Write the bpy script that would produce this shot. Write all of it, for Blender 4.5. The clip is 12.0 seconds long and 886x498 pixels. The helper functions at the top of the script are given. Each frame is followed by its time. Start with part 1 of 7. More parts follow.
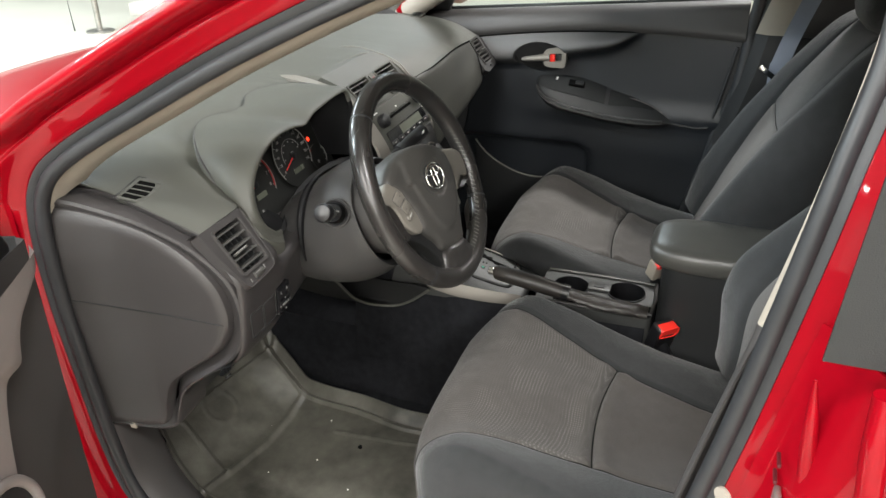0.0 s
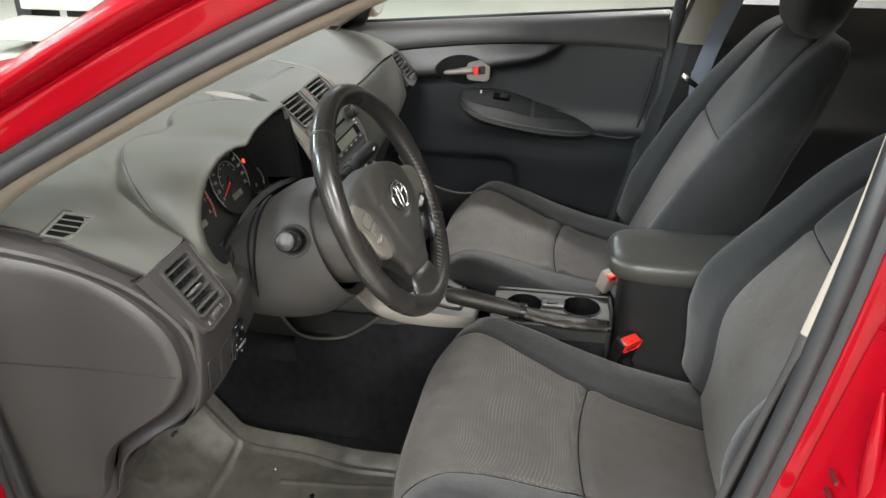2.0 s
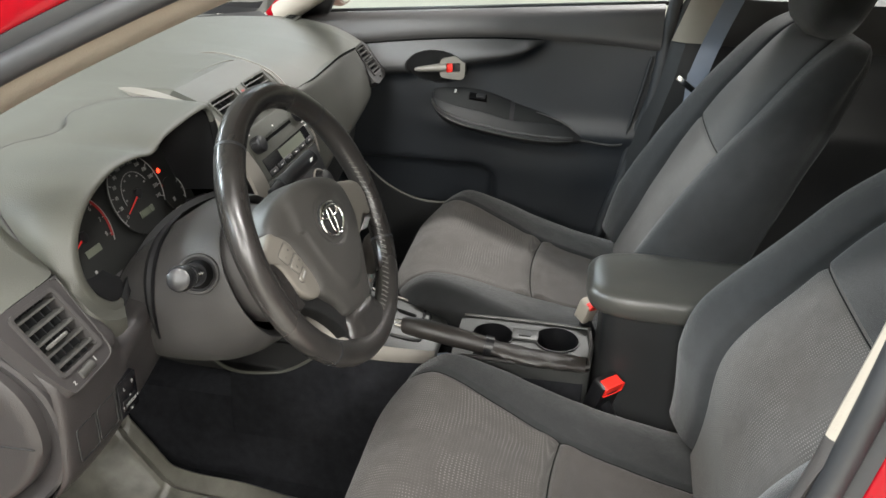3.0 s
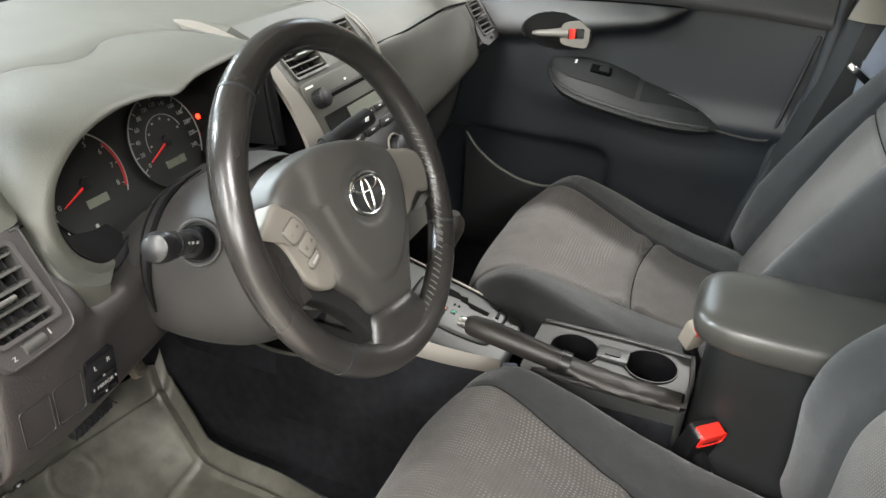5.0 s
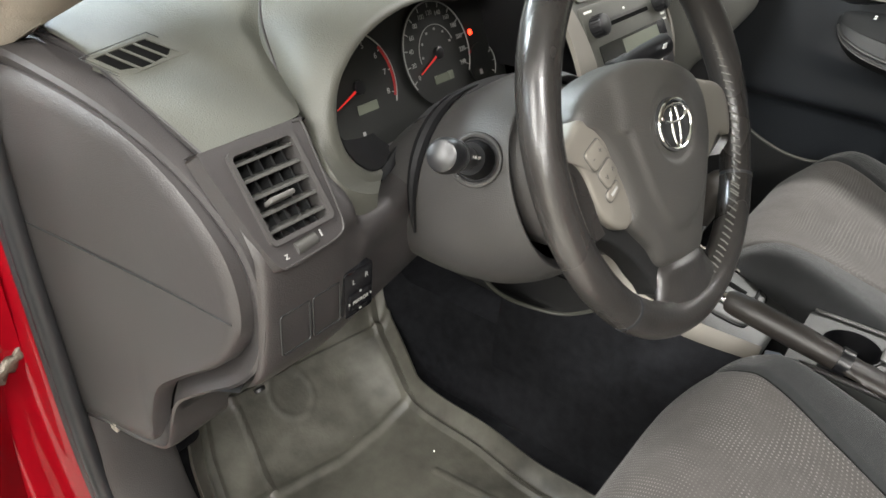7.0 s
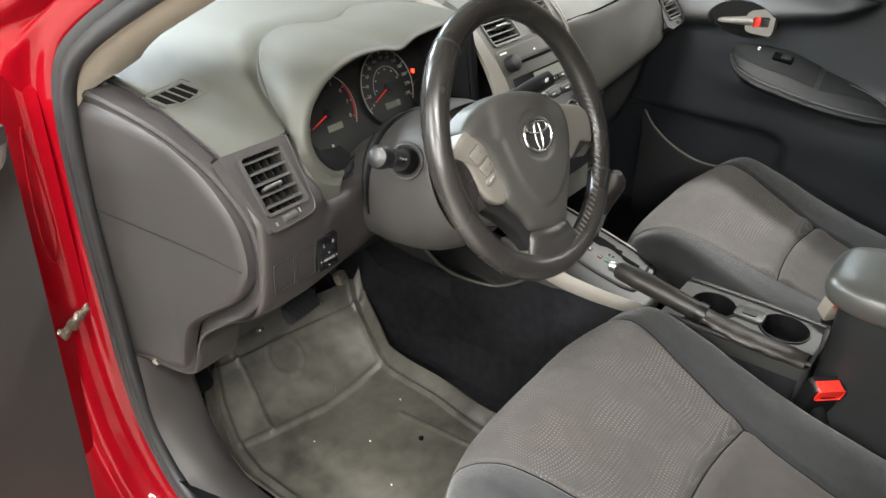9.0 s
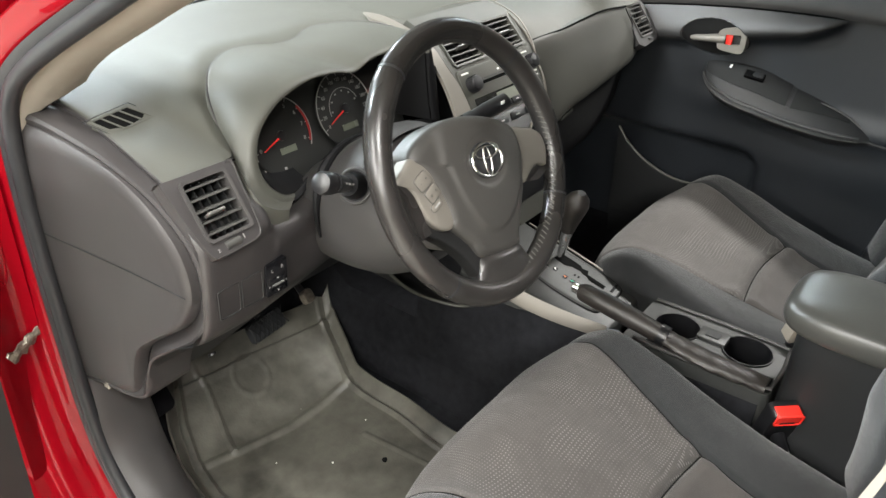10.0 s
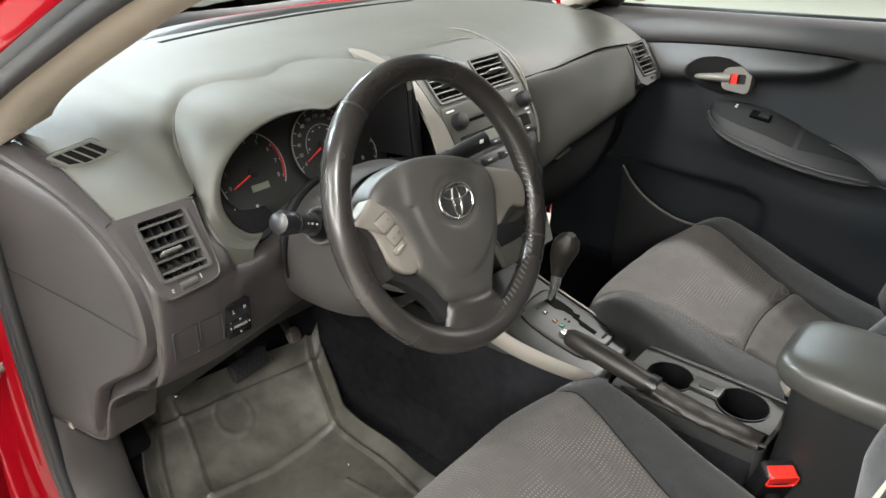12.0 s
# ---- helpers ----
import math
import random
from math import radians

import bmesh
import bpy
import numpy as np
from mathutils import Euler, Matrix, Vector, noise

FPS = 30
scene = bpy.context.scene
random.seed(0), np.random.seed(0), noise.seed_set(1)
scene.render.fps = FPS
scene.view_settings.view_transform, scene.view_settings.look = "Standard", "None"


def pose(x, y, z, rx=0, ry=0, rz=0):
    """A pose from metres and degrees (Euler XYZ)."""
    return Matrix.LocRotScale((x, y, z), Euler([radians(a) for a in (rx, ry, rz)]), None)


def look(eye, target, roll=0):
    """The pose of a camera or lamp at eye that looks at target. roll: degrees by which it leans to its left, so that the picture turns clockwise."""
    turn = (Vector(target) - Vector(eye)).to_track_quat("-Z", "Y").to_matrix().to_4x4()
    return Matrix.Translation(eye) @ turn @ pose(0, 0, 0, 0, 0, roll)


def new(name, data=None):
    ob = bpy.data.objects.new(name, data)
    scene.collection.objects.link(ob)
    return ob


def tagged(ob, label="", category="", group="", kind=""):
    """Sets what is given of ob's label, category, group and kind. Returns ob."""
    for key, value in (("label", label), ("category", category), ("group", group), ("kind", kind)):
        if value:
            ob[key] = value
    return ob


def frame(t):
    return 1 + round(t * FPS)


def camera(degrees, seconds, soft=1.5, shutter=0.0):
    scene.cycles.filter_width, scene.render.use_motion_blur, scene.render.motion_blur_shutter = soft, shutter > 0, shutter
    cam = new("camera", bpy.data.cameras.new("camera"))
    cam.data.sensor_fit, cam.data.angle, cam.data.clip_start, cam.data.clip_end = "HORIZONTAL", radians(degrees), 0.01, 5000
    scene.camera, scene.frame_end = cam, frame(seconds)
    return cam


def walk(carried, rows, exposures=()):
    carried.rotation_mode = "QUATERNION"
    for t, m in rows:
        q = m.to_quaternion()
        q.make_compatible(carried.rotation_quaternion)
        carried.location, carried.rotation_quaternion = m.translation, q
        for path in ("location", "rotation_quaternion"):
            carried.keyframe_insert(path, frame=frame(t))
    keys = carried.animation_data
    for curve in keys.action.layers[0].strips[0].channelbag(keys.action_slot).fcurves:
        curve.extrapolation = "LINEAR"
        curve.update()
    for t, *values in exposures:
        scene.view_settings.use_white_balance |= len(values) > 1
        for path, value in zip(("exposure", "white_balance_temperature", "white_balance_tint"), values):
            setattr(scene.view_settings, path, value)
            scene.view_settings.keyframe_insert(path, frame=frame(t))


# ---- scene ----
cam = camera(60.2, 12.0)
PATH = [
    (0, (-1.453, -0.424, 1.425), (0.207, 0.194, 0.497), -1.0),
    (0.5, (-1.46, -0.31, 1.408), (0.252, 0.194, 0.504), -0.6),
    (1, (-1.466, -0.275, 1.41), (0.279, 0.145, 0.527), -0.5),
    (1.5, (-1.445, -0.262, 1.396), (0.314, 0.102, 0.517), -0.2),
    (2, (-1.403, -0.262, 1.384), (0.362, 0.062, 0.502), 0.3),
    (2.5, (-1.314, -0.272, 1.368), (0.452, 0.03, 0.479), 0.9),
    (2.7, (-1.261, -0.278, 1.358), (0.505, 0.018, 0.465), 1.3),
    (4.3, (-1.021, -0.335, 1.301), (0.685, 0.116, 0.359), 3.0),
    (4.5, (-1.006, -0.335, 1.293), (0.683, 0.16, 0.344), 3.1),
    (5, (-0.983, -0.325, 1.272), (0.658, 0.292, 0.309), 3.3),
    (5.5, (-0.974, -0.294, 1.243), (0.586, 0.469, 0.251), 3.4),
    (6, (-0.962, -0.245, 1.211), (0.506, 0.64, 0.179), 3.6),
    (6.5, (-0.957, -0.209, 1.189), (0.442, 0.759, 0.137), 3.4),
    (6.7, (-0.959, -0.205, 1.187), (0.423, 0.782, 0.129), 3.3),
    (8.3, (-1.074, -0.326, 1.251), (0.304, 0.699, 0.226), 2.2),
    (8.5, (-1.105, -0.366, 1.266), (0.278, 0.656, 0.244), 2.2),
    (9, (-1.164, -0.448, 1.308), (0.233, 0.565, 0.297), 2.1),
    (9.5, (-1.165, -0.47, 1.321), (0.24, 0.54, 0.318), 2.2),
    (10, (-1.109, -0.486, 1.326), (0.297, 0.529, 0.331), 2.3),
    (10.5, (-1.062, -0.499, 1.326), (0.34, 0.536, 0.343), 2.4),
    (11, (-1.033, -0.504, 1.323), (0.36, 0.555, 0.355), 2.5),
    (11.5, (-1.03, -0.514, 1.322), (0.359, 0.572, 0.377), 2.3),
    (12, (-1.03, -0.522, 1.32), (0.363, 0.58, 0.4), 2.1),
]
EXPOSURES = [(0.0, -0.22), (1.0, -0.16), (2.7, 0.02), (4.3, 0.36), (5.5, 0.4), (6.5, 0.34), (8.5, 0.4), (10.0, 0.33), (12.0, 0.3)]
walk(cam, [(t, look(eye, target, roll)) for t, eye, target, roll in PATH], EXPOSURES)

# ---- light of the hall ----
world = bpy.data.worlds.new("hall_air")
scene.world = world
world.use_nodes = True
world.node_tree.nodes["Background"].inputs[0].default_value = (1.0, 0.97, 0.92, 1)
world.node_tree.nodes["Background"].inputs[1].default_value = 0.018


def lamp(name, x, y, z, sx, sy, watts, target=None, colour=(0.965, 0.982, 0.945)):
    data = bpy.data.lights.new(name, "AREA")
    data.shape, data.size, data.size_y, data.energy, data.color = "RECTANGLE", sx, sy, watts, colour
    ob = new(name, data)
    ob.matrix_world = look((x, y, z), target or (x, y + 0.001, 0))
    return ob


# ---- materials ----
def mat(name, colour, rough=0.6, metal=0.0, vary=0.12, scale=30.0, bump=0.0, bump_scale=400.0, coat=0.0, spec=0.5, sheen=0.0):
    """Two scales of colour change, a fine relief and a rough surface."""
    m = bpy.data.materials.new(name)
    m.use_nodes = True
    nt = m.node_tree
    b = nt.nodes["Principled BSDF"]
    co = nt.nodes.new("ShaderNodeTexCoord")
    n1 = nt.nodes.new("ShaderNodeTexNoise")
    n1.inputs["Scale"].default_value, n1.inputs["Detail"].default_value = scale, 5
    n2 = nt.nodes.new("ShaderNodeTexNoise")
    n2.inputs["Scale"].default_value, n2.inputs["Detail"].default_value = scale * 0.15, 3
    add = nt.nodes.new("ShaderNodeMath")
    add.operation = "ADD"
    ramp = nt.nodes.new("ShaderNodeMapRange")
    ramp.inputs[1].default_value, ramp.inputs[2].default_value = 0.6, 1.4
    ramp.inputs[3].default_value, ramp.inputs[4].default_value = 1 - vary, 1 + vary
    mul = nt.nodes.new("ShaderNodeVectorMath")
    mul.operation = "SCALE"
    mul.inputs[0].default_value = colour
    for n in (n1, n2):
        nt.links.new(co.outputs["Object"], n.inputs["Vector"])
    nt.links.new(n1.outputs["Fac"], add.inputs[0])
    nt.links.new(n2.outputs["Fac"], add.inputs[1])
    nt.links.new(add.outputs[0], ramp.inputs[0])
    nt.links.new(ramp.outputs[0], mul.inputs["Scale"])
    nt.links.new(mul.outputs[0], b.inputs["Base Color"])
    b.inputs["Roughness"].default_value = rough
    b.inputs["Metallic"].default_value = metal
    b.inputs["Coat Weight"].default_value = coat
    b.inputs["Coat Roughness"].default_value = 0.04
    b.inputs["Specular IOR Level"].default_value = spec
    b.inputs["Sheen Weight"].default_value = sheen
    rr = nt.nodes.new("ShaderNodeMapRange")
    rr.inputs[1].default_value, rr.inputs[2].default_value = 0.3, 0.7
    rr.inputs[3].default_value, rr.inputs[4].default_value = max(rough - 0.07, 0.02), min(rough + 0.07, 1)
    nt.links.new(n2.outputs["Fac"], rr.inputs[0])
    nt.links.new(rr.outputs[0], b.inputs["Roughness"])
    if bump:
        g = nt.nodes.new("ShaderNodeTexNoise")
        g.inputs["Scale"].default_value, g.inputs["Detail"].default_value = bump_scale, 2
        nt.links.new(co.outputs["Object"], g.inputs["Vector"])
        bp = nt.nodes.new("ShaderNodeBump")
        bp.inputs["Strength"].default_value, bp.inputs["Distance"].default_value = bump, 0.002
        nt.links.new(g.outputs["Fac"], bp.inputs["Height"])
        nt.links.new(bp.outputs[0], b.inputs["Normal"])
    return m


def glow(name, colour, strength):
    m = mat(name, colour, 0.4)
    b = m.node_tree.nodes["Principled BSDF"]
    b.inputs["Emission Color"].default_value = (*colour, 1)
    b.inputs["Emission Strength"].default_value = strength
    return m


def glass(name, tint=(0.9, 0.95, 0.93)):
    m = bpy.data.materials.new(name)
    m.use_nodes = True
    nt = m.node_tree
    nt.nodes.remove(nt.nodes["Principled BSDF"])
    tr = nt.nodes.new("ShaderNodeBsdfTransparent")
    tr.inputs[0].default_value = (*tint, 1)
    gl = nt.nodes.new("ShaderNodeBsdfGlossy")
    gl.inputs["Roughness"].default_value = 0.02
    fr = nt.nodes.new("ShaderNodeFresnel")
    fr.inputs[0].default_value = 1.45
    mx = nt.nodes.new("ShaderNodeMixShader")
    nt.links.new(fr.outputs[0], mx.inputs[0])
    nt.links.new(tr.outputs[0], mx.inputs[1])
    nt.links.new(gl.outputs[0], mx.inputs[2])
    nt.links.new(mx.outputs[0], nt.nodes["Material Output"].inputs[0])
    return m


def woven(name, colour, thread, strength=1.0):
    """Seat cloth with broken rows of short pale stitches."""
    m = mat(name, colour, 0.9, vary=0.16, scale=60, bump=0.35, bump_scale=900, spec=0.25, sheen=0.1)
    nt = m.node_tree
    b = nt.nodes["Principled BSDF"]
    co = nt.nodes.new("ShaderNodeTexCoord")
    sep = nt.nodes.new("ShaderNodeSeparateXYZ")
    run = nt.nodes.new("ShaderNodeMath")
    run.operation = "SUBTRACT"
    sc = nt.nodes.new("ShaderNodeCombineXYZ")
    kx, ky = nt.nodes.new("ShaderNodeMath"), nt.nodes.new("ShaderNodeMath")
    kx.operation = ky.operation = "MULTIPLY"
    kx.inputs[1].default_value, ky.inputs[1].default_value = 190.0, 250.0
    nt.links.new(co.outputs["Object"], sep.inputs[0])
    nt.links.new(sep.outputs["Y"], run.inputs[0])
    nt.links.new(sep.outputs["Z"], run.inputs[1])
    nt.links.new(sep.outputs["X"], kx.inputs[0])
    nt.links.new(run.outputs[0], ky.inputs[0])
    nt.links.new(kx.outputs[0], sc.inputs[0])
    nt.links.new(ky.outputs[0], sc.inputs[1])
    vo = nt.nodes.new("ShaderNodeTexVoronoi")
    vo.voronoi_dimensions = "2D"
    vo.inputs["Scale"].default_value, vo.inputs["Randomness"].default_value = 1.0, 0.12
    dot = nt.nodes.new("ShaderNodeMapRange")
    dot.inputs[1].default_value, dot.inputs[2].default_value = 0.26, 0.12
    dot.inputs[3].default_value, dot.inputs[4].default_value = 0.0, 1.0
    patch = nt.nodes.new("ShaderNodeTexNoise")
    patch.inputs["Scale"].default_value, patch.inputs["Detail"].default_value = 14, 2
    on = nt.nodes.new("ShaderNodeMapRange")
    on.inputs[1].default_value, on.inputs[2].default_value = 0.44, 0.56
    on.inputs[3].default_value, on.inputs[4].default_value = 0.1, strength
    both = nt.nodes.new("ShaderNodeMath")
    both.operation = "MULTIPLY"
    mix = nt.nodes.new("ShaderNodeMix")
    mix.data_type = "RGBA"
    mix.inputs["B"].default_value = (*thread, 1)
    old = b.inputs["Base Color"].links[0].from_socket
    nt.links.new(sc.outputs[0], vo.inputs["Vector"])
    nt.links.new(co.outputs["Object"], patch.inputs["Vector"])
    nt.links.new(vo.outputs["Distance"], dot.inputs[0])
    nt.links.new(patch.outputs["Fac"], on.inputs[0])
    nt.links.new(dot.outputs[0], both.inputs[0])
    nt.links.new(on.outputs[0], both.inputs[1])
    nt.links.new(both.outputs[0], mix.inputs["Factor"])
    nt.links.new(old, mix.inputs["A"])
    nt.links.new(mix.outputs["Result"], b.inputs["Base Color"])
    return m


PAD = mat("grained_grey_plastic", (0.058, 0.0582, 0.0485), 0.52, vary=0.07, scale=14, bump=0.25, bump_scale=700)
LOWERM = mat("olive_grey_plastic", (0.039, 0.0387, 0.0325), 0.5, vary=0.08, scale=14, bump=0.2, bump_scale=700)
FASCIA = mat("dark_grey_plastic", (0.037, 0.0345, 0.0335), 0.5, vary=0.08, scale=14, bump=0.2, bump_scale=700)
TRIM = mat("charcoal_plastic", (0.016, 0.0165, 0.017), 0.5, vary=0.1, scale=14, bump=0.2, bump_scale=700, spec=0.35)
BLACK = mat("black_plastic", (0.008, 0.008, 0.009), 0.35, vary=0.1)
PIANO = mat("gloss_black_plastic", (0.006, 0.006, 0.007), 0.12, vary=0.05)
DEEP = mat("black_void", (0.004, 0.004, 0.004), 0.9, spec=0.05)
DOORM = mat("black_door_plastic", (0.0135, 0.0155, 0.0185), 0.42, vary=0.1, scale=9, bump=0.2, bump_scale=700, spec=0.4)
WINGM = mat("charcoal_door_wing", (0.031, 0.0315, 0.0315), 0.4, vary=0.08, scale=9, bump=0.2, bump_scale=700)
STACKM = mat("grey_stack_plastic", (0.054, 0.0542, 0.0455), 0.52, vary=0.07, scale=14, bump=0.2, bump_scale=700)
ENDM = mat("dark_brown_grey_plastic", (0.0315, 0.0288, 0.0287), 0.46, vary=0.1, scale=9, bump=0.2, bump_scale=700)
SHELF = mat("matt_black_plastic", (0.012, 0.012, 0.012), 0.6, vary=0.1, bump=0.2, bump_scale=700, spec=0.2)
BEZELM = mat("dull_black_bezel", (0.0045, 0.0045, 0.005), 0.6, vary=0.1, spec=0.15)
DIALINK = mat("dim_dial_ink", (0.24, 0.24, 0.23), 0.5, vary=0.03)
THREAD = mat("grey_thread", (0.09, 0.088, 0.082), 0.6, vary=0.1)
SHROUD = mat("brown_grey_plastic", (0.03, 0.0288, 0.0283), 0.5, vary=0.08, scale=14, bump=0.2, bump_scale=700)
# driver door grey with the light falling on it mixed into the colour
DOORGREY_LIT = mat("lit_grey_door_plastic", (0.2, 0.179, 0.17), 0.5, vary=0.08, scale=14, bump=0.2, bump_scale=700)
LEATHER = mat("worn_black_leather", (0.02, 0.0185, 0.0175), 0.28, vary=0.3, scale=30, bump=0.09, bump_scale=420)
HUBM = mat("soft_charcoal_plastic", (0.042, 0.04, 0.037), 0.42, vary=0.06, bump=0.2, bump_scale=800)
LIDM = mat("smooth_grey_vinyl", (0.06, 0.058, 0.052), 0.33, vary=0.06, scale=14, bump=0.12, bump_scale=700)
GAITER = mat("dull_black_vinyl", (0.0215, 0.0185, 0.0165), 0.42, vary=0.3, scale=40, bump=0.12, bump_scale=500, spec=0.45)
CONSM = mat("satin_charcoal_plastic", (0.03, 0.031, 0.0295), 0.5, vary=0.08, scale=14, bump=0.2, bump_scale=700)
SLATM = mat("grey_vent_slat", (0.05, 0.049, 0.046), 0.38, vary=0.06)
LEVERM = mat("satin_grey_lever", (0.13, 0.128, 0.12), 0.3, metal=0.4, vary=0.05)
SILVER = mat("satin_silver_paint", (0.172, 0.159, 0.138), 0.48, metal=0.3, vary=0.05)
CHROME = mat("chrome", (0.8, 0.8, 0.8), 0.12, metal=1.0, vary=0.03)
DULL = mat("grimy_steel", (0.2, 0.175, 0.14), 0.45, metal=0.6, vary=0.5, scale=120, bump=0.6, bump_scale=300)
STEEL = mat("worn_steel", (0.4, 0.38, 0.35), 0.4, metal=0.9, vary=0.3, scale=80)
RED = mat("red_car_paint", (0.215, 0.0008, 0.0055), 0.5, vary=0.04, scale=6, coat=0.4, spec=0.04)
DULLRED = mat("shaded_red_slot", (0.06, 0.001, 0.003), 0.6, vary=0.05)
RUBBER = mat("black_rubber", (0.018, 0.019, 0.021), 0.5, vary=0.15, scale=40)
BEIGE = mat("beige_trim", (0.27, 0.24, 0.2), 0.75, vary=0.05, bump=0.15, bump_scale=600)
CLOTH = mat("charcoal_seat_cloth", (0.0195, 0.0203, 0.021), 0.92, vary=0.22, scale=50, bump=0.45, bump_scale=1100, spec=0.15, sheen=0.24)
PANEL = mat("plain_grey_seat_cloth", (0.056, 0.0505, 0.047), 0.92, vary=0.14, scale=45, bump=0.4, bump_scale=1000, spec=0.15, sheen=0.15)
SEAMM = mat("dark_seam", (0.008, 0.008, 0.008), 0.95, spec=0.1)
INSERT = woven("patterned_seat_cloth", (0.058, 0.053, 0.0495), (0.27, 0.26, 0.245), 0.42)
MATM = mat("grey_green_rubber", (0.08, 0.0765, 0.064), 0.45, vary=0.65, scale=25, bump=0.15, bump_scale=200)
CARPET = mat("black_carpet", (0.0115, 0.0118, 0.0135), 1.0, vary=0.5, scale=60, bump=0.8, bump_scale=900, spec=0.1)
BELT = mat("grey_webbing", (0.15, 0.17, 0.21), 0.6, vary=0.08, bump=0.3, bump_scale=900)
RED_KEY = mat("red_button_plastic", (0.75, 0.03, 0.02), 0.35, vary=0.06)
WHITE = mat("white_marking", (0.75, 0.74, 0.7), 0.5, vary=0.03)
# black lifted towards green-grey to imitate reflections in the instrument lens
DIALF = mat("hazed_dial_face", (0.0105, 0.011, 0.01), 0.45, vary=0.05)
LCD = mat("unlit_display", (0.12, 0.13, 0.1), 0.3, vary=0.05)
REDINK = mat("red_ink", (0.26, 0.012, 0.012), 0.5, vary=0.03)
LAMP_RED = glow("lit_red_lamp", (1.0, 0.03, 0.01), 6.0)
NEEDLE = glow("lit_red_needle", (0.7, 0.03, 0.025), 0.05)
GREYINK = mat("grey_marking", (0.3, 0.3, 0.29), 0.5, vary=0.03)
GLASS = glass("window_glass")
FLOORM = mat("pale_hall_floor", (0.43, 0.405, 0.345), 0.35, vary=0.06, scale=2)
CEILM = mat("grey_hall_ceiling", (0.25, 0.24, 0.22), 0.9, vary=0.1, scale=2)
WALLM = mat("pale_hall_wall", (0.55, 0.54, 0.49), 0.8, vary=0.05, scale=2)
STONE = mat("grey_wooden_slab", (0.4, 0.37, 0.32), 0.7, vary=0.2, scale=40)


# ---- building helpers ----
def part(name, bm, material, parent=None, label="", smooth=True):
    me = bpy.data.meshes.new(name)
    bmesh.ops.recalc_face_normals(bm, faces=bm.faces)
    for f in bm.faces:
        f.smooth = smooth
    bm.to_mesh(me)
    bm.free()
    me.materials.append(material)
    if smooth:
        me.set_sharp_from_angle(angle=radians(38))
    ob = new(name, me)
    if parent:
        ob.parent = parent
    if label:
        ob["label"] = label
    return ob


def thing(name, label, category, group="", kind=""):
    return tagged(new(name), label, category, group, kind)


def spline(pts, n, closed=False):
    """n points along a smooth curve through pts."""
    p = [np.array(q, float) for q in pts]
    m = len(p)
    out = []
    segs = m if closed else m - 1
    for k in range(n):
        s = k * segs / (n if closed else n - 1)
        i = min(int(s), segs - 1)
        f = s - i
        if closed:
            a, b, c, d = p[(i - 1) % m], p[i % m], p[(i + 1) % m], p[(i + 2) % m]
        else:
            b, c = p[i], p[i + 1]
            a = p[i - 1] if i else 2 * b - c
            d = p[i + 2] if i + 2 < m else 2 * c - b
        out.append(0.5 * (2 * b + (c - a) * f + (2 * a - 5 * b + 4 * c - d) * f * f + (3 * b - a - 3 * c + d) * f ** 3))
    return out


def sheet(rows, wrap=False, caps=False, thick=0.0):
    """A bmesh over rows of points; wrap closes each row."""
    bm = bmesh.new()
    vs = [[bm.verts.new(tuple(p)) for p in r] for r in rows]
    n = len(rows[0])
    for i in range(len(rows) - 1):
        for j in range(n if wrap else n - 1):
            k = (j + 1) % n
            bm.faces.new((vs[i][j], vs[i][k], vs[i + 1][k], vs[i + 1][j]))
    if caps:
        bm.faces.new(vs[0][::-1])
        bm.faces.new(vs[-1])
    if thick:
        bmesh.ops.recalc_face_normals(bm, faces=bm.faces)
        bmesh.ops.solidify(bm, geom=bm.faces[:], thickness=thick)
    return bm


def net(ctrl, nu, nv):
    """Rows of points over a net of control points, smooth both ways."""
    rows = [spline(r, nv) for r in ctrl]
    cols = [spline([r[j] for r in rows], nu) for j in range(nv)]
    return [[cols[j][i] for j in range(nv)] for i in range(nu)]


def tube(pts, r, n=10, closed=False, flat=1.0, up=(0, 0, 1)):
    """A round rod along pts; r is a number or one number a point; flat squeezes it along up."""
    p = [Vector(q) for q in pts]
    rows = []
    for i, q in enumerate(p):
        a = p[(i - 1) % len(p)] if closed or i else p[0]
        b = p[(i + 1) % len(p)] if closed or i < len(p) - 1 else p[-1]
        t = (b - a).normalized()
        s = t.cross(Vector(up))
        s = s.normalized() if s.length > 1e-4 else Vector((1, 0, 0))
        u = s.cross(t)
        rad = r[i] if isinstance(r, (list, tuple)) else r
        rows.append([q + rad * (math.cos(2 * math.pi * k / n) * s + flat * math.sin(2 * math.pi * k / n) * u) for k in range(n)])
    if closed:
        rows.append(rows[0])
        bm = sheet(rows, wrap=True)
        bmesh.ops.remove_doubles(bm, verts=bm.verts, dist=1e-6)
        return bm
    return sheet(rows, wrap=True, caps=True)


def box(cx, cy, cz, sx, sy, sz, bev=0.003, m=None, seg=2):
    bm = bmesh.new()
    bmesh.ops.create_cube(bm, size=1)
    bmesh.ops.scale(bm, vec=(sx, sy, sz), verts=bm.verts)
    if bev:
        bmesh.ops.bevel(bm, geom=bm.edges[:], offset=bev, segments=seg, affect="EDGES", profile=0.5)
    bmesh.ops.transform(bm, matrix=Matrix.Translation((cx, cy, cz)) @ (m or Matrix()), verts=bm.verts)
    return bm


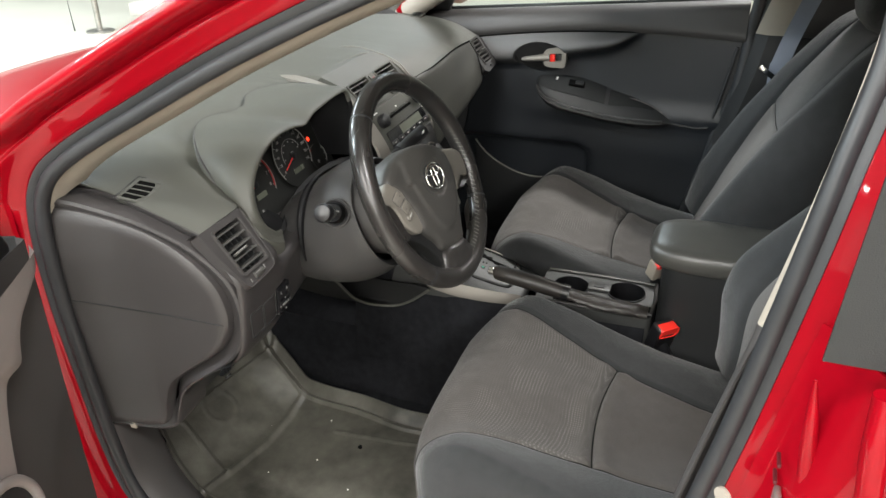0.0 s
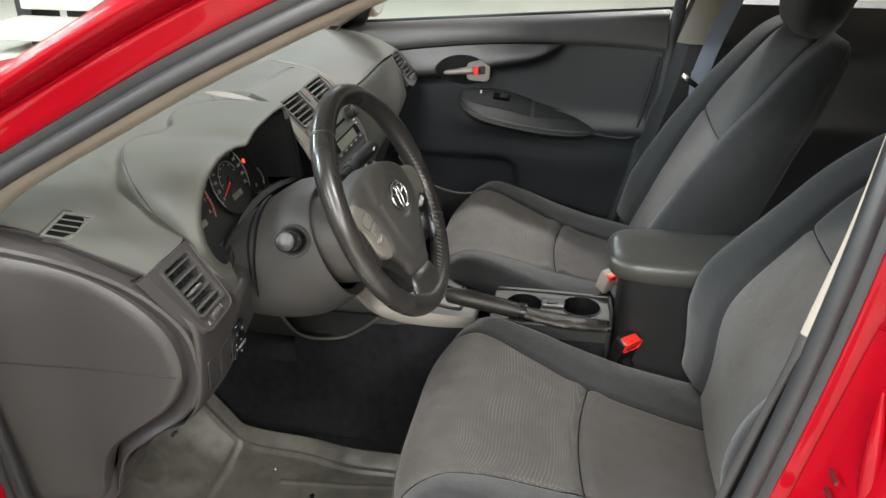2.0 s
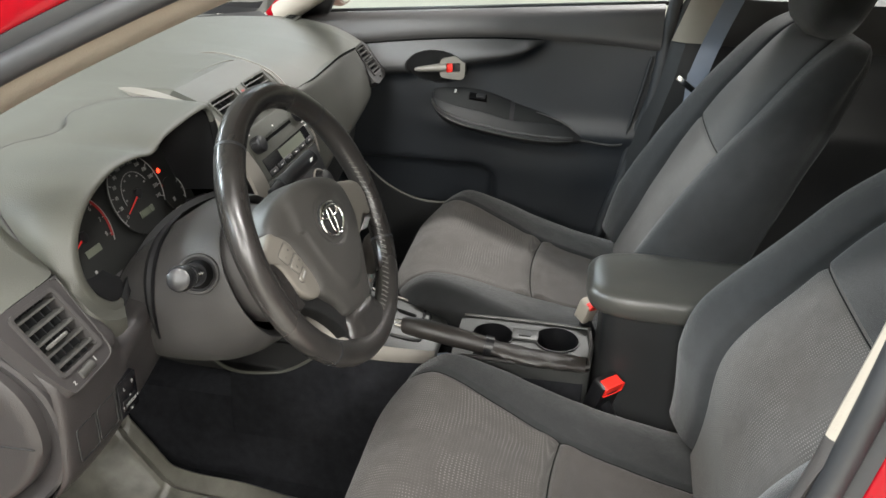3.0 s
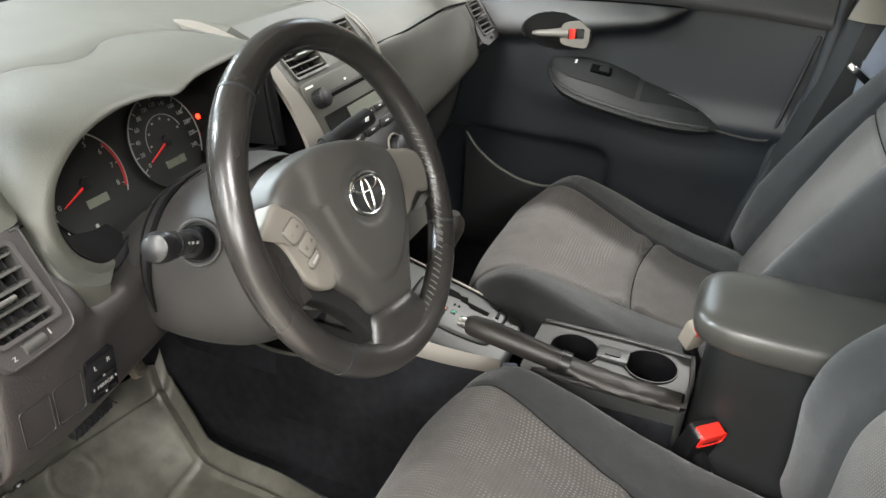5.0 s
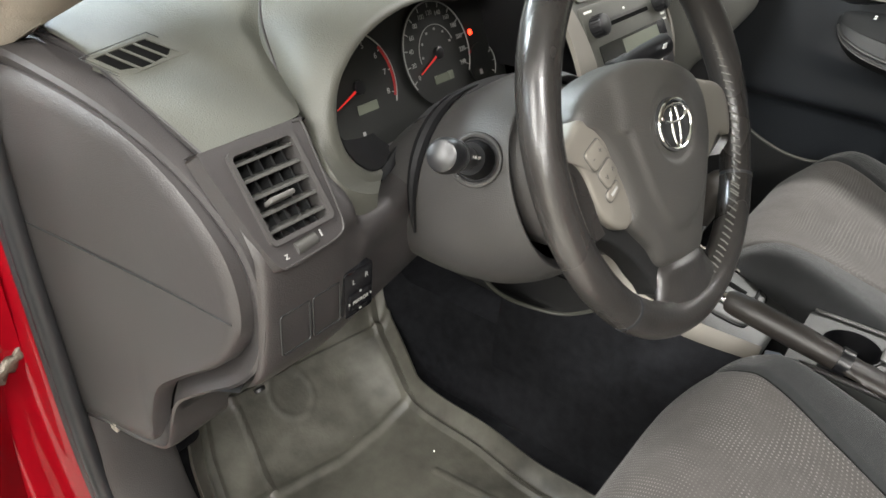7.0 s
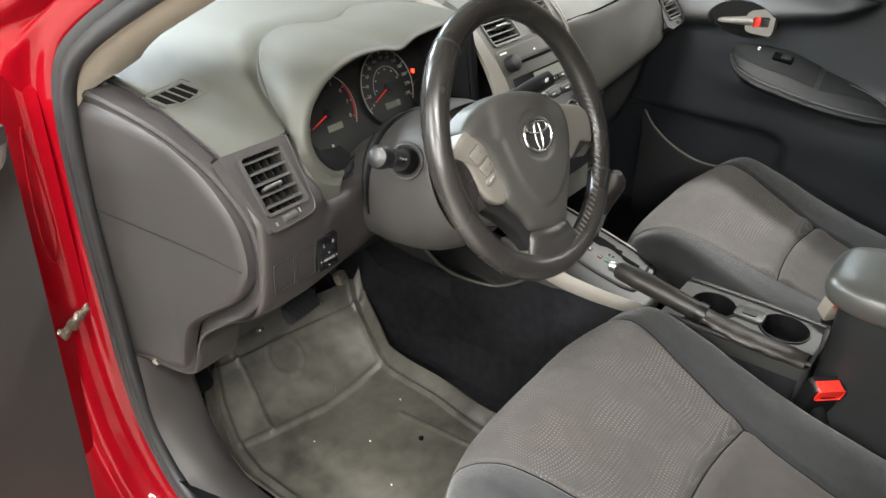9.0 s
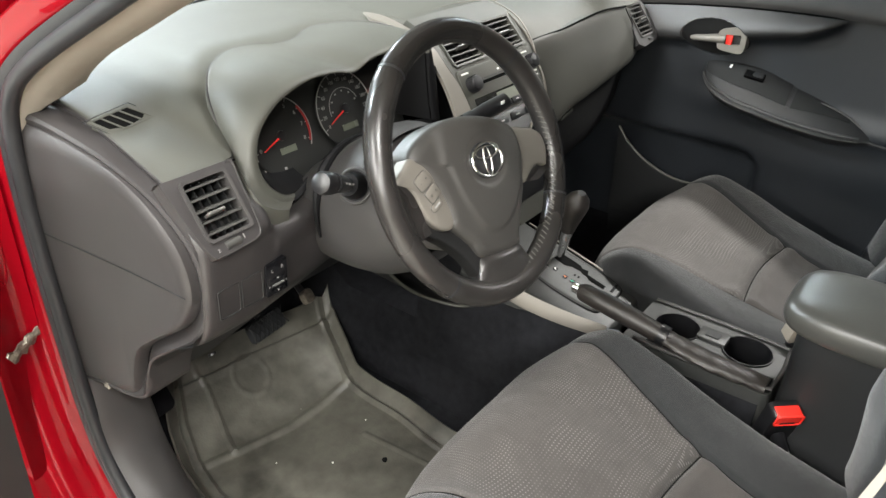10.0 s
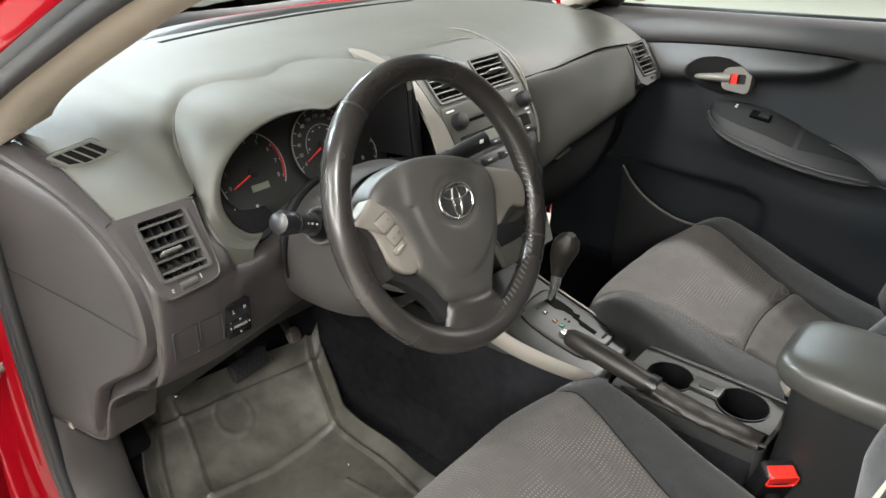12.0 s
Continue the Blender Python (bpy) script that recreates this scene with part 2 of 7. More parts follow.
def slab(outline, place, depth, bev=0.002, seg=2):
    """A plate with a 2D outline: place(u, v, w) puts it in the world, w runs from 0 (face) to -depth."""
    bm = bmesh.new()
    top = [bm.verts.new((u, v, 0)) for u, v in outline]
    f = bm.faces.new(top)
    r = bmesh.ops.extrude_face_region(bm, geom=[f])
    for v in r["geom"]:
        if isinstance(v, bmesh.types.BMVert):
            v.co.z -= depth
    bmesh.ops.recalc_face_normals(bm, faces=bm.faces)
    if bev:
        es = [e for e in bm.edges if all(abs(v.co.z) < 1e-9 for v in e.verts)]
        bmesh.ops.bevel(bm, geom=es, offset=bev, segments=seg, affect="EDGES", profile=0.5)
    for v in bm.verts:
        v.co = Vector(place(v.co.x, v.co.y, v.co.z))
    return bm


def merge(*bms):
    out = bmesh.new()
    for b in bms:
        me = bpy.data.meshes.new("tmp")
        b.to_mesh(me)
        b.free()
        out.from_mesh(me)
        bpy.data.meshes.remove(me)
    return out


def frame_of(origin, u, v):
    """place(u, v, w) for a flat face: u to its right, v up it, w out of it."""
    o, a, b = Vector(origin), Vector(u).normalized(), Vector(v).normalized()
    c = a.cross(b)
    return lambda x, y, z=0.0: o + a * x + b * y + c * z


def rrect(w, h, r, n=4, cx=0.0, cy=0.0):
    pts = []
    for sx, sy, a0 in ((1, 1, 0), (-1, 1, 90), (-1, -1, 180), (1, -1, 270)):
        for k in range(n + 1):
            a = radians(a0 + 90 * k / n)
            pts.append((cx + sx * (w / 2 - r) + r * math.cos(a), cy + sy * (h / 2 - r) + r * math.sin(a)))
    return pts


def disc(place, u, v, r, depth, bev=0.001, n=24, w=0.0):
    return slab([(u + r * math.cos(2 * math.pi * k / n), v + r * math.sin(2 * math.pi * k / n)) for k in range(n)],
                lambda a, b, c: place(a, b, c + w), depth, bev)


def arc(place, u, v, r, a0, a1, width, w=0.0, n=32, depth=0.0006):
    """A thin raised ring piece on a face, angles in degrees."""
    rows = []
    for k in range(n + 1):
        a = radians(a0 + (a1 - a0) * k / n)
        rows.append([place(u + q * math.cos(a), v + q * math.sin(a), w + d) for q, d in ((r - width / 2, 0), (r - width / 2, depth), (r + width / 2, depth), (r + width / 2, 0))])
    return sheet(rows, wrap=True, caps=True)


def holed(outer, holes, place, depth, wall=0.02):
    """A plate with openings through it: face, outer edge and the walls of its openings."""
    bm = bmesh.new()
    loops = []
    for pts in (outer, *holes):
        vs = [bm.verts.new(place(u, v, 0.0)) for u, v in pts]
        loops.append((vs, [bm.edges.new((vs[i], vs[(i + 1) % len(vs)])) for i in range(len(vs))]))
    bmesh.ops.triangle_fill(bm, use_beauty=True, edges=[e for _, es in loops for e in es])
    for (vs, _), pts, d in zip(loops, (outer, *holes), (depth, *[wall] * len(holes))):
        low = [bm.verts.new(place(u, v, -d)) for u, v in pts]
        for i in range(len(vs)):
            bm.faces.new((vs[i], vs[(i + 1) % len(vs)], low[(i + 1) % len(vs)], low[i]))
    return bm


# ---- hall round the car ----
tagged(part("floor", box(0, 0, -0.05, 24, 24, 0.1, 0), FLOORM), "pale polished hall floor under the car", "floor", kind="structure")
for name, x, y, sx, sy in (("wall_north", 0, 12.1, 24.4, 0.2), ("wall_south", 0, -12.1, 24.4, 0.2), ("wall_east", 12.1, 0, 0.2, 24), ("wall_west", -12.1, 0, 0.2, 24)):
    tagged(part(name, box(x, y, 2.0, sx, sy, 4.0, 0), WALLM), "pale painted hall wall", "wall", kind="structure")
tagged(part("ceiling", box(0, 0, 4.1, 24.4, 24.4, 0.2, 0), CEILM), "grey hall ceiling with strip lights", "ceiling", kind="structure")
COOL, WARM = (0.82, 0.94, 1.0), (0.985, 0.972, 0.94)
LAMPS = ((-2.4, 0.6, 225, WARM), (-2.3, -2.4, 250, WARM), (-2.2, 4.2, 500, COOL), (0.6, 7.0, 620, COOL), (2.6, 6.4, 520, COOL), (2.6, -1.2, 420, WARM), (-5.0, 0.4, 280, WARM), (-5.0, 5.5, 480, COOL), (-5.0, -3.5, 300, WARM), (-8.8, 0.4, 900, WARM), (-8.8, 5.5, 600, COOL), (-8.8, -3.5, 1000, WARM), (6.0, 2.0, 160, COOL), (6.0, -3.0, 220, WARM))
for x, y, w, hue in LAMPS:
    fixture = thing("ceiling_light", "white ceiling strip light, switched on", "ceiling light", "hall ceiling lights")
    part("housing", box(x, y, 3.97, 0.34, 1.9, 0.05, 0.01), WALLM, fixture)
    lamp("strip_lamp", x, y, 3.92, 0.3, 1.8, w, colour=hue)

# ---- car body ----
car = thing("car_body", "glossy red car body shell with open driver doorway", "car")


def pillar_seal(xo):
    """The line of the driver's doorway, from the roof down the front pillar and along the sill to the rear pillar."""
    return [(xo + 0.14, -0.32, 1.385), (xo + 0.09, -0.06, 1.292), (xo + 0.045, 0.124, 1.21), (xo + 0.02, 0.27, 1.132), (xo + 0.005, 0.40, 1.058), (xo, 0.458, 1.005), (xo, 0.482, 0.93),
            (xo, 0.485, 0.80), (xo, 0.475, 0.66), (xo, 0.462, 0.52), (xo, 0.435, 0.42), (xo, 0.37, 0.335), (xo, 0.25, 0.30), (xo, 0.0, 0.292), (xo, -0.25, 0.30),
            (xo, -0.37, 0.36), (xo, -0.42, 0.47), (xo, -0.455, 0.64), (xo, -0.49, 0.82), (xo + 0.005, -0.52, 1.0), (xo + 0.03, -0.545, 1.14), (xo + 0.08, -0.57, 1.27), (xo + 0.13, -0.55, 1.36)]


seal_line = spline(pillar_seal(-0.705), 150, closed=True)


def outward(pts, k):
    """Unit steps away from the doorway's middle, in the plane of the side."""
    out = []
    n = len(pts)
    for i in range(n):
        t = Vector(pts[(i + 1) % n]) - Vector(pts[i - 1])
        out.append(Vector((0, t.z, -t.y)).normalized() * -k)
    return out


def band(steps, closed=True):
    """A ribbon round the doorway: steps are (away from the doorway, across the car)."""
    o = outward(seal_line, 1.0)
    rows = [[Vector(p) + d * a + Vector((b, 0, 0)) for a, b in steps] for p, d in zip(seal_line, o)]
    rows.append(rows[0])
    return rows


def curl(r, cx, cy, a0, a1, n=8):
    return [(cx + r * math.cos(radians(a0 + (a1 - a0) * k / n)), cy + r * math.sin(radians(a0 + (a1 - a0) * k / n))) for k in range(n + 1)]


part("door_seal", sheet(band(curl(0.011, 0.0, 0.0, -20, 340, 14)), wrap=True), RUBBER, car, "black rubber bulb door seal")
part("door_seal", sheet(band([(0.008, -0.004), (0.014, -0.008), (0.02, -0.009), (0.023, -0.003), (0.016, 0.01), (0.008, 0.012)]), wrap=True), RUBBER, car, "black rubber seal lip")
FRAME = [(0.012, 0.03), (0.019, -0.003), (0.026, -0.01), (0.046, -0.02), (0.058, -0.04), (0.07, -0.052), (0.092, -0.056), (0.10, -0.066), (0.108, -0.09), (0.13, -0.10), (0.15, -0.07)]
SLIM = [(0.012, 0.03), (0.019, -0.003), (0.026, -0.012), (0.04, -0.017), (0.05, -0.019), (0.0545, -0.013), (0.0585, -0.024), (0.067, -0.041), (0.078, -0.047), (0.088, -0.036), (0.095, 0.005)]
frame_rows = []
for row_a, row_b in zip(band(FRAME), band(SLIM)):
    z, y = row_a[0].z, row_a[0].y
    f = min(1, max(0, (z - 0.98) / 0.08)) * (1 if y > -0.45 else 0)
    frame_rows.append(spline([a.lerp(b, f * f * (3 - 2 * f)) for a, b in zip(row_a, row_b)], 61))
part("side_frame", sheet(frame_rows), RED, car)

roof_rows = [[(x, y, z - 0.05 * (abs(x) / 0.6) ** 3) for x in np.linspace(-0.56, 0.56, 13)] for y, z in ((0.06, 1.375), (-0.2, 1.43), (-0.6, 1.455), (-1.1, 1.44), (-1.6, 1.36))]
part("roof", sheet(roof_rows, thick=0.03), BEIGE, car, "pale headliner under the roof")
part("roof_skin", sheet([[(x, y, z + 0.035) for x, y, z in r] for r in roof_rows], thick=0.004), RED, car)

ws_base = [(-0.66, 0.50, 1.005), (-0.5, 0.66, 1.02), (-0.25, 0.73, 1.03), (0, 0.745, 1.03), (0.25, 0.73, 1.03), (0.5, 0.66, 1.02), (0.66, 0.50, 1.005)]
ws_top = [(-0.53, 0.0, 1.355), (-0.4, 0.05, 1.375), (-0.2, 0.075, 1.385), (0, 0.08, 1.388), (0.2, 0.075, 1.385), (0.4, 0.05, 1.375), (0.53, 0.0, 1.355)]
wsb, wst = spline(ws_base, 25), spline(ws_top, 25)
w = part("windshield", sheet([[a + (b - a) * k / 6 + np.array((0, 0.02, 0.03)) * math.sin(math.pi * k / 6) for a, b in zip(wsb, wst)] for k in range(7)]), GLASS, car, "clear windshield glass")
w.visible_shadow = False
cowl = [[(x, y + 0.75 - 0.35 * (abs(x) / 0.7) ** 2.6, z) for x in np.linspace(-0.64, 0.64, 19)] for y, z in ((0.0, 1.0), (0.03, 1.015), (0.1, 1.005), (0.14, 0.99))]
part("cowl", sheet(cowl), BLACK, car, "black cowl at the foot of the windshield")
bonnet = [[(x, y + (0.72 - 0.32 * (abs(x) / 0.72) ** 2.6) * (1 - k), z - 0.09 * (abs(x) / 0.72) ** 3) for x in np.linspace(-0.712, 0.712, 23)]
          for y, z, k in ((0.13, 1.0, 0), (0.25, 1.005, 0.05), (0.5, 0.99, 0.2), (0.9, 0.95, 0.5), (1.35, 0.86, 0.9), (1.75, 0.72, 1.0))]
part("bonnet", sheet(bonnet, thick=0.01), RED, car, "glossy red bonnet")
fender = [[(-0.712, 0.6, 0.965), (-0.765, 0.55, 0.94), (-0.82, 0.52, 0.9), (-0.855, 0.53, 0.8), (-0.865, 0.54, 0.6), (-0.85, 0.55, 0.35)],
          [(-0.76, 0.8, 0.97), (-0.8, 0.8, 0.93), (-0.85, 0.8, 0.86), (-0.87, 0.8, 0.75), (-0.875, 0.8, 0.6), (-0.86, 0.8, 0.35)],
          [(-0.76, 1.3, 0.88), (-0.8, 1.3, 0.85), (-0.84, 1.3, 0.8), (-0.86, 1.3, 0.72), (-0.87, 1.3, 0.6), (-0.85, 1.3, 0.35)]]
part("fender", sheet(net(fender, 12, 16), thick=0.006), RED, car)

# beige lining of the front pillar
o = outward(seal_line, 1.0)
lining = []
for i, (p, d) in enumerate(list(zip(seal_line, o))[4:41]):
    p = Vector(p)
    k = 1.0 if i < 27 else max(0.12, 1 - (i - 27) / 6)
    lining.append([p + Vector((0.006, 0, 0)), p - d * 0.012 * k + Vector((0.006 + 0.014 * k, 0, 0)), p - d * 0.02 * k + Vector((0.006 + 0.044 * k, 0, 0)), p - d * 0.008 * k + Vector((0.006 + 0.079 * k, 0, 0)), p + d * 0.05 * k + Vector((0.006 + 0.084 * k, 0, 0))])
part("pillar_lining", sheet(lining, thick=0.004), BEIGE, car, "beige front pillar lining")

# floor pan, tunnel and bulkhead
tub = [[(x, y, z) for x, z in ((-0.71, 0.36), (-0.66, 0.34), (-0.64, 0.27), (-0.6, 0.245), (-0.2, 0.245), (-0.13, 0.26), (-0.09, 0.42), (0, 0.44), (0.09, 0.42), (0.13, 0.26), (0.2, 0.245), (0.6, 0.245), (0.66, 0.27), (0.72, 0.36))] for y in (-1.6, -0.6, 0, 0.3, 0.5)]
tub.append([(x, 0.66, z + 0.12) for x, y, z in tub[-1]])
tub.append([(x, 0.72, 0.6) for x, y, z in tub[-1]])
tub.append([(x, 0.72, 0.95) for x, y, z in tub[-1]])
tagged(part("carpet", sheet(tub), CARPET), "black carpet lining the car floor and tunnel", "carpet", kind="structure")

# ---- dashboard ----
dash = thing("dashboard", "grey two-tone plastic car dashboard", "dashboard")
TOP = {  # across: the top pad's line from the glass towards the seats
    -0.67: [(0.475, 0.985), (0.44, 0.986), (0.39, 0.982), (0.34, 0.968), (0.295, 0.954), (0.247, 0.938)],
    -0.62: [(0.56, 1.0), (0.47, 0.998), (0.395, 0.986), (0.345, 0.969), (0.295, 0.956), (0.246, 0.941)],
    -0.575: [(0.615, 1.008), (0.495, 1.005), (0.405, 0.9925), (0.352, 0.974), (0.298, 0.957), (0.247, 0.94)],
    -0.55: [(0.64, 1.012), (0.51, 1.01), (0.41, 0.999), (0.355, 0.98), (0.3, 0.958), (0.248, 0.94)],
    -0.535: [(0.645, 1.013), (0.52, 1.012), (0.42, 1.004), (0.36, 0.992), (0.315, 0.968), (0.265, 0.939)],
    -0.524: [(0.65, 1.014), (0.54, 1.013), (0.45, 1.008), (0.39, 1.0), (0.345, 0.985), (0.305, 0.955)],
    -0.492: [(0.67, 1.016), (0.57, 1.018), (0.49, 1.016), (0.43, 1.0145), (0.39, 1.012), (0.352, 1.0)],
    -0.435: [(0.69, 1.018), (0.6, 1.02), (0.53, 1.0195), (0.475, 1.019), (0.43, 1.0175), (0.385, 1.006)],
    -0.365: [(0.7, 1.02), (0.62, 1.022), (0.55, 1.021), (0.48, 1.02), (0.43, 1.018), (0.38, 1.006)],
    -0.31: [(0.705, 1.02), (0.62, 1.022), (0.54, 1.021), (0.47, 1.02), (0.42, 1.018), (0.375, 1.007)],
    -0.25: [(0.71, 1.02), (0.62, 1.022), (0.54, 1.021), (0.48, 1.0205), (0.435, 1.019), (0.4, 1.008)],
    -0.2: [(0.716, 1.02), (0.62, 1.022), (0.55, 1.021), (0.49, 1.021), (0.44, 1.019), (0.395, 1.008)],
    -0.165: [(0.722, 1.02), (0.6, 1.022), (0.5, 1.02), (0.44, 1.018), (0.4, 1.014), (0.37, 1.002)],
    -0.15: [(0.722, 1.02), (0.6, 1.022), (0.48, 1.02), (0.4, 1.017), (0.34, 1.007), (0.31, 0.998)],
    -0.135: [(0.722, 1.02), (0.62, 1.022), (0.52, 1.021), (0.45, 1.02), (0.41, 1.018), (0.385, 1.008)],
    -0.1: [(0.722, 1.02), (0.6, 1.022), (0.5, 1.021), (0.44, 1.02), (0.4, 1.018), (0.37, 1.01)],
    -0.085: [(0.722, 1.02), (0.58, 1.022), (0.46, 1.0195), (0.4, 1.018), (0.35, 1.016), (0.312, 1.0035)],
    0.037: [(0.725, 1.02), (0.58, 1.022), (0.46, 1.021), (0.4, 1.0205), (0.365, 1.02), (0.338, 1.0165)],
    0.14: [(0.72, 1.02), (0.57, 1.022), (0.45, 1.02), (0.385, 1.0175), (0.35, 1.0165), (0.328, 1.011)],
    0.157: [(0.72, 1.02), (0.57, 1.022), (0.45, 1.019), (0.37, 1.015), (0.325, 1.008), (0.292, 0.994)],
    0.174: [(0.72, 1.02), (0.57, 1.022), (0.45, 1.018), (0.365, 1.009), (0.3, 0.988), (0.254, 0.951)],
    0.195: [(0.72, 1.02), (0.57, 1.022), (0.44, 1.016), (0.355, 1.006), (0.292, 0.986), (0.248, 0.953)],
    0.26: [(0.72, 1.02), (0.57, 1.022), (0.44, 1.012), (0.345, 1.002), (0.28, 0.985), (0.235, 0.959)],
    0.4: [(0.70, 1.02), (0.55, 1.02), (0.42, 1.01), (0.33, 1.0), (0.27, 0.987), (0.23, 0.97)],
    0.58: [(0.62, 1.01), (0.5, 1.01), (0.4, 1.005), (0.32, 0.992), (0.27, 0.975), (0.243, 0.955)],
    0.67: [(0.5, 1.0), (0.45, 1.0), (0.39, 0.996), (0.33, 0.985), (0.285, 0.968), (0.252, 0.95)],
}
def skirt_end(line, skirt):
    """The pad's front edge turns down behind the panel below it."""
    return line + [np.array(q) for q in skirt]


def top_line(x):
    """The top pad's line across the car at x, between its two nearest stations."""
    x = min(max(x, stations[0]), stations[-1])
    i = max(k for k in range(len(stations) - 1) if stations[k] <= x + 1e-9)
    f = min(1, max(0, (x - stations[i]) / (stations[i + 1] - stations[i])))
    return np.array(TOP[stations[i]]) * (1 - f) + np.array(TOP[stations[i + 1]]) * f


pad_rows = []
stations = sorted(TOP)
for x in np.linspace(-0.652, 0.668, 250):
    reach = 0.012 if -0.57 < x < -0.23 else 0.0
    prof = sum(top_line(x + d) for d in np.linspace(-reach, reach, 7)) / 7
    skirt = [(x, prof[-1][0] + 0.006, prof[-1][1] - (0.05 if x > 0.15 else 0.003))]
    pad_rows.append(skirt_end(spline([(x, q[0], q[1]) for q in prof], 28), skirt))
part("top_pad", sheet(pad_rows), PAD, dash, "pale grey grained dashboard top")

part("pad_edge", sheet([[(-0.65, y, z + 0.0002), (-0.6525, y, z - 0.001), (-0.6525, y, z - 0.003), (-0.649, y, z - 0.009), (-0.645, y, z - 0.016)] for _, y, z in spline([(0, 0.485, 0.985), (0, 0.44, 0.986), (0, 0.39, 0.982), (0, 0.34, 0.968), (0, 0.295, 0.954), (0, 0.247, 0.938)], 30)]), ENDM, dash, "dark edge of the dashboard top")
part("dash_core", box(0.0, 0.54, 0.8, 1.24, 0.28, 0.36, 0.01), DEEP, dash)
# left face with the end vent, and knee panel
LEFT = [(0.266, 0.925), (0.248, 0.936), (0.238, 0.932), (0.196, 0.875), (0.19, 0.846), (0.193, 0.80), (0.2, 0.755), (0.212, 0.727), (0.232, 0.709), (0.265, 0.692)]
left_rows = [[(x, (y if z < top else max(y, 0.252)) + dy, min(z, top) + dz) for y, z in LEFT] for x, dy, dz, top in ((-0.653, 0.008, 0, 1), (-0.64, 0.001, 0, 1), (-0.58, 0.0, 0, 1), (-0.545, 0.003, 0.0, 0.91), (-0.53, 0.006, 0.0, 0.872), (-0.505, 0.01, 0.0, 0.848), (-0.45, 0.02, 0.0, 0.85), (-0.35, 0.035, 0.0, 0.85), (-0.2, 0.03, 0.0, 0.85), (-0.13, 0.03, 0.0, 0.85))]
face_rows = [[q + np.array((0, 0.06 if -0.64 < q[0] < -0.574 and 0.866 < q[2] < 0.934 else 0, 0)) for q in r] for r in net(left_rows, 60, 56)]
part("lower_face", sheet(face_rows), ENDM, dash, "dark grey lower dashboard face")
# end cover facing the doorway
END = [(0.47, 0.966), (0.40, 0.958), (0.33, 0.938), (0.275, 0.905), (0.236, 0.86), (0.222, 0.815), (0.226, 0.775), (0.25, 0.735), (0.295, 0.70), (0.335, 0.665), (0.352, 0.62), (0.36, 0.585), (0.385, 0.572), (0.44, 0.57), (0.5, 0.575), (0.51, 0.7), (0.505, 0.85), (0.49, 0.94)]
END_RIM = [(0.47, 0.982), (0.40, 0.972), (0.33, 0.952), (0.262, 0.918), (0.212, 0.868), (0.197, 0.815), (0.203, 0.762), (0.23, 0.72), (0.278, 0.685), (0.318, 0.652), (0.334, 0.612), (0.345, 0.577), (0.378, 0.563), (0.44, 0.562), (0.515, 0.566), (0.53, 0.7), (0.525, 0.86), (0.505, 0.955)]


def end_x(y):
    return -0.648 - (y - 0.2) * 0.15


e1, e2 = spline(END, 72, closed=True), spline(END_RIM, 72, closed=True)
mid_y, mid_z = 0.37, 0.77
cover = []
for k, d in ((0.0, -0.008), (0.5, -0.0085), (0.9, -0.009), (0.96, -0.008), (1.0, -0.003), (1.01, 0.012)):
    cover.append([(end_x(mid_y + (y - mid_y) * k) + d, mid_y + (y - mid_y) * k, mid_z + (z - mid_z) * k) for y, z in e1])
part("end_cover", sheet(cover, wrap=True), ENDM, dash, "dark grey cover on the dashboard's end")
rim = [[(end_x(y) + d, mid_y + (y - mid_y) * k, mid_z + (z - mid_z) * k) for y, z in e2] for k, d in ((0.78, 0.014), (0.88, 0.004), (0.93, 0.0), (0.97, -0.004), (0.995, -0.002), (1.006, 0.008), (0.99, 0.07))]
part("end_rim", sheet(rim, wrap=True), ENDM, dash)

# passenger's side
RIGHT = [(0.252, 0.956), (0.236, 0.951), (0.216, 0.921), (0.202, 0.895), (0.195, 0.873), (0.196, 0.86), (0.204, 0.849), (0.225, 0.84), (0.25, 0.836)]
SPAN = ((0.164, 0.012, -0.004, -0.085), (0.18, 0.007, -0.003, -0.08), (0.21, 0.0, 0.0, -0.07), (0.26, -0.006, 0.006, -0.048), (0.32, -0.011, 0.012, -0.036), (0.4, -0.01, 0.015, -0.026), (0.53, 0.002, 0.006, -0.018), (0.575, 0.009, 0.004, -0.014), (0.63, 0.025, 0.0, -0.01), (0.676, 0.036, -0.004, -0.008))
right_rows = [[(x, y + dy, z + dz * max(0, (z - 0.84) / 0.115) + low * min(1, (0.956 - z) / 0.1)) for y, z in RIGHT] for x, dy, dz, low in SPAN]
part("glovebox_panel", sheet(net(right_rows, 36, 44), thick=0.006), LOWERM, dash, "grey panel over the glovebox")
BIN = [(0.25, 0.835), (0.238, 0.825), (0.236, 0.8), (0.24, 0.75), (0.258, 0.68), (0.3, 0.61), (0.36, 0.58)]
part("glovebox_door", sheet(net([[(x, y + dy, z + low * max(0, (z - 0.6) / 0.25)) for y, z in BIN] for x, dy, _, low in SPAN], 36, 30), thick=0.006), SHELF, dash, "dark glovebox door")

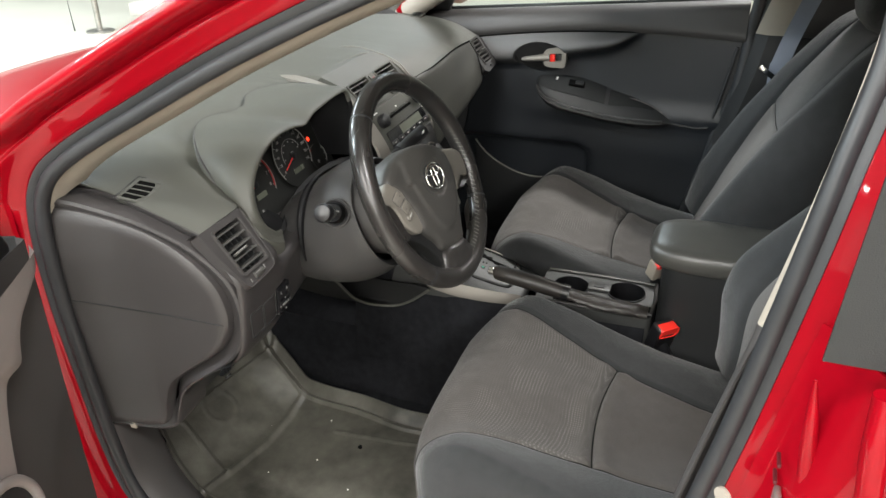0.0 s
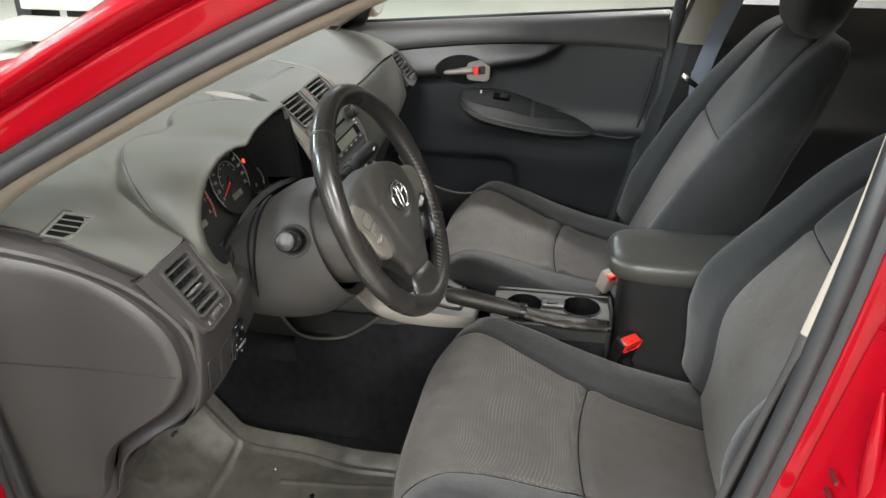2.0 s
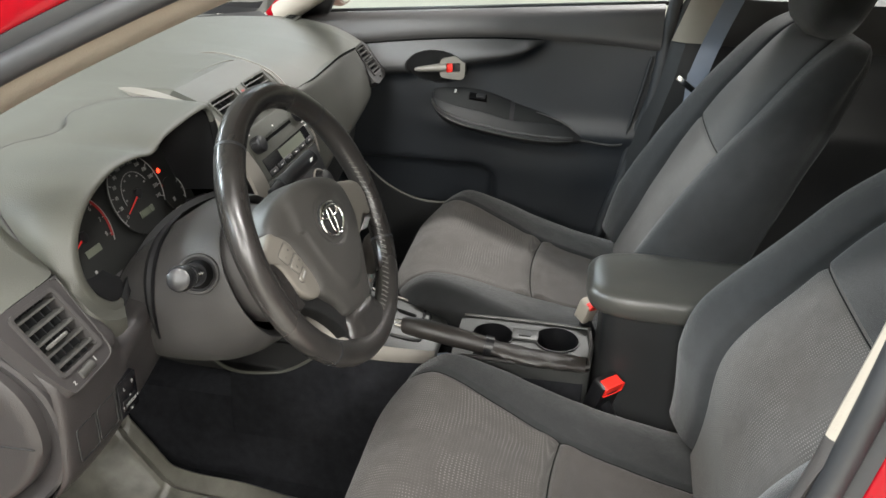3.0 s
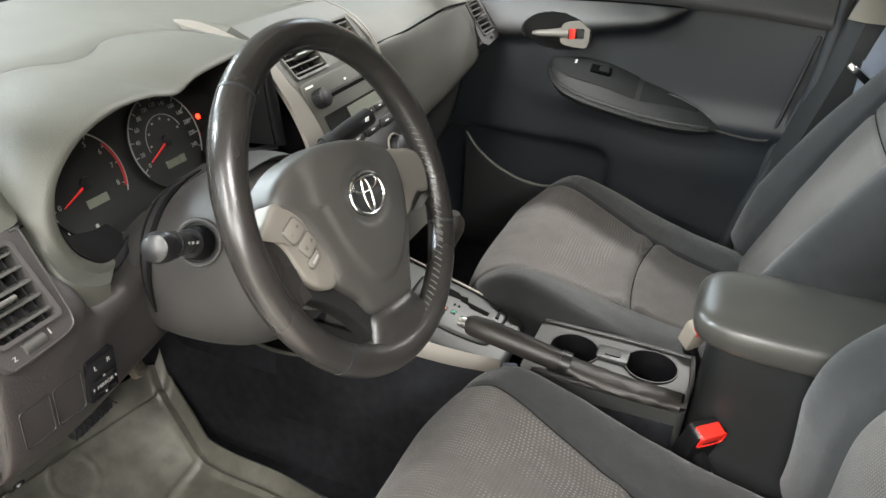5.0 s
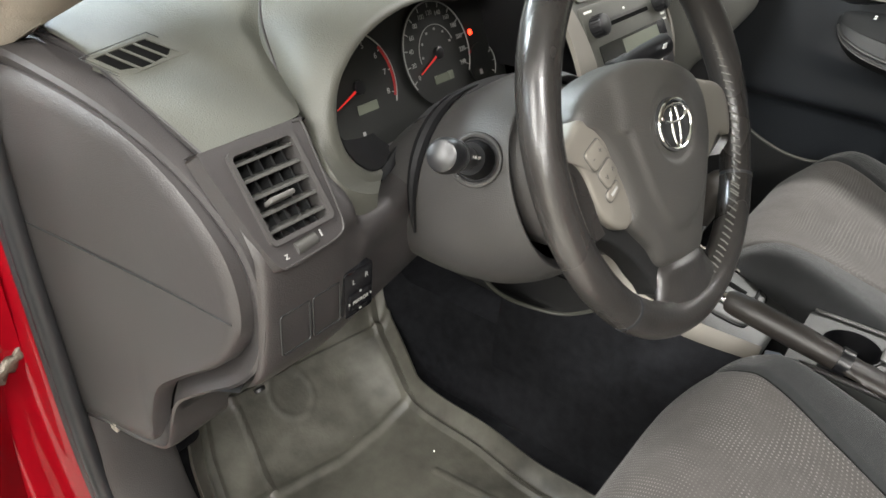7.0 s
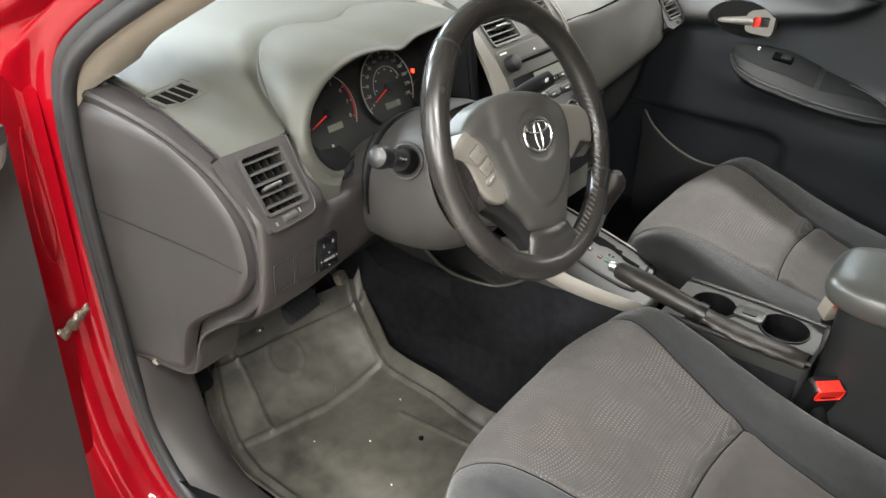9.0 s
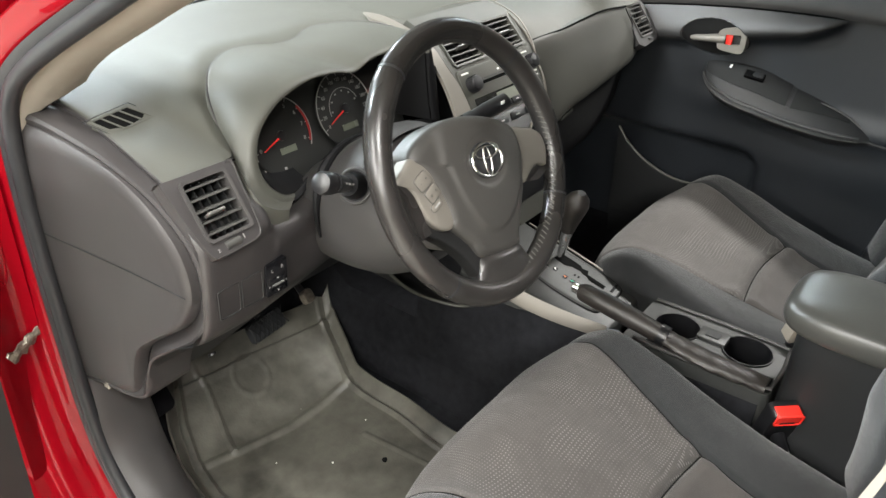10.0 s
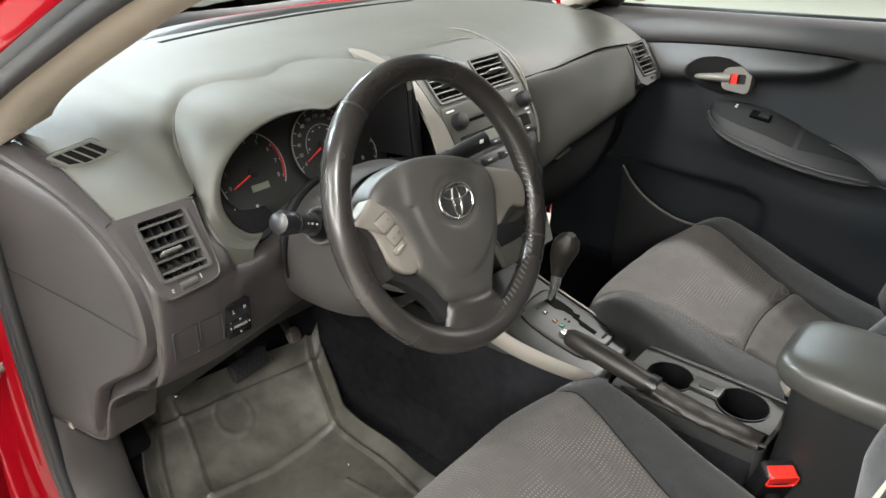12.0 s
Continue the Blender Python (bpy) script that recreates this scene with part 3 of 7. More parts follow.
# instrument hood
EDGE = [(-0.425, 0.246, 0.862), (-0.452, 0.235, 0.861), (-0.478, 0.226, 0.865), (-0.499, 0.222, 0.876), (-0.518, 0.226, 0.898), (-0.523, 0.234, 0.929), (-0.508, 0.243, 0.962), (-0.468, 0.25, 0.99), (-0.41, 0.255, 1.004), (-0.355, 0.256, 1.003), (-0.318, 0.254, 0.996), (-0.28, 0.256, 1.006), (-0.225, 0.257, 1.011), (-0.185, 0.256, 1.014), (-0.155, 0.254, 1.012), (-0.148, 0.25, 0.992), (-0.149, 0.245, 0.955), (-0.148, 0.24, 0.915), (-0.146, 0.235, 0.88)]
SEAM = [(-0.425, 0.24, 0.848), (-0.456, 0.222, 0.8515), (-0.49, 0.209, 0.857), (-0.52, 0.204, 0.868), (-0.543, 0.207, 0.883), (-0.55, 0.218, 0.9), (-0.546, 0.238, 0.917), (-0.5395, 0.262, 0.93), (-0.528, 0.294, 0.949), (-0.522, 0.314, 0.972), (-0.513, 0.334, 0.994), (-0.495, 0.354, 1.012), (-0.463, 0.378, 1.019), (-0.42, 0.4, 1.0205), (-0.382, 0.397, 1.021), (-0.352, 0.38, 1.0205), (-0.322, 0.378, 1.0205), (-0.296, 0.389, 1.021), (-0.27, 0.406, 1.0215), (-0.245, 0.41, 1.022), (-0.21, 0.404, 1.022), (-0.175, 0.388, 1.022), (-0.15, 0.35, 1.02), (-0.136, 0.3, 1.01), (-0.138, 0.275, 0.985), (-0.14, 0.265, 0.94), (-0.14, 0.255, 0.9)]
ed, se = spline(EDGE, 80), spline(SEAM, 80)
hood = []
for a, b in zip(ed, se):
    c = np.array((-0.34, 0.3, 0.92))
    row = [a + (c - a) * 0.02 + np.array((0, 0.004, 0)), a, a + (b - a) * 0.06 - (c - a) * 0.05]
    for k in (0.25, 0.5, 0.75, 0.92, 1.0):
        row.append(a + (b - a) * k - (c - a) * (0.09 * min(1, max(0.25, (b[2] - 0.85) / 0.09)) * math.sin(math.pi * min(1, k * 0.9 + 0.1)) * (1 - 0.4 * k)))
    away = np.array((b[0] + 0.34, (b[1] - 0.3) * 0.8, 0))
    row.append(b + away / np.linalg.norm(away) * 0.003 + np.array((0, 0, -0.01)))
    row.append(b + away / np.linalg.norm(away) * 0.003 + np.array((0, 0, -0.035)))
    hood.append(spline(row, 22))
part("hood_end", sheet(hood[66:]), BEZELM, dash, "black end of the instrument hood")
part("instrument_hood", sheet(hood[7:67]), PAD, dash, "pale grey hood over the instruments")


part("pad_seam", tube(spline([(-0.65, 0.244, 0.937), (-0.62, 0.2435, 0.939), (-0.57, 0.245, 0.938), (-0.545, 0.252, 0.934)], 14), 0.0014, 6), DEEP, dash)
# binnacle: dark face with dials; the tilted lens's haze is only in its colour
gauge = frame_of((-0.34, 0.312, 0.925), (1, 0, 0), (0, 0.36, 0.93))
part("instrument_panel", slab([(-0.165, -0.09), (0.185, -0.09), (0.185, 0.05), (0.165, 0.08), (0.1, 0.085), (-0.06, 0.082), (-0.11, 0.066), (-0.14, 0.04), (-0.158, 0.0)], lambda a, b, c: gauge(a, b, c - 0.004), 0.004, 0), DIALF, dash, "black instrument face with two round dials")


def words(text, place, u, v, size, material, parent, w=0.0008, turn=0.0, label="", name="marking"):
    cu = bpy.data.curves.new("tmp", "FONT")
    cu.body, cu.size, cu.align_x, cu.align_y, cu.extrude = text, size, "CENTER", "CENTER", 0.0002
    tmp = bpy.data.objects.new("tmp", cu)
    me = bpy.data.meshes.new_from_object(tmp)
    bpy.data.objects.remove(tmp)
    bm = bmesh.new()
    bm.from_mesh(me)
    bpy.data.meshes.remove(me)
    bmesh.ops.triangulate(bm, faces=bm.faces[:])
    c, s = math.cos(radians(turn)), math.sin(radians(turn))
    for q in bm.verts:
        q.co = place(u + q.co.x * c - q.co.y * s, v + q.co.x * s + q.co.y * c, w + q.co.z)
    return part(name, bm, material, parent, label, smooth=False)


def bar(place, u, v, lu, lv, material, parent, name="marking", w=0.0, depth=0.0006, turn=0.0, label="", r=0.0):
    c, s = math.cos(radians(turn)), math.sin(radians(turn))
    out = rrect(lu, lv, min(r, lu / 2.01, lv / 2.01), 3) if r else [(-lu / 2, -lv / 2), (lu / 2, -lv / 2), (lu / 2, lv / 2), (-lu / 2, lv / 2)]
    return part(name, slab([(u + a * c - b * s, v + a * s + b * c) for a, b in out], lambda a, b, d: place(a, b, d + w + depth), depth, 0), material, parent, label, smooth=False)


def dial(name, u, v, r, a0, a1, marks, needle, size, label):
    """A dial with a white ring, tick marks, figures and a lit needle; angles in degrees, anticlockwise from the right."""
    d = part(name, disc(gauge, u, v, r + 0.001, 0.002, 0, 40, 0.0008), DIALF, dash, label)
    part("dial_ring", arc(gauge, u, v, r, a0, a1, 0.0016, 0.0012), DIALINK, d)
    for k, m in enumerate(marks):
        a = radians(a0 + (a1 - a0) * (k + 0.35) / (len(marks) - 0.3))
        bar(gauge, u + (r - 0.004) * math.cos(a), v + (r - 0.004) * math.sin(a), 0.005, 0.0011, DIALINK, d, "tick", 0.0012, turn=math.degrees(a))
        if m:
            words(m, gauge, u + (r - 0.0125) * math.cos(a), v + (r - 0.0125) * math.sin(a), size, DIALINK, d, 0.0014, name="figure")
    a = radians(needle)
    part("needle", slab([
        (u + 0.0013 * math.sin(a), v - 0.0013 * math.cos(a)), (u + r * 0.72 * math.cos(a) + 0.0005 * math.sin(a), v + r * 0.72 * math.sin(a) - 0.0005 * math.cos(a)),
        (u + r * 0.72 * math.cos(a) - 0.0005 * math.sin(a), v + r * 0.72 * math.sin(a) + 0.0005 * math.cos(a)), (u - 0.0013 * math.sin(a), v + 0.0013 * math.cos(a))],
        lambda x, y, z: gauge(x, y, z + 0.004), 0.001, 0), NEEDLE, d, "lit red needle", smooth=False)
    part("needle_cap", disc(gauge, u, v, 0.0075, 0.004, 0.001, 20, 0.0045), BLACK, d)
    return d


tach = dial("rev_counter", -0.078, -0.012, 0.056, 205, -28, ["0", "1", "2", "3", "4", "5", "6", "7", "8"], 200, 0.0085, "rev counter with red zone")
part("red_zone", arc(gauge, -0.078, -0.012, 0.0535, 38, -22, 0.0035, 0.0013), REDINK, tach)
bar(gauge, -0.072, -0.034, 0.03, 0.0095, LCD, tach, "odometer", 0.001)
speedo = dial("speedometer", 0.057, -0.006, 0.0575, 212, -32, ["0", "20", "40", "60", "80", "100", "120", "140", "160", "180", "200", "220", "240"], 203, 0.0075, "speedometer")
part("inner_ring", arc(gauge, 0.057, -0.006, 0.032, 190, 20, 0.0009, 0.0012), DIALINK, speedo)
for k in range(6):
    a = radians(180 - 32 * k)
    bar(gauge, 0.057 + 0.027 * math.cos(a), -0.006 + 0.027 * math.sin(a), 0.003, 0.0025, DIALINK, speedo, "inner_mark", 0.001)
bar(gauge, 0.058, -0.034, 0.034, 0.0095, LCD, speedo, "trip_display", 0.001)
fuel = part("fuel_gauge", disc(gauge, 0.135, -0.036, 0.026, 0.002, 0, 24, 0.0008), DIALF, dash, "small fuel gauge")
part("gauge_ring", arc(gauge, 0.135, -0.036, 0.025, 40, -40, 0.0012, 0.0012, 14), DIALINK, fuel)
for a in (35, 0, -35):
    bar(gauge, 0.135 + 0.021 * math.cos(radians(a)), -0.036 + 0.021 * math.sin(radians(a)), 0.004, 0.001, DIALINK, fuel, "tick", 0.0012, turn=a)
bar(gauge, 0.128, -0.044, 0.005, 0.006, DIALINK, fuel, "symbol", 0.001)
bar(gauge, 0.128, -0.058, 0.018, 0.002, DIALINK, fuel, "legend", 0.001)
temp = part("temperature_gauge", arc(gauge, -0.085, -0.04, 0.04, 195, 240, 0.0012, 0.0012, 14), DIALINK, dash, "small white temperature arc")
bar(gauge, -0.087, -0.058, 0.004, 0.004, DIALINK, temp, "symbol", 0.001)
part("warning_lamp", disc(gauge, 0.124, 0.0045, 0.0034, 0.001, 0, 14, 0.0012), LAMP_RED, dash, "lit red warning lamp")
part("tell_tale", disc(gauge, 0.115, -0.017, 0.0025, 0.001, 0, 12, 0.0012), REDINK, dash)
part("reset_rod", tube([gauge(0.155, -0.06, 0), gauge(0.157, -0.058, 0.035)], 0.003, 10), BLACK, dash)
low = spline([(-0.497, 0.224, 0.87), (-0.478, 0.228, 0.86), (-0.45, 0.237, 0.86), (-0.415, 0.246, 0.872), (-0.37, 0.252, 0.886), (-0.31, 0.256, 0.892), (-0.24, 0.256, 0.89), (-0.17, 0.246, 0.882), (-0.15, 0.24, 0.88)], 40)
rows = []
for p in low:
    g = np.array(gauge(p[0] + 0.34, -0.085, 0))
    rows.append(spline([p + np.array((0, 0.03, -0.03)), p + np.array((0, -0.002, -0.006)), p, p + np.array((0, 0.006, 0.002)), (p + g) / 2 + np.array((0, 0, -0.004)), g], 12))
part("lower_bezel", sheet(rows[6:], thick=0.002), BEZELM, dash, "black lip under the instruments")
inner = []
for a in ed:
    c = np.array((-0.34, 0.3, 0.92))
    g = a + (c - a) * 0.16 + np.array((0, 0.05, 0))
    inner.append([a + (c - a) * 0.03 + np.array((0, 0.004, 0)), (a + g) / 2, g, g + np.array((0, 0.05, 0))])
part("hood_lining", sheet(inner), BEZELM, dash, "black inside of the instrument hood")


def vent(place, w, h, slats, vanes, parent, label, lever=(0.0, 0.0), frame_mat=None):
    """An air outlet: dark box, thin frame, level slats in front of upright vanes, and a lever."""
    v = part("air_vent", merge(*[slab(rrect(w + 0.012, h + 0.012, 0.006, 3), lambda a, b, c: place(a, b, c - 0.045), 0.004, 0)]), DEEP, parent, label)
    out, inn = rrect(w + 0.008, h + 0.008, 0.006, 4), rrect(w, h, 0.004, 4)
    rows = [[place(a, b, d) for a, b in q] for q, d in ((out, -0.003), (out, 0.0025), (inn, 0.002), (inn, -0.045))]
    part("vent_frame", sheet(rows, wrap=True), frame_mat or FASCIA, v)
    for k in range(slats):
        y = -h / 2 + h * (k + 0.5) / slats
        part("slat", slab([(-w / 2, y - 0.0014), (w / 2, y - 0.0014), (w / 2, y + 0.0014), (-w / 2, y + 0.0014)], lambda a, b, c: place(a, b - c * 0.25, c - 0.001), 0.013, 0.0005, 1), SLATM, v, smooth=False)
    for k in range(vanes):
        x = -w / 2 + w * (k + 0.5) / vanes
        part("vane", slab([(x - 0.0008, -h / 2), (x + 0.0008, -h / 2), (x + 0.0008, h / 2), (x - 0.0008, h / 2)], lambda a, b, c: place(a, b, c - 0.011), 0.022, 0), TRIM, v, smooth=False)
    part("vent_lever", slab(rrect(w * 0.42, 0.0042, 0.0015, 3, lever[0], lever[1]), lambda a, b, c: place(a, b + c * 0.1, c + 0.006), 0.012, 0.0015), LEVERM, v, "satin grey vent lever")
    return v


lv = frame_of((-0.6075, 0.2135, 0.9015), (1, 0, 0), (0, 0.045, 0.06))
plate_l = part("vent_plate", holed([(a, b) for a, b in spline([(-0.053, 0.049), (-0.0525, 0.04), (-0.05, 0.02), (-0.044, -0.02), (-0.036, -0.05), (-0.024, -0.057), (0.01, -0.055), (0.034, -0.052), (0.041, -0.042), (0.044, -0.02), (0.047, 0.02), (0.05, 0.046), (0.048, 0.05), (0.0, 0.05), (-0.05, 0.0505)], 56, closed=True)], [rrect(0.066, 0.078, 0.006, 4, 0, 0.003)], lambda a, b, c: lv(a, b, c + 0.0012), 0.02), ENDM, dash, "dark grey vent surround")
# raised lip of the surround, slightly lighter grey to draw its highlight
part("vent_lip_highlight", tube([lv(a, b, 0.0016) for a, b in spline([(-0.03, -0.0555), (0.01, -0.0545), (0.033, -0.0515), (0.0405, -0.042), (0.0435, -0.02), (0.0465, 0.02), (0.0485, 0.045), (0.04, 0.0485)], 40)], 0.001, 6), FASCIA, plate_l)
lvv = lambda a, b, c=0.0: lv(a, b + 0.003, c + 0.0026)
vent(lvv, 0.06, 0.072, 5, 5, dash, "square end vent with silver lever", (-0.006, -0.006))
part("thumb_wheel", tube([lv(-0.014, -0.0455, -0.001), lv(0.008, -0.0445, -0.001)], 0.0058, 16, up=(0, 0.8, 0.6)), SLATM, dash, "ribbed vent thumb wheel")
words("z", lv, -0.025, -0.047, 0.009, GREYINK, dash, 0.0016, name="legend")
bar(lv, 0.0145, -0.043, 0.0012, 0.006, GREYINK, dash, "legend", 0.0013)

pv = frame_of((0.623, 0.221, 0.9135), (1, 0, 0), (0, 0.05, 0.06))
part("vent_plate", holed([(-0.05, 0.05), (-0.06, -0.045), (-0.04, -0.055), (0.03, -0.05), (0.048, -0.04), (0.058, 0.03), (0.05, 0.05)], [rrect(0.072, 0.078, 0.006, 4, 0, 0.006)], pv, 0.02), SHROUD, dash, "grey vent surround")
vent(lambda a, b, c=0.0: pv(a, b + 0.006, c + 0.001), 0.066, 0.072, 6, 4, dash, "square end vent with silver lever", (0.01, 0.0))
bar(pv, 0.0, -0.043, 0.02, 0.004, TRIM, dash, "thumb_wheel", 0.001, 0.004)

DQ = [Vector(p) for p in ((-0.66, 0.3765, 0.9825), (-0.597, 0.3855, 0.987), (-0.576, 0.3575, 0.9745), (-0.6425, 0.3515, 0.9695))]
dn = Vector((0.02, -0.42, 0.9)).normalized()


def dv(a, b, c=0.0):
    """A place on the slanted vent: a along it 0..1, b across it 0..1."""
    return (DQ[0] * (1 - a) + DQ[1] * a) * (1 - b) + (DQ[3] * (1 - a) + DQ[2] * a) * b + dn * c


def quad(a0, b0, a1, b1):
    return [(a0, b0), (a1, b0), (a1, b1), (a0, b1)]


grille = part("defroster_vent", holed([(a, b) for a, b in quad(0, 0, 1, 1)], [quad(0.07 + 0.218 * k, 0.08, 0.25 + 0.218 * k, 0.92) for k in range(4)], lambda a, b, c: dv(a, b, c + 0.0015), 0.004, 0.012), PAD, dash, "slotted side window vent", smooth=False)
part("vent_floor", slab(quad(0.06, 0.05, 0.94, 0.95), lambda a, b, c: dv(a, b, c + 0.0003), 0.001, 0), DEEP, grille, smooth=False)
part("vent_outline", tube([dv(a, b, 0.0012) for a, b in ((-0.05, 1.1), (-0.05, -0.1), (1.05, -0.1), (1.05, 0.2))], 0.0006, 5), TRIM, grille)
dr = frame_of((0.64, 0.42, 1.0035), (1, 0.1, 0), (0, 1, 0.12))
grille = part("defroster_vent", slab(rrect(0.07, 0.034, 0.006), lambda a, b, c: dr(a, b, c + 0.002), 0.006, 0.0015), PAD, dash, "slotted side window vent")
for k in range(4):
    bar(dr, -0.022 + 0.014 * k, 0, 0.009, 0.02, DEEP, grille, "slot", 0.0022)

# switch panel under the end vent
sw = frame_of((-0.543, 0.1915, 0.782), (1, 0, 0), (0, -0.03, 1))
msw = part("mirror_switch", slab(rrect(0.037, 0.05, 0.003), lambda a, b, c: sw(a, b, c - 0.0005), 0.01, 0.001), PIANO, dash, "black mirror switch with white markings")
up = lambda a, b, c=0.0: sw(a, b, c - 0.0003)
words("L", up, -0.008, 0.013, 0.0075, DIALINK, msw)
words("R", up, 0.009, 0.014, 0.0075, DIALINK, msw)
words("MIRROR", up, 0.0, -0.009, 0.0058, DIALINK, msw, 0.0022)
for a, b in ((0, 0.0005), (0, -0.019)):
    bar(up, a, b, 0.0025, 0.002, DIALINK, msw, w=0.0015)
for a in (-0.0145, 0.0145):
    bar(up, a, -0.009, 0.0016, 0.0024, DIALINK, msw, w=0.0012)
part("rocker", slab(rrect(0.028, 0.018, 0.003, 3, 0, -0.009), lambda a, b, c: sw(a, b, c + 0.001), 0.003, 0.001), PIANO, msw)
for x in (-0.62, -0.583):
    part("blank_switch", tube([sw(a + x + 0.543, b, -0.0018) for a, b in rrect(0.033, 0.042, 0.003)], 0.0009, 6, closed=True, up=(0, -1, 0)), TRIM, dash)

part("sill_clip", box(-0.684, 0.43, 0.566, 0.004, 0.012, 0.016, 0.001), BEIGE, dash, "pale clip under the end cover")
pts = [(end_x(y) - 0.0094, y, z) for y, z in ((0.485, 0.812), (0.4, 0.807), (0.3, 0.8), (0.226, 0.792))]
part("end_cover_gap", tube(spline(pts, 16), 0.0009, 6), TRIM, dash)
part("cover_screw", disc(frame_of((-0.648, 0.235, 0.893), (0.6, -0.8, 0), (0, 0.6, 0.8)), 0, 0, 0.006, 0.008, 0.002, 16), FASCIA, dash)

# ---- steering wheel, turned a little to the right ----
WC = Vector((-0.339, 0.0208, 0.9304))
WU, WV = Vector((0.9996, -0.0283, 0)), Vector((0.0123, 0.435, 0.9003))
SPIN = radians(-12)
wheel_face = frame_of(WC, WU * math.cos(SPIN) + WV * math.sin(SPIN), WV * math.cos(SPIN) - WU * math.sin(SPIN))
WN = wheel_face(0, 0, 1) - WC
wheel = thing("steering_wheel", "worn black leather steering wheel with silver spokes", "steering wheel")
RIM = 0.1715


def rim_pt(deg, dr=0.0, w=0.0):
    return wheel_face((RIM + dr) * math.cos(radians(deg)), (RIM + dr) * math.sin(radians(deg)), w)


def grip(deg):
    """The rim's thickness swells at ten and two o'clock."""
    return 0.0162 + 0.0016 * (math.exp(-((deg - 150) / 22) ** 2) + math.exp(-((deg - 30) / 22) ** 2)) + 0.001 * math.exp(-((deg - 270) / 40) ** 2)


def rim_piece(name, a0, a1, material, label):
    n = int((a1 - a0) / 3)
    degs = [a0 + (a1 - a0) * k / n for k in range(n + 1)]
    part(name, tube([rim_pt(d) for d in degs], [grip(d % 360) for d in degs], 18, up=WN), material, wheel, label)


for a0, a1 in ((-20.5, 53.5), (54.5, 137.5), (138.5, 237.5), (238.5, 338.5)):
    rim_piece("rim", a0, a1, LEATHER, "worn black leather rim")
for d in (54, 138, 238, 339):
    part("rim_seam", tube([rim_pt(d - 0.6), rim_pt(d + 0.6)], grip(d) + 0.0002, 18, up=WN), RUBBER, wheel)
for a0, a1 in ((-30, 30), (150, 176), (290, 336)):
    for k in range(int((a1 - a0) / 3.0)):
        d = a0 + 3.0 * k
        part("stitch", tube([rim_pt(d, -0.0128, 0.0105), rim_pt(d + 0.9, -0.0152, 0.0072), rim_pt(d + 1.9, -0.0168, 0.003)], 0.0009, 5, up=WN), THREAD, wheel)

HUB = [(0.0, 0.0585), (0.0416, 0.052), (0.0714, 0.0395), (0.082, 0.012), (0.08, -0.0385), (0.068, -0.0745), (0.0605, -0.105), (0.0585, -0.122), (0.033, -0.1268), (0.0012, -0.1258), (-0.0264, -0.1215), (-0.0436, -0.102), (-0.0715, -0.079), (-0.075, -0.068), (-0.08, -0.0487), (-0.0914, -0.0273), (-0.1045, -0.006), (-0.116, 0.006), (-0.1265, 0.014), (-0.113, 0.0315), (-0.086, 0.0475), (-0.047, 0.058)]
hb = spline(HUB, 120, closed=True)


def hub_w(u, v):
    """The airbag cover's height over the wheel: domed, with a raised shield round the badge."""
    base = 0.0195 - 1.0 * (u + 0.006) ** 2 - (1.2 * v * v if v > 0 else 1.05 * max(0, -v - 0.01) ** 2)
    rim_ = ((u - 0.004) / 0.08) ** 2 + ((v - 0.02) / 0.115) ** 2 + 0.25 * max(0, -v / 0.1) * (u / 0.06) ** 2
    shield = 1 / (1 + math.exp((rim_ - 0.93) / 0.03)) if v < 0 else 1 / (1 + math.exp((((u - 0.004) / 0.088) ** 2 - 0.93) / 0.05))
    recess = 0.0022 / (1 + math.exp((math.hypot(u + 0.0055, v * 1.15) - 0.0375) / 0.0012))
    return base + 0.0035 * shield - recess


HC, HCV = -0.002, -0.03
rows = []
for k, d in [(0.01, 0)] + [(i / 34, 0) for i in range(1, 30)] + [(0.88, 0.0002), (0.91, 0.0007), (0.94, 0.0017), (0.965, 0.003), (0.985, 0.005), (0.996, 0.008), (1.0, 0.012), (1.0, 0.035)]:
    rows.append([wheel_face(HC + (u - HC) * k, HCV + (v - HCV) * k, hub_w(HC + (u - HC) * k, HCV + (v - HCV) * k) - d) for u, v in hb])
part("hub_cover", sheet(rows, wrap=True, caps=True), HUBM, wheel, "charcoal airbag cover")
BW = hub_w(-0.0055, 0) + 0.0006
badge = part("badge", slab([(-0.0055 + 0.0315 * math.cos(2 * math.pi * k / 40), 0.024 * math.sin(2 * math.pi * k / 40)) for k in range(40)], lambda a, b, c: wheel_face(a, b, c + BW), 0.003, 0.0008), TRIM, wheel, "oval chrome badge")


def badge_ring(a, b, cu, cv, r, tilt=6):
    """An oval chrome ring on the badge."""
    pts = []
    for k in range(44):
        x, y = cu + a * math.cos(2 * math.pi * k / 44), cv + b * math.sin(2 * math.pi * k / 44)
        c_, s_ = math.cos(radians(tilt)), math.sin(radians(tilt))
        pts.append(wheel_face(-0.0055 + x * c_ - y * s_, x * s_ + y * c_, BW + 0.0016))
    part("badge_ring", tube(pts, r, 8, closed=True, up=WN), CHROME, badge)


badge_ring(0.0295, 0.0215, 0.0, 0.0, 0.0019)
badge_ring(0.0225, 0.0075, 0.0, 0.0095, 0.0015)
badge_ring(0.0068, 0.0185, 0.0, -0.001, 0.0015)

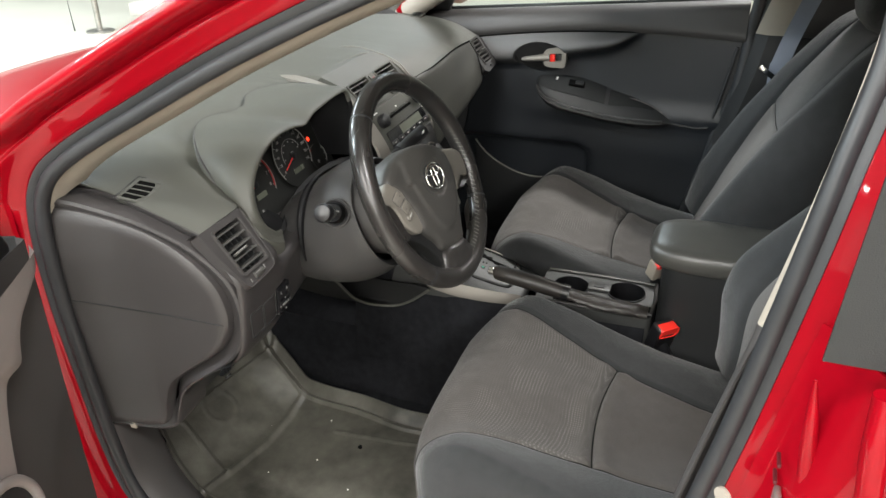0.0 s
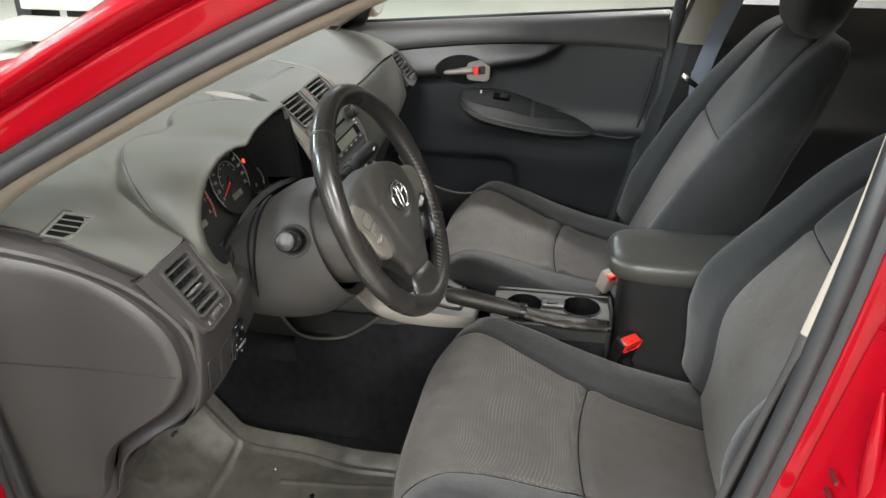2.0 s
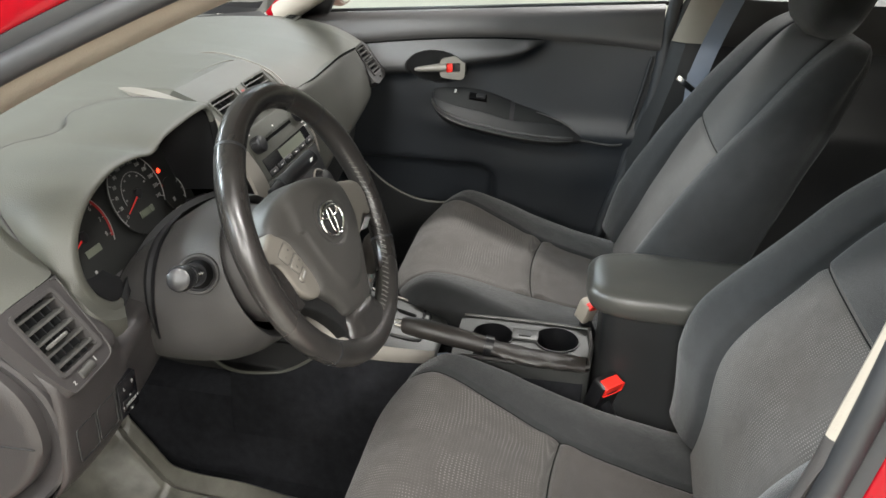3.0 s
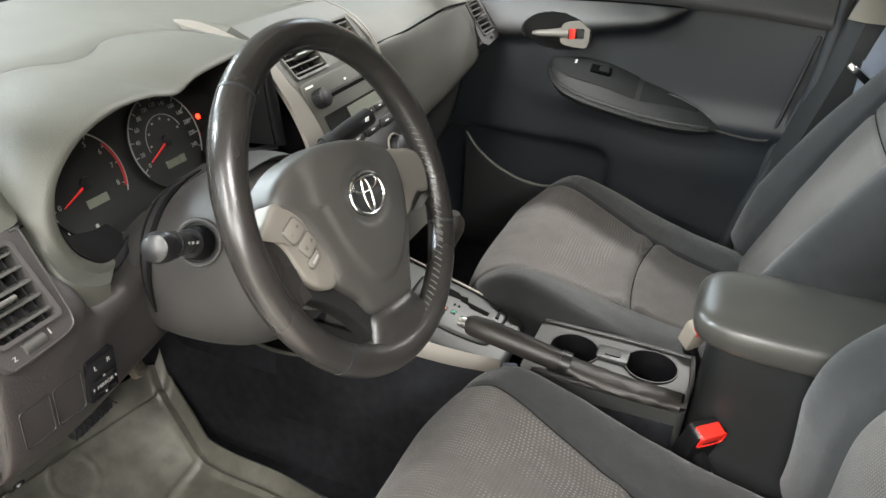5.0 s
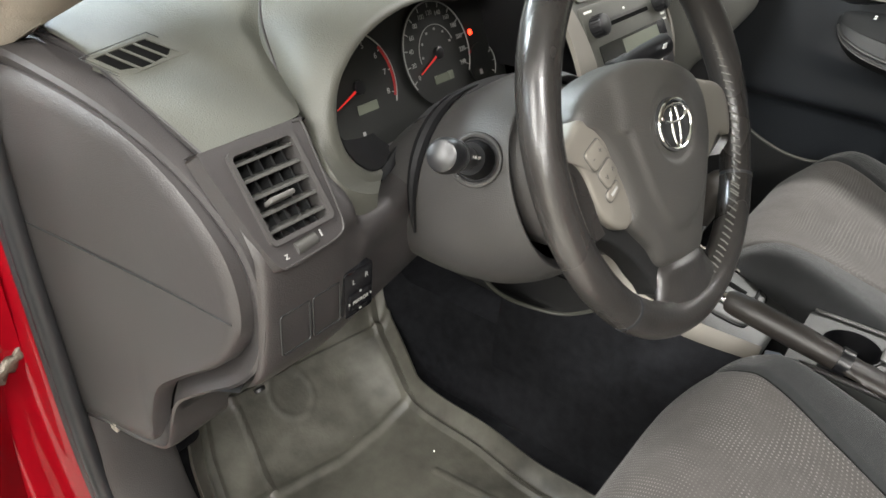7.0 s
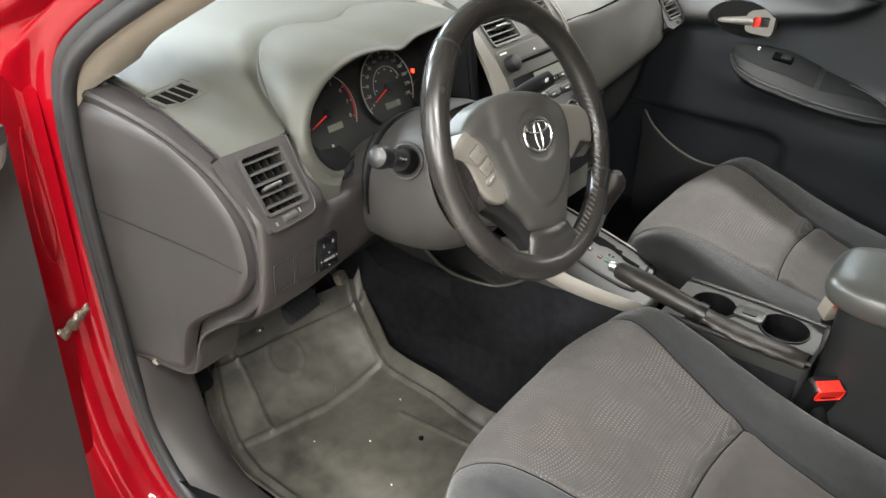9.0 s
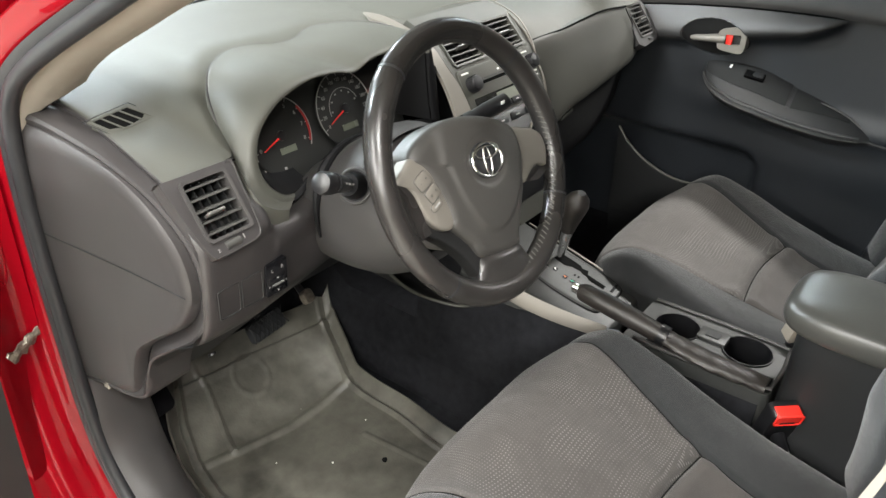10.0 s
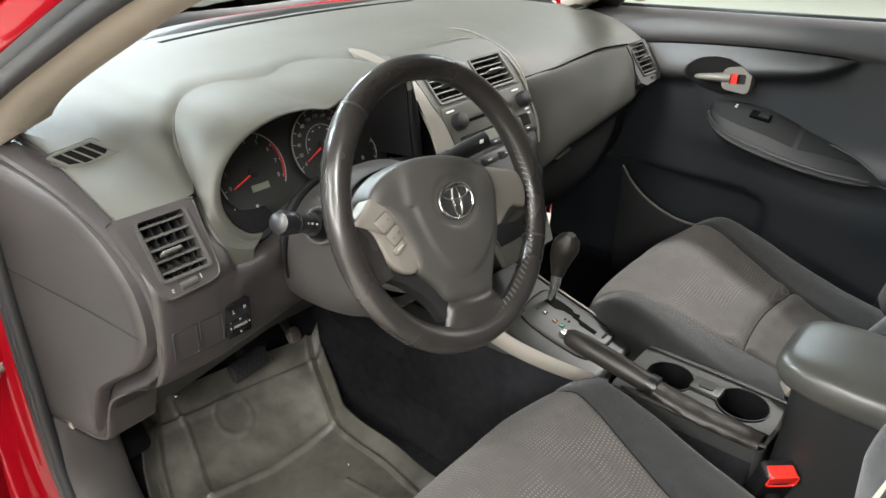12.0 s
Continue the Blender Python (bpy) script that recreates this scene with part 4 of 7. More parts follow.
SPL = [(-0.124, 0.0145), (-0.138, 0.002), (-0.151, -0.012), (-0.137, -0.0175), (-0.127, -0.029), (-0.1195, -0.048), (-0.1135, -0.061), (-0.104, -0.071), (-0.0915, -0.0775), (-0.077, -0.0785), (-0.068, -0.0685), (-0.072, -0.0488), (-0.083, -0.0273), (-0.095, -0.006), (-0.108, 0.0076)]
SPR = [(0.07, 0.0405), (0.1, 0.0385), (0.1226, 0.036), (0.142, 0.027), (0.1505, 0.006), (0.1445, -0.0165), (0.131, -0.0165), (0.1165, -0.0155), (0.1, -0.0255), (0.084, -0.0375), (0.076, -0.03), (0.08, -0.009), (0.08, 0.01), (0.076, 0.028)]


def spoke_w(u, v):
    return 0.0085 - (0.17 if u < 0 else 0.04) * max(0, abs(u) - 0.1) - 0.02 * max(0, -v - 0.05)


for out in (SPL, SPR):
    q = spline(out, 72, closed=True)
    cu_, cv_ = (-0.103, -0.034) if out is SPL else (0.108, 0.008)
    rows = [[wheel_face(cu_ + (u - cu_) * k, cv_ + (v - cv_) * k, spoke_w(cu_ + (u - cu_) * k, cv_ + (v - cv_) * k) - d) for u, v in q] for k, d in ((0.02, 0), (0.3, 0), (0.6, 0), (0.8, 0), (0.9, 0.0002), (0.96, 0.001), (0.99, 0.0026), (1.0, 0.005), (1.0, 0.02))]
    sp = part("spoke_trim", sheet(rows, wrap=True, caps=True), SILVER, wheel, "satin silver spoke trim")
    if out is SPL:
        face = lambda a, b, c=0.0: wheel_face(a, b, c + spoke_w(a, b))
        for cu_, cv_, w_, h_, tn in ((-0.1125, -0.0145, 0.0215, 0.0175, 36), (-0.1005, -0.0305, 0.021, 0.0165, 38), (-0.0975, -0.0455, 0.02, 0.0085, 33)):
            c_, s_ = math.cos(radians(tn)), math.sin(radians(tn))
            out_ = [(cu_ + a * c_ - b * s_, cv_ + a * s_ + b * c_) for a, b in rrect(w_, h_, 0.0038)]
            part("button", slab(out_, lambda a, b, c: face(a, b, c + 0.0016), 0.003, 0.0007), SILVER, sp, "silver spoke button")
            part("button_gap", tube([face(cu_ + a * c_ - b * s_, cv_ + a * s_ + b * c_, 0.0003) for a, b in rrect(w_ + 0.0012, h_ + 0.0012, 0.004)], 0.0005, 5, closed=True, up=WN), SLATM, sp)
            if h_ > 0.01:
                for sgn, off in (("+" if cv_ > -0.02 else "<", 0.005), ("-" if cv_ > -0.02 else ">", -0.0055)):
                    words(sgn, face, cu_ + off * c_, cv_ + off * s_, 0.0075, SLATM, sp, 0.0018, tn + (0 if cv_ > -0.02 else -90), name="button_sign")
            else:
                bar(face, cu_, cv_, 0.011, 0.0022, GREYINK, sp, "button_sign", 0.0016, 0.0003, tn)
# leather arms from the silver trims to the rim
inner_l = spline([(-0.15, -0.003), (-0.138, -0.015), (-0.126, -0.029), (-0.1185, -0.05), (-0.115, -0.064), (-0.109, -0.078)], 26)
inner_r = spline([(0.1505, 0.012), (0.1475, 0.0), (0.143, -0.0155), (0.122, -0.015), (0.1, -0.0245), (0.082, -0.036)], 26)
for inn, degs in ((inner_l, (181, 213)), (inner_r, (4, -15))):
    rows = []
    for i, (u, v) in enumerate(inn):
        f = i / 25
        d = degs[0] + (degs[1] - degs[0]) * f
        reach = RIM - 0.006
        o_ = np.array((reach * math.cos(radians(d)), reach * math.sin(radians(d))))
        if inn is inner_r:
            o_ = np.array((0.163 - 0.075 * max(0, f - 0.45), -0.036 * f))
        w0 = spoke_w(u, v) - 0.003
        row = []
        for k, dw in ((-0.12, -0.004), (0.0, 0.0), (0.12, -0.0008), (0.35, -0.004), (0.65, -0.0045), (0.9, -0.001), (1.05, 0.001), (1.12, -0.01), (1.0, -0.02), (0.4, -0.022), (-0.1, -0.02)):
            a = (1 - k) * u + k * o_[0]
            b = (1 - k) * v + k * o_[1]
            row.append(wheel_face(a, b, w0 * (1 - k) + (0.008 if inn is inner_l else 0.001) * k + dw))
        rows.append(row)
    part("spoke", sheet(rows, wrap=True, caps=True), LEATHER, wheel, "black leather spoke")
part("spoke_web", slab([(-0.12, -0.055), (-0.121, -0.08), (-0.112, -0.0815), (-0.096, -0.0868), (-0.08, -0.0955), (-0.063, -0.1075), (-0.048, -0.1215), (-0.0375, -0.134), (-0.03, -0.146), (-0.01, -0.14), (-0.02, -0.1), (-0.05, -0.06)], lambda a, b, c: wheel_face(a, b, c - 0.002), 0.02, 0.003, 3), SHELF, wheel, "charcoal plastic under the hub")
rows = []
for k in range(19):
    f = k / 18
    v = -0.117 - 0.05 * f
    lo, hi = -0.0275 - 0.03 * f ** 2.2, 0.0595 + 0.052 * f ** 1.8
    mid, half = (lo + hi) / 2, (hi - lo) / 2
    rows.append([wheel_face(mid + half * math.copysign(abs(math.cos(a)) ** 0.7, math.cos(a)), v + 0.006 * math.cos(a), -0.004 + 0.006 * f - 0.006 * max(0, 1 - f / 0.25) ** 2 + 0.011 * math.sin(a) + 0.0012 * noise.noise(Vector((math.cos(a) * 4, f * 5, 0.2)))) for a in np.linspace(0, 2 * math.pi, 40, endpoint=False)])
part("spoke", sheet(rows, wrap=True, caps=True), LEATHER, wheel, "creased black leather lower spoke")
part("boss", sheet([[wheel_face(r * math.cos(a), r * math.sin(a), w) for a in np.linspace(0, 2 * math.pi, 32, endpoint=False)] for r, w in ((0.055, -0.012), (0.055, -0.03), (0.052, -0.05), (0.048, -0.06))], wrap=True, caps=True), TRIM, wheel)

# ---- column ----
column = thing("steering_column", "dark grey steering column shroud with two stalks", "steering column")


def shroud_ring(y, zt, zb, hw, k=1.0, slant=0.0):
    """One section of the column shroud; slant tips it to lie along the wheel."""
    zc, hh = (zt + zb) / 2, (zt - zb) / 2
    out = []
    for a in np.linspace(0, 2 * math.pi, 48, endpoint=False):
        x = hw * k * math.copysign(abs(math.cos(a)) ** 0.75, math.cos(a)) * (1 - 0.1 * max(0, -math.sin(a)))
        z = hh * k * math.copysign(abs(math.sin(a)) ** 0.85, math.sin(a))
        out.append(Vector((-0.345 + x, y + slant * z, zc + z)))
    return out


col_rows = [shroud_ring(0.106, 0.948, 0.777, 0.093, 0.92, 0.42), shroud_ring(0.095, 0.948, 0.777, 0.096, 0.98, 0.42), shroud_ring(0.098, 0.948, 0.774, 0.098, 1.0, 0.4), shroud_ring(0.122, 0.947, 0.752, 0.104, 1.0, 0.33),
            shroud_ring(0.155, 0.94, 0.733, 0.108, 1.0, 0.22), shroud_ring(0.205, 0.915, 0.726, 0.108, 1.0, 0.1), shroud_ring(0.26, 0.882, 0.735, 0.105)]
part("shroud", sheet(list(zip(*[spline([r[j] for r in col_rows], 40) for j in range(48)])), wrap=True), SHROUD, column, "dark grey column shroud")
part("column_gap", tube(shroud_ring(0.2, 0.92, 0.722, 0.108, 1.04, 0.1)[12:26], [0.0015 + 0.0055 * math.sin(math.pi * k / 13) for k in range(14)], 8, up=(0, 1, 0)), BEZELM, column, "black gap round the column")
part("collar", sheet([shroud_ring(y, 0.948, 0.785, 0.094, k, 0.42) for y, k in ((0.14, 0.9), (0.095, 0.86), (0.07, 0.8), (0.045, 0.72), (0.04, 0.6))], wrap=True, caps=True), FASCIA, column, "dark collar behind the wheel")
sd = [Vector(p) for p in ((-0.437, 0.141, 0.893), (-0.466, 0.132, 0.908), (-0.5, 0.122, 0.925), (-0.532, 0.114, 0.939))]
sdir = (sd[1] - sd[0]).normalized()
s_u = sdir.cross(Vector((0, 0, 1))).normalized()
s_v = s_u.cross(sdir)
part("stalk_socket", tube([sd[0] + sdir * 0.011 + (s_u * math.cos(2 * math.pi * k / 28) + s_v * math.sin(2 * math.pi * k / 28)) * 0.0225 for k in range(28)], 0.0028, 8, closed=True, up=sdir), SHROUD, column, "ring round the stalk")
part("socket_floor", tube([sd[0] - sdir * 0.008, sd[0] + sdir * 0.0105], 0.0225, 24), BEZELM, column)
part("stalk_boot", tube([sd[0], sd[0].lerp(sd[1], 0.5), sd[1]], [0.018, 0.0175, 0.0145], 18), BEZELM, column)
st = part("light_stalk", tube([sd[1], sd[1].lerp(sd[2], 0.3), sd[2], sd[2].lerp(sd[3], 0.25)], [0.0085, 0.0105, 0.0122, 0.0125], 18), BLACK, column, "glossy black light stalk")
part("stalk_ring", tube([sd[2].lerp(sd[3], 0.0), sd[2].lerp(sd[3], 0.12)], 0.0135, 18), BLACK, st)
part("stalk_knob", tube([sd[2].lerp(sd[3], k) for k in (0.3, 0.4, 0.42, 0.75, 0.8, 0.95, 0.99, 1.0)], [0.0128, 0.0128, 0.0146, 0.0148, 0.0138, 0.0128, 0.0105, 0.002], 24), BLACK, st)
for k in (0.05, 0.35, 0.6):
    q = sd[1].lerp(sd[2], k)
    part("symbol", box(q.x, q.y - 0.0115, q.z + 0.004, 0.0025, 0.001, 0.0025, 0), GREYINK, st)
sw_ = [Vector(p) for p in ((-0.262, 0.115, 0.93), (-0.235, 0.108, 0.938), (-0.2, 0.1, 0.945), (-0.165, 0.092, 0.953))]
st = part("wiper_stalk", tube(sw_, [0.0075, 0.0095, 0.0122, 0.0118], 18), BLACK, column, "black wiper stalk")
part("stalk_collar", tube([sw_[1].lerp(sw_[0], 0.3), sw_[1].lerp(sw_[2], 0.2)], 0.0115, 18), TRIM, st)
part("symbol", box(-0.185, 0.0835, 0.957, 0.008, 0.001, 0.005, 0), WHITE, st)
part("key_barrel", disc(frame_of((-0.258, 0.105, 0.885), (0.5, -0.86, 0), (0, 0.3, 0.95)), 0, 0, 0.017, 0.03, 0.003, 24), BLACK, column)

# ---- centre stack ----


def sf(a, b, c=0.0):
    """A place on the centre panel, which leans back at the vents and flattens out into the pad."""
    y, z = 0.237 + 0.5026 * min(b, 0.02), 0.93 + 0.8645 * min(b, 0.02)
    k = min(max(b - 0.02, 0), 0.078)
    m = max(b - 0.098, 0)
    n_ = Vector((0, -0.8645, 0.5026)) if b <= 0.02 else Vector((0, -0.7071, 0.7071))
    return Vector((0.037 + a, y + 0.7071 * k + 0.92 * m, z + 0.7071 * k + 0.39 * m)) + n_ * c


STACK = [(-0.134, 0.138), (-0.132, 0.1), (-0.128, 0.02), (-0.125, 0.0), (-0.122, -0.1), (-0.11, -0.2), (-0.1, -0.27), (0.045, -0.27), (0.06, -0.2), (0.1, -0.1), (0.122, 0.0), (0.123, 0.02), (0.122, 0.1), (0.1, 0.135), (0.05, 0.138), (-0.05, 0.138), (-0.11, 0.138)]
part("centre_fascia", holed(STACK, [rrect(0.09, 0.064, 0.006, 4, -0.068, 0.056), rrect(0.093, 0.064, 0.006, 4, 0.0605, 0.056)], sf, 0.012), STACKM, dash, "dark grey centre panel with radio")
part("stack_body", holed([(a * 0.985, b * 0.985) for a, b in STACK], [rrect(0.092, 0.066, 0.006, 4, -0.068, 0.055), rrect(0.095, 0.066, 0.006, 4, 0.0605, 0.055)], lambda a, b, c: sf(a, b, c - 0.0115), 0.06, 0.03), BEZELM, dash, "black body behind the centre panel")
vent(lambda a, b, c=0.0: sf(a - 0.068, b + 0.056, c + 0.001), 0.084, 0.058, 5, 5, dash, "centre air vent with silver lever", (0.004, 0.0), STACKM)
vent(lambda a, b, c=0.0: sf(a + 0.0605, b + 0.056, c + 0.001), 0.087, 0.058, 5, 5, dash, "centre air vent with silver lever", (0.004, 0.0), STACKM)
bar(sf, -0.004, 0.07, 0.022, 0.03, STACKM, dash, "hazard_switch", 0.001, 0.003, label="hazard switch", r=0.004)
bar(sf, -0.004, 0.073, 0.007, 0.006, REDINK, dash, "hazard_symbol", 0.004, 0.0005)
radio = part("radio", slab(rrect(0.236, 0.088, 0.006, 3, 0, -0.027), lambda a, b, c: sf(a, b, c + 0.003), 0.006, 0.002), STACKM, dash, "dark grey car radio with two knobs")
rf = lambda a, b, c=0.0: sf(a, b, c + 0.0032)
for u in (-0.094, 0.094):
    k = part("radio_knob", disc(rf, u, -0.012, 0.0135, 0.02, 0.003, 28, 0.018), BLACK, radio, "black ribbed knob")
    for j in range(18):
        a = 2 * math.pi * j / 18
        part("rib", box(0, 0, 0, 0.0012, 0.0016, 0.014, 0, m=None), BLACK, k).matrix_local = Matrix.Translation(rf(u + 0.0135 * math.cos(a), -0.012 + 0.0135 * math.sin(a), 0.008)) @ (rf(0, 0, 1) - rf(0, 0, 0)).to_track_quat("Z", "Y").to_matrix().to_4x4()
    bar(rf, u - 0.006, 0.009, 0.02, 0.003, WHITE, radio, "legend", 0.0)
bar(rf, 0.0, -0.015, 0.125, 0.0055, DEEP, radio, "disc_slot", 0.0, 0.0006)
bar(rf, 0.0, -0.009, 0.13, 0.0012, BLACK, radio, "slot_lip", 0.0, 0.002)
bar(rf, -0.005, -0.002, 0.005, 0.003, WHITE, radio, "legend", 0.0)
bar(rf, 0.0, -0.05, 0.2, 0.026, PIANO, radio, "display_band", 0.0, 0.0012, r=0.003)
bar(rf, 0.018, -0.05, 0.11, 0.019, LCD, radio, "display", 0.0012, 0.0004)
for k in range(6):
    part("preset_key", slab(rrect(0.03, 0.011, 0.002, 3, -0.085 + 0.034 * k, -0.064), lambda a, b, c: rf(a, b, c + 0.002), 0.003, 0.0008), BLACK, radio)
    bar(rf, -0.085 + 0.034 * k, -0.064, 0.008, 0.0016, WHITE, radio, "legend", 0.0022, 0.0003)
for v in (-0.03, -0.038):
    bar(rf, 0.104, v, 0.012, 0.003, WHITE, radio, "legend", 0.0)
hvac = part("climate_panel", slab([(-0.119, -0.077), (0.108, -0.077), (0.1, -0.1), (0.082, -0.15), (0.06, -0.2), (0.045, -0.235), (-0.1, -0.235), (-0.112, -0.18)], lambda a, b, c: sf(a, b, c + 0.003), 0.006, 0.003), BLACK, dash, "black heater panel with three ringed knobs")
for u, v in ((-0.064, -0.14), (-0.01, -0.155), (0.044, -0.14)):
    part("heater_knob", disc(sf, u, v, 0.02, 0.02, 0.003, 28, 0.02), BLACK, hvac)
    part("knob_ring", tube([sf(u + 0.026 * math.cos(2 * math.pi * k / 36), v + 0.026 * math.sin(2 * math.pi * k / 36), 0.005) for k in range(36)], 0.002, 8, closed=True, up=sf(0, 0, 1) - sf(0, 0, 0)), SILVER, hvac, "silver ring")
for u in (-0.05, 0.0, 0.05):
    part("heater_key", slab(rrect(0.04, 0.014, 0.003, 3, u, -0.09), lambda a, b, c: sf(a, b, c + 0.006), 0.006, 0.001), BLACK, dash)
    bar(sf, u, -0.09, 0.012, 0.0018, WHITE, dash, "legend", 0.006, 0.0004)

# silver ribbons that frame the centre and run down to the console
RIB = [(-0.107, 0.436, 1.0165), (-0.117, 0.39, 1.0175), (-0.116, 0.335, 1.008), (-0.114, 0.285, 0.99), (-0.113, 0.25, 0.955), (-0.105, 0.226, 0.917), (-0.107, 0.2, 0.87), (-0.108, 0.182, 0.80), (-0.106, 0.172, 0.72), (-0.104, 0.158, 0.655), (-0.104, 0.125, 0.605), (-0.1, 0.075, 0.578), (-0.085, 0.0, 0.562), (-0.058, -0.082, 0.548)]
WID = [0.002, 0.028, 0.022, 0.02, 0.026, 0.037, 0.044, 0.05, 0.048, 0.042, 0.032, 0.025, 0.022, 0.018]
for side in (-1, 1):
    mid = spline([(p[0], p[1], p[2]) for p in RIB], 60)
    wid = spline([(w_, 0) for w_ in WID], 60)
    rows = []
    for i, (p, w_) in enumerate(zip(mid, wid)):
        w_ = w_ * (1 if side < 0 else 0.14)
        t = Vector(mid[min(i + 1, 59)] - mid[max(i - 1, 0)]).normalized()
        n_ = Vector((0, -t.z, t.y)).normalized() * -1
        if n_.y > 0 and i > 15:
            n_ = -n_
        if n_.z < 0:
            n_ = -n_
        n_ = n_ * (1 if side < 0 else 0.35)
        low_ = min(1, max(0, (i - 38) / 12))
        s_ = (Vector((1, 0, 0)) * (1 - low_) + Vector((0.35, 0, 0.93)) * low_).normalized()
        q = [Vector(p) - s_ * w_[0] / 2 - n_ * 0.004, Vector(p) - s_ * w_[0] / 2 + n_ * 0.002, Vector(p) + n_ * 0.0028, Vector(p) + s_ * w_[0] / 2 + n_ * 0.002, Vector(p) + s_ * w_[0] / 2 - n_ * 0.004]
        rows.append([(a.x if side < 0 else 0.056 - a.x - 0.035 * min(1, max(0, (0.9 - a.z) / 0.15)), a.y, a.z) for a in q])
    if side > 0:
        rows = rows[:30]
    part("silver_trim", sheet(rows, wrap=True, caps=True), SILVER, dash, "satin silver trim strip beside the centre panel")
arch = spline([(-0.01, 0.35, 1.022), (0.05, 0.349, 1.0212), (0.1, 0.346, 1.0195), (0.132, 0.338, 1.0155), (0.15, 0.32, 1.009), (0.156, 0.297, 0.997), (0.159, 0.272, 0.979), (0.162, 0.25, 0.955), (0.165, 0.231, 0.922), (0.167, 0.213, 0.878), (0.167, 0.207, 0.845)], 90)
part("panel_edge", tube(arch, [0.0012 * min(1, 0.15 + k / 25) for k in range(90)], 6), SILVER, dash, "thin silver edge line")
seam = spline([(0.172, 0.252, 0.949), (0.21, 0.245, 0.953), (0.26, 0.234, 0.958), (0.33, 0.228, 0.966), (0.42, 0.226, 0.971), (0.56, 0.238, 0.957)], 30)
part("pad_gap", tube(seam, 0.0022, 6), DEEP, dash)
part("defroster_slot", sheet([[(x, y - 0.006, 1.0215), (x, y + 0.006, 1.0215)] for x, y in zip(np.linspace(-0.32, 0.32, 25), 0.7 - 0.35 * np.linspace(-0.32, 0.32, 25) ** 2)], thick=0.002), DEEP, dash, "dark defroster slot along the windshield")
part("glovebox_latch", slab(rrect(0.05, 0.009, 0.003), frame_of((0.296, 0.217, 0.777), (1, 0, 0.2), (0, 0.1, 0.99)), 0.012, 0.002), PAD, dash, "grey glovebox latch")
# pale rod painted as the highlight along the glovebox gap
part("glovebox_gap_highlight", tube([(0.289, 0.2125, 0.8035), (0.322, 0.2115, 0.809), (0.36, 0.212, 0.814)], 0.0012, 6), PAD, dash)
part("panel_joint", tube([Vector((0.54, 0.2285, 0.957)), Vector((0.553, 0.2135, 0.925)), Vector((0.557, 0.2025, 0.89)), Vector((0.556, 0.199, 0.868))], 0.0013, 6), DEEP, dash)
# seam round the instrument hood
part("hood_gap", tube([Vector(p) - Vector((0, 0, 0.0006)) for p in se[21:70]], 0.0016, 6), ENDM, dash)
# open tray and knee panel under the column
tray = spline([(-0.31, 0.252, 0.7), (-0.274, 0.25, 0.66), (-0.235, 0.25, 0.612), (-0.194, 0.25, 0.567), (-0.15, 0.235, 0.53), (-0.118, 0.19, 0.516), (-0.113, 0.15, 0.535), (-0.112, 0.108, 0.57)], 40)
part("knee_panel", sheet([[p, p + np.array((0.0, 0.012, 0.004)), (p[0] + 0.02, 0.36, p[2] - 0.01), (p[0] + 0.03, 0.5, p[2])] for p in tray], thick=0.004), SHELF, dash, "dark tray under the column")
part("knee_edge", tube(tray, 0.003, 8), PAD, dash)
under = [[(x, y + 0.035 * min(1, max(0, (x + 0.55) / 0.2)), z) for x in np.linspace(-0.662, -0.12, 20)] for y, z in ((0.216, 0.735), (0.226, 0.718), (0.26, 0.70), (0.30, 0.668), (0.33, 0.63), (0.35, 0.59), (0.4, 0.578), (0.6, 0.58))]
part("under_cover", sheet(under), TRIM, dash, "black cover under the dashboard")
part("cover_bolt", disc(frame_of((-0.59, 0.29, 0.63), (1, 0, 0), (0, 0.6, -0.5)), 0, 0, 0.006, 0.004, 0.001, 12, 0.006), BLACK, dash)
part("column_joint", tube([(-0.3, 0.24, 0.8), (-0.27, 0.6, 0.5)], 0.03, 12), BLACK, column)

# ---- pedals ----
for nm, lab, x, y, z, sx, sz in (("brake_pedal", "black rubber brake pedal with diamond grip", -0.308, 0.512, 0.43, 0.088, 0.04), ("gas_pedal", "worn pale accelerator pedal pad", -0.205, 0.50, 0.452, 0.026, 0.03)):
    pd = thing(nm, lab, "pedal", "foot pedals")
    f = frame_of((x, y, z), (1, 0.1, 0), (0, 0.6, 0.8))
    part("pad", slab(rrect(sx, sz, 0.01), f, 0.016, 0.003), RUBBER if sx > 0.05 else DULL, pd)
    part("arm", tube([f(0, 0, -0.015), (x, y + 0.09, z + 0.06), (x, y + 0.12, z + 0.25)], 0.008, 8), BLACK, pd)
    if sx > 0.05:
        for k in range(7):
            for s_ in (-1, 1):
                bar(f, -0.036 + 0.012 * k, 0, 0.002, 0.045, TRIM, pd, "grip_rib", 0.0, 0.0015, 32 * s_)
rest = thing("foot_rest", "black plastic foot rest beside the pedals", "foot rest")
part("plate", slab(rrect(0.07, 0.16, 0.015), frame_of((-0.555, 0.575, 0.42), (1, 0, 0), (0, 0.6, 0.8)), 0.02, 0.004), CARPET, rest)

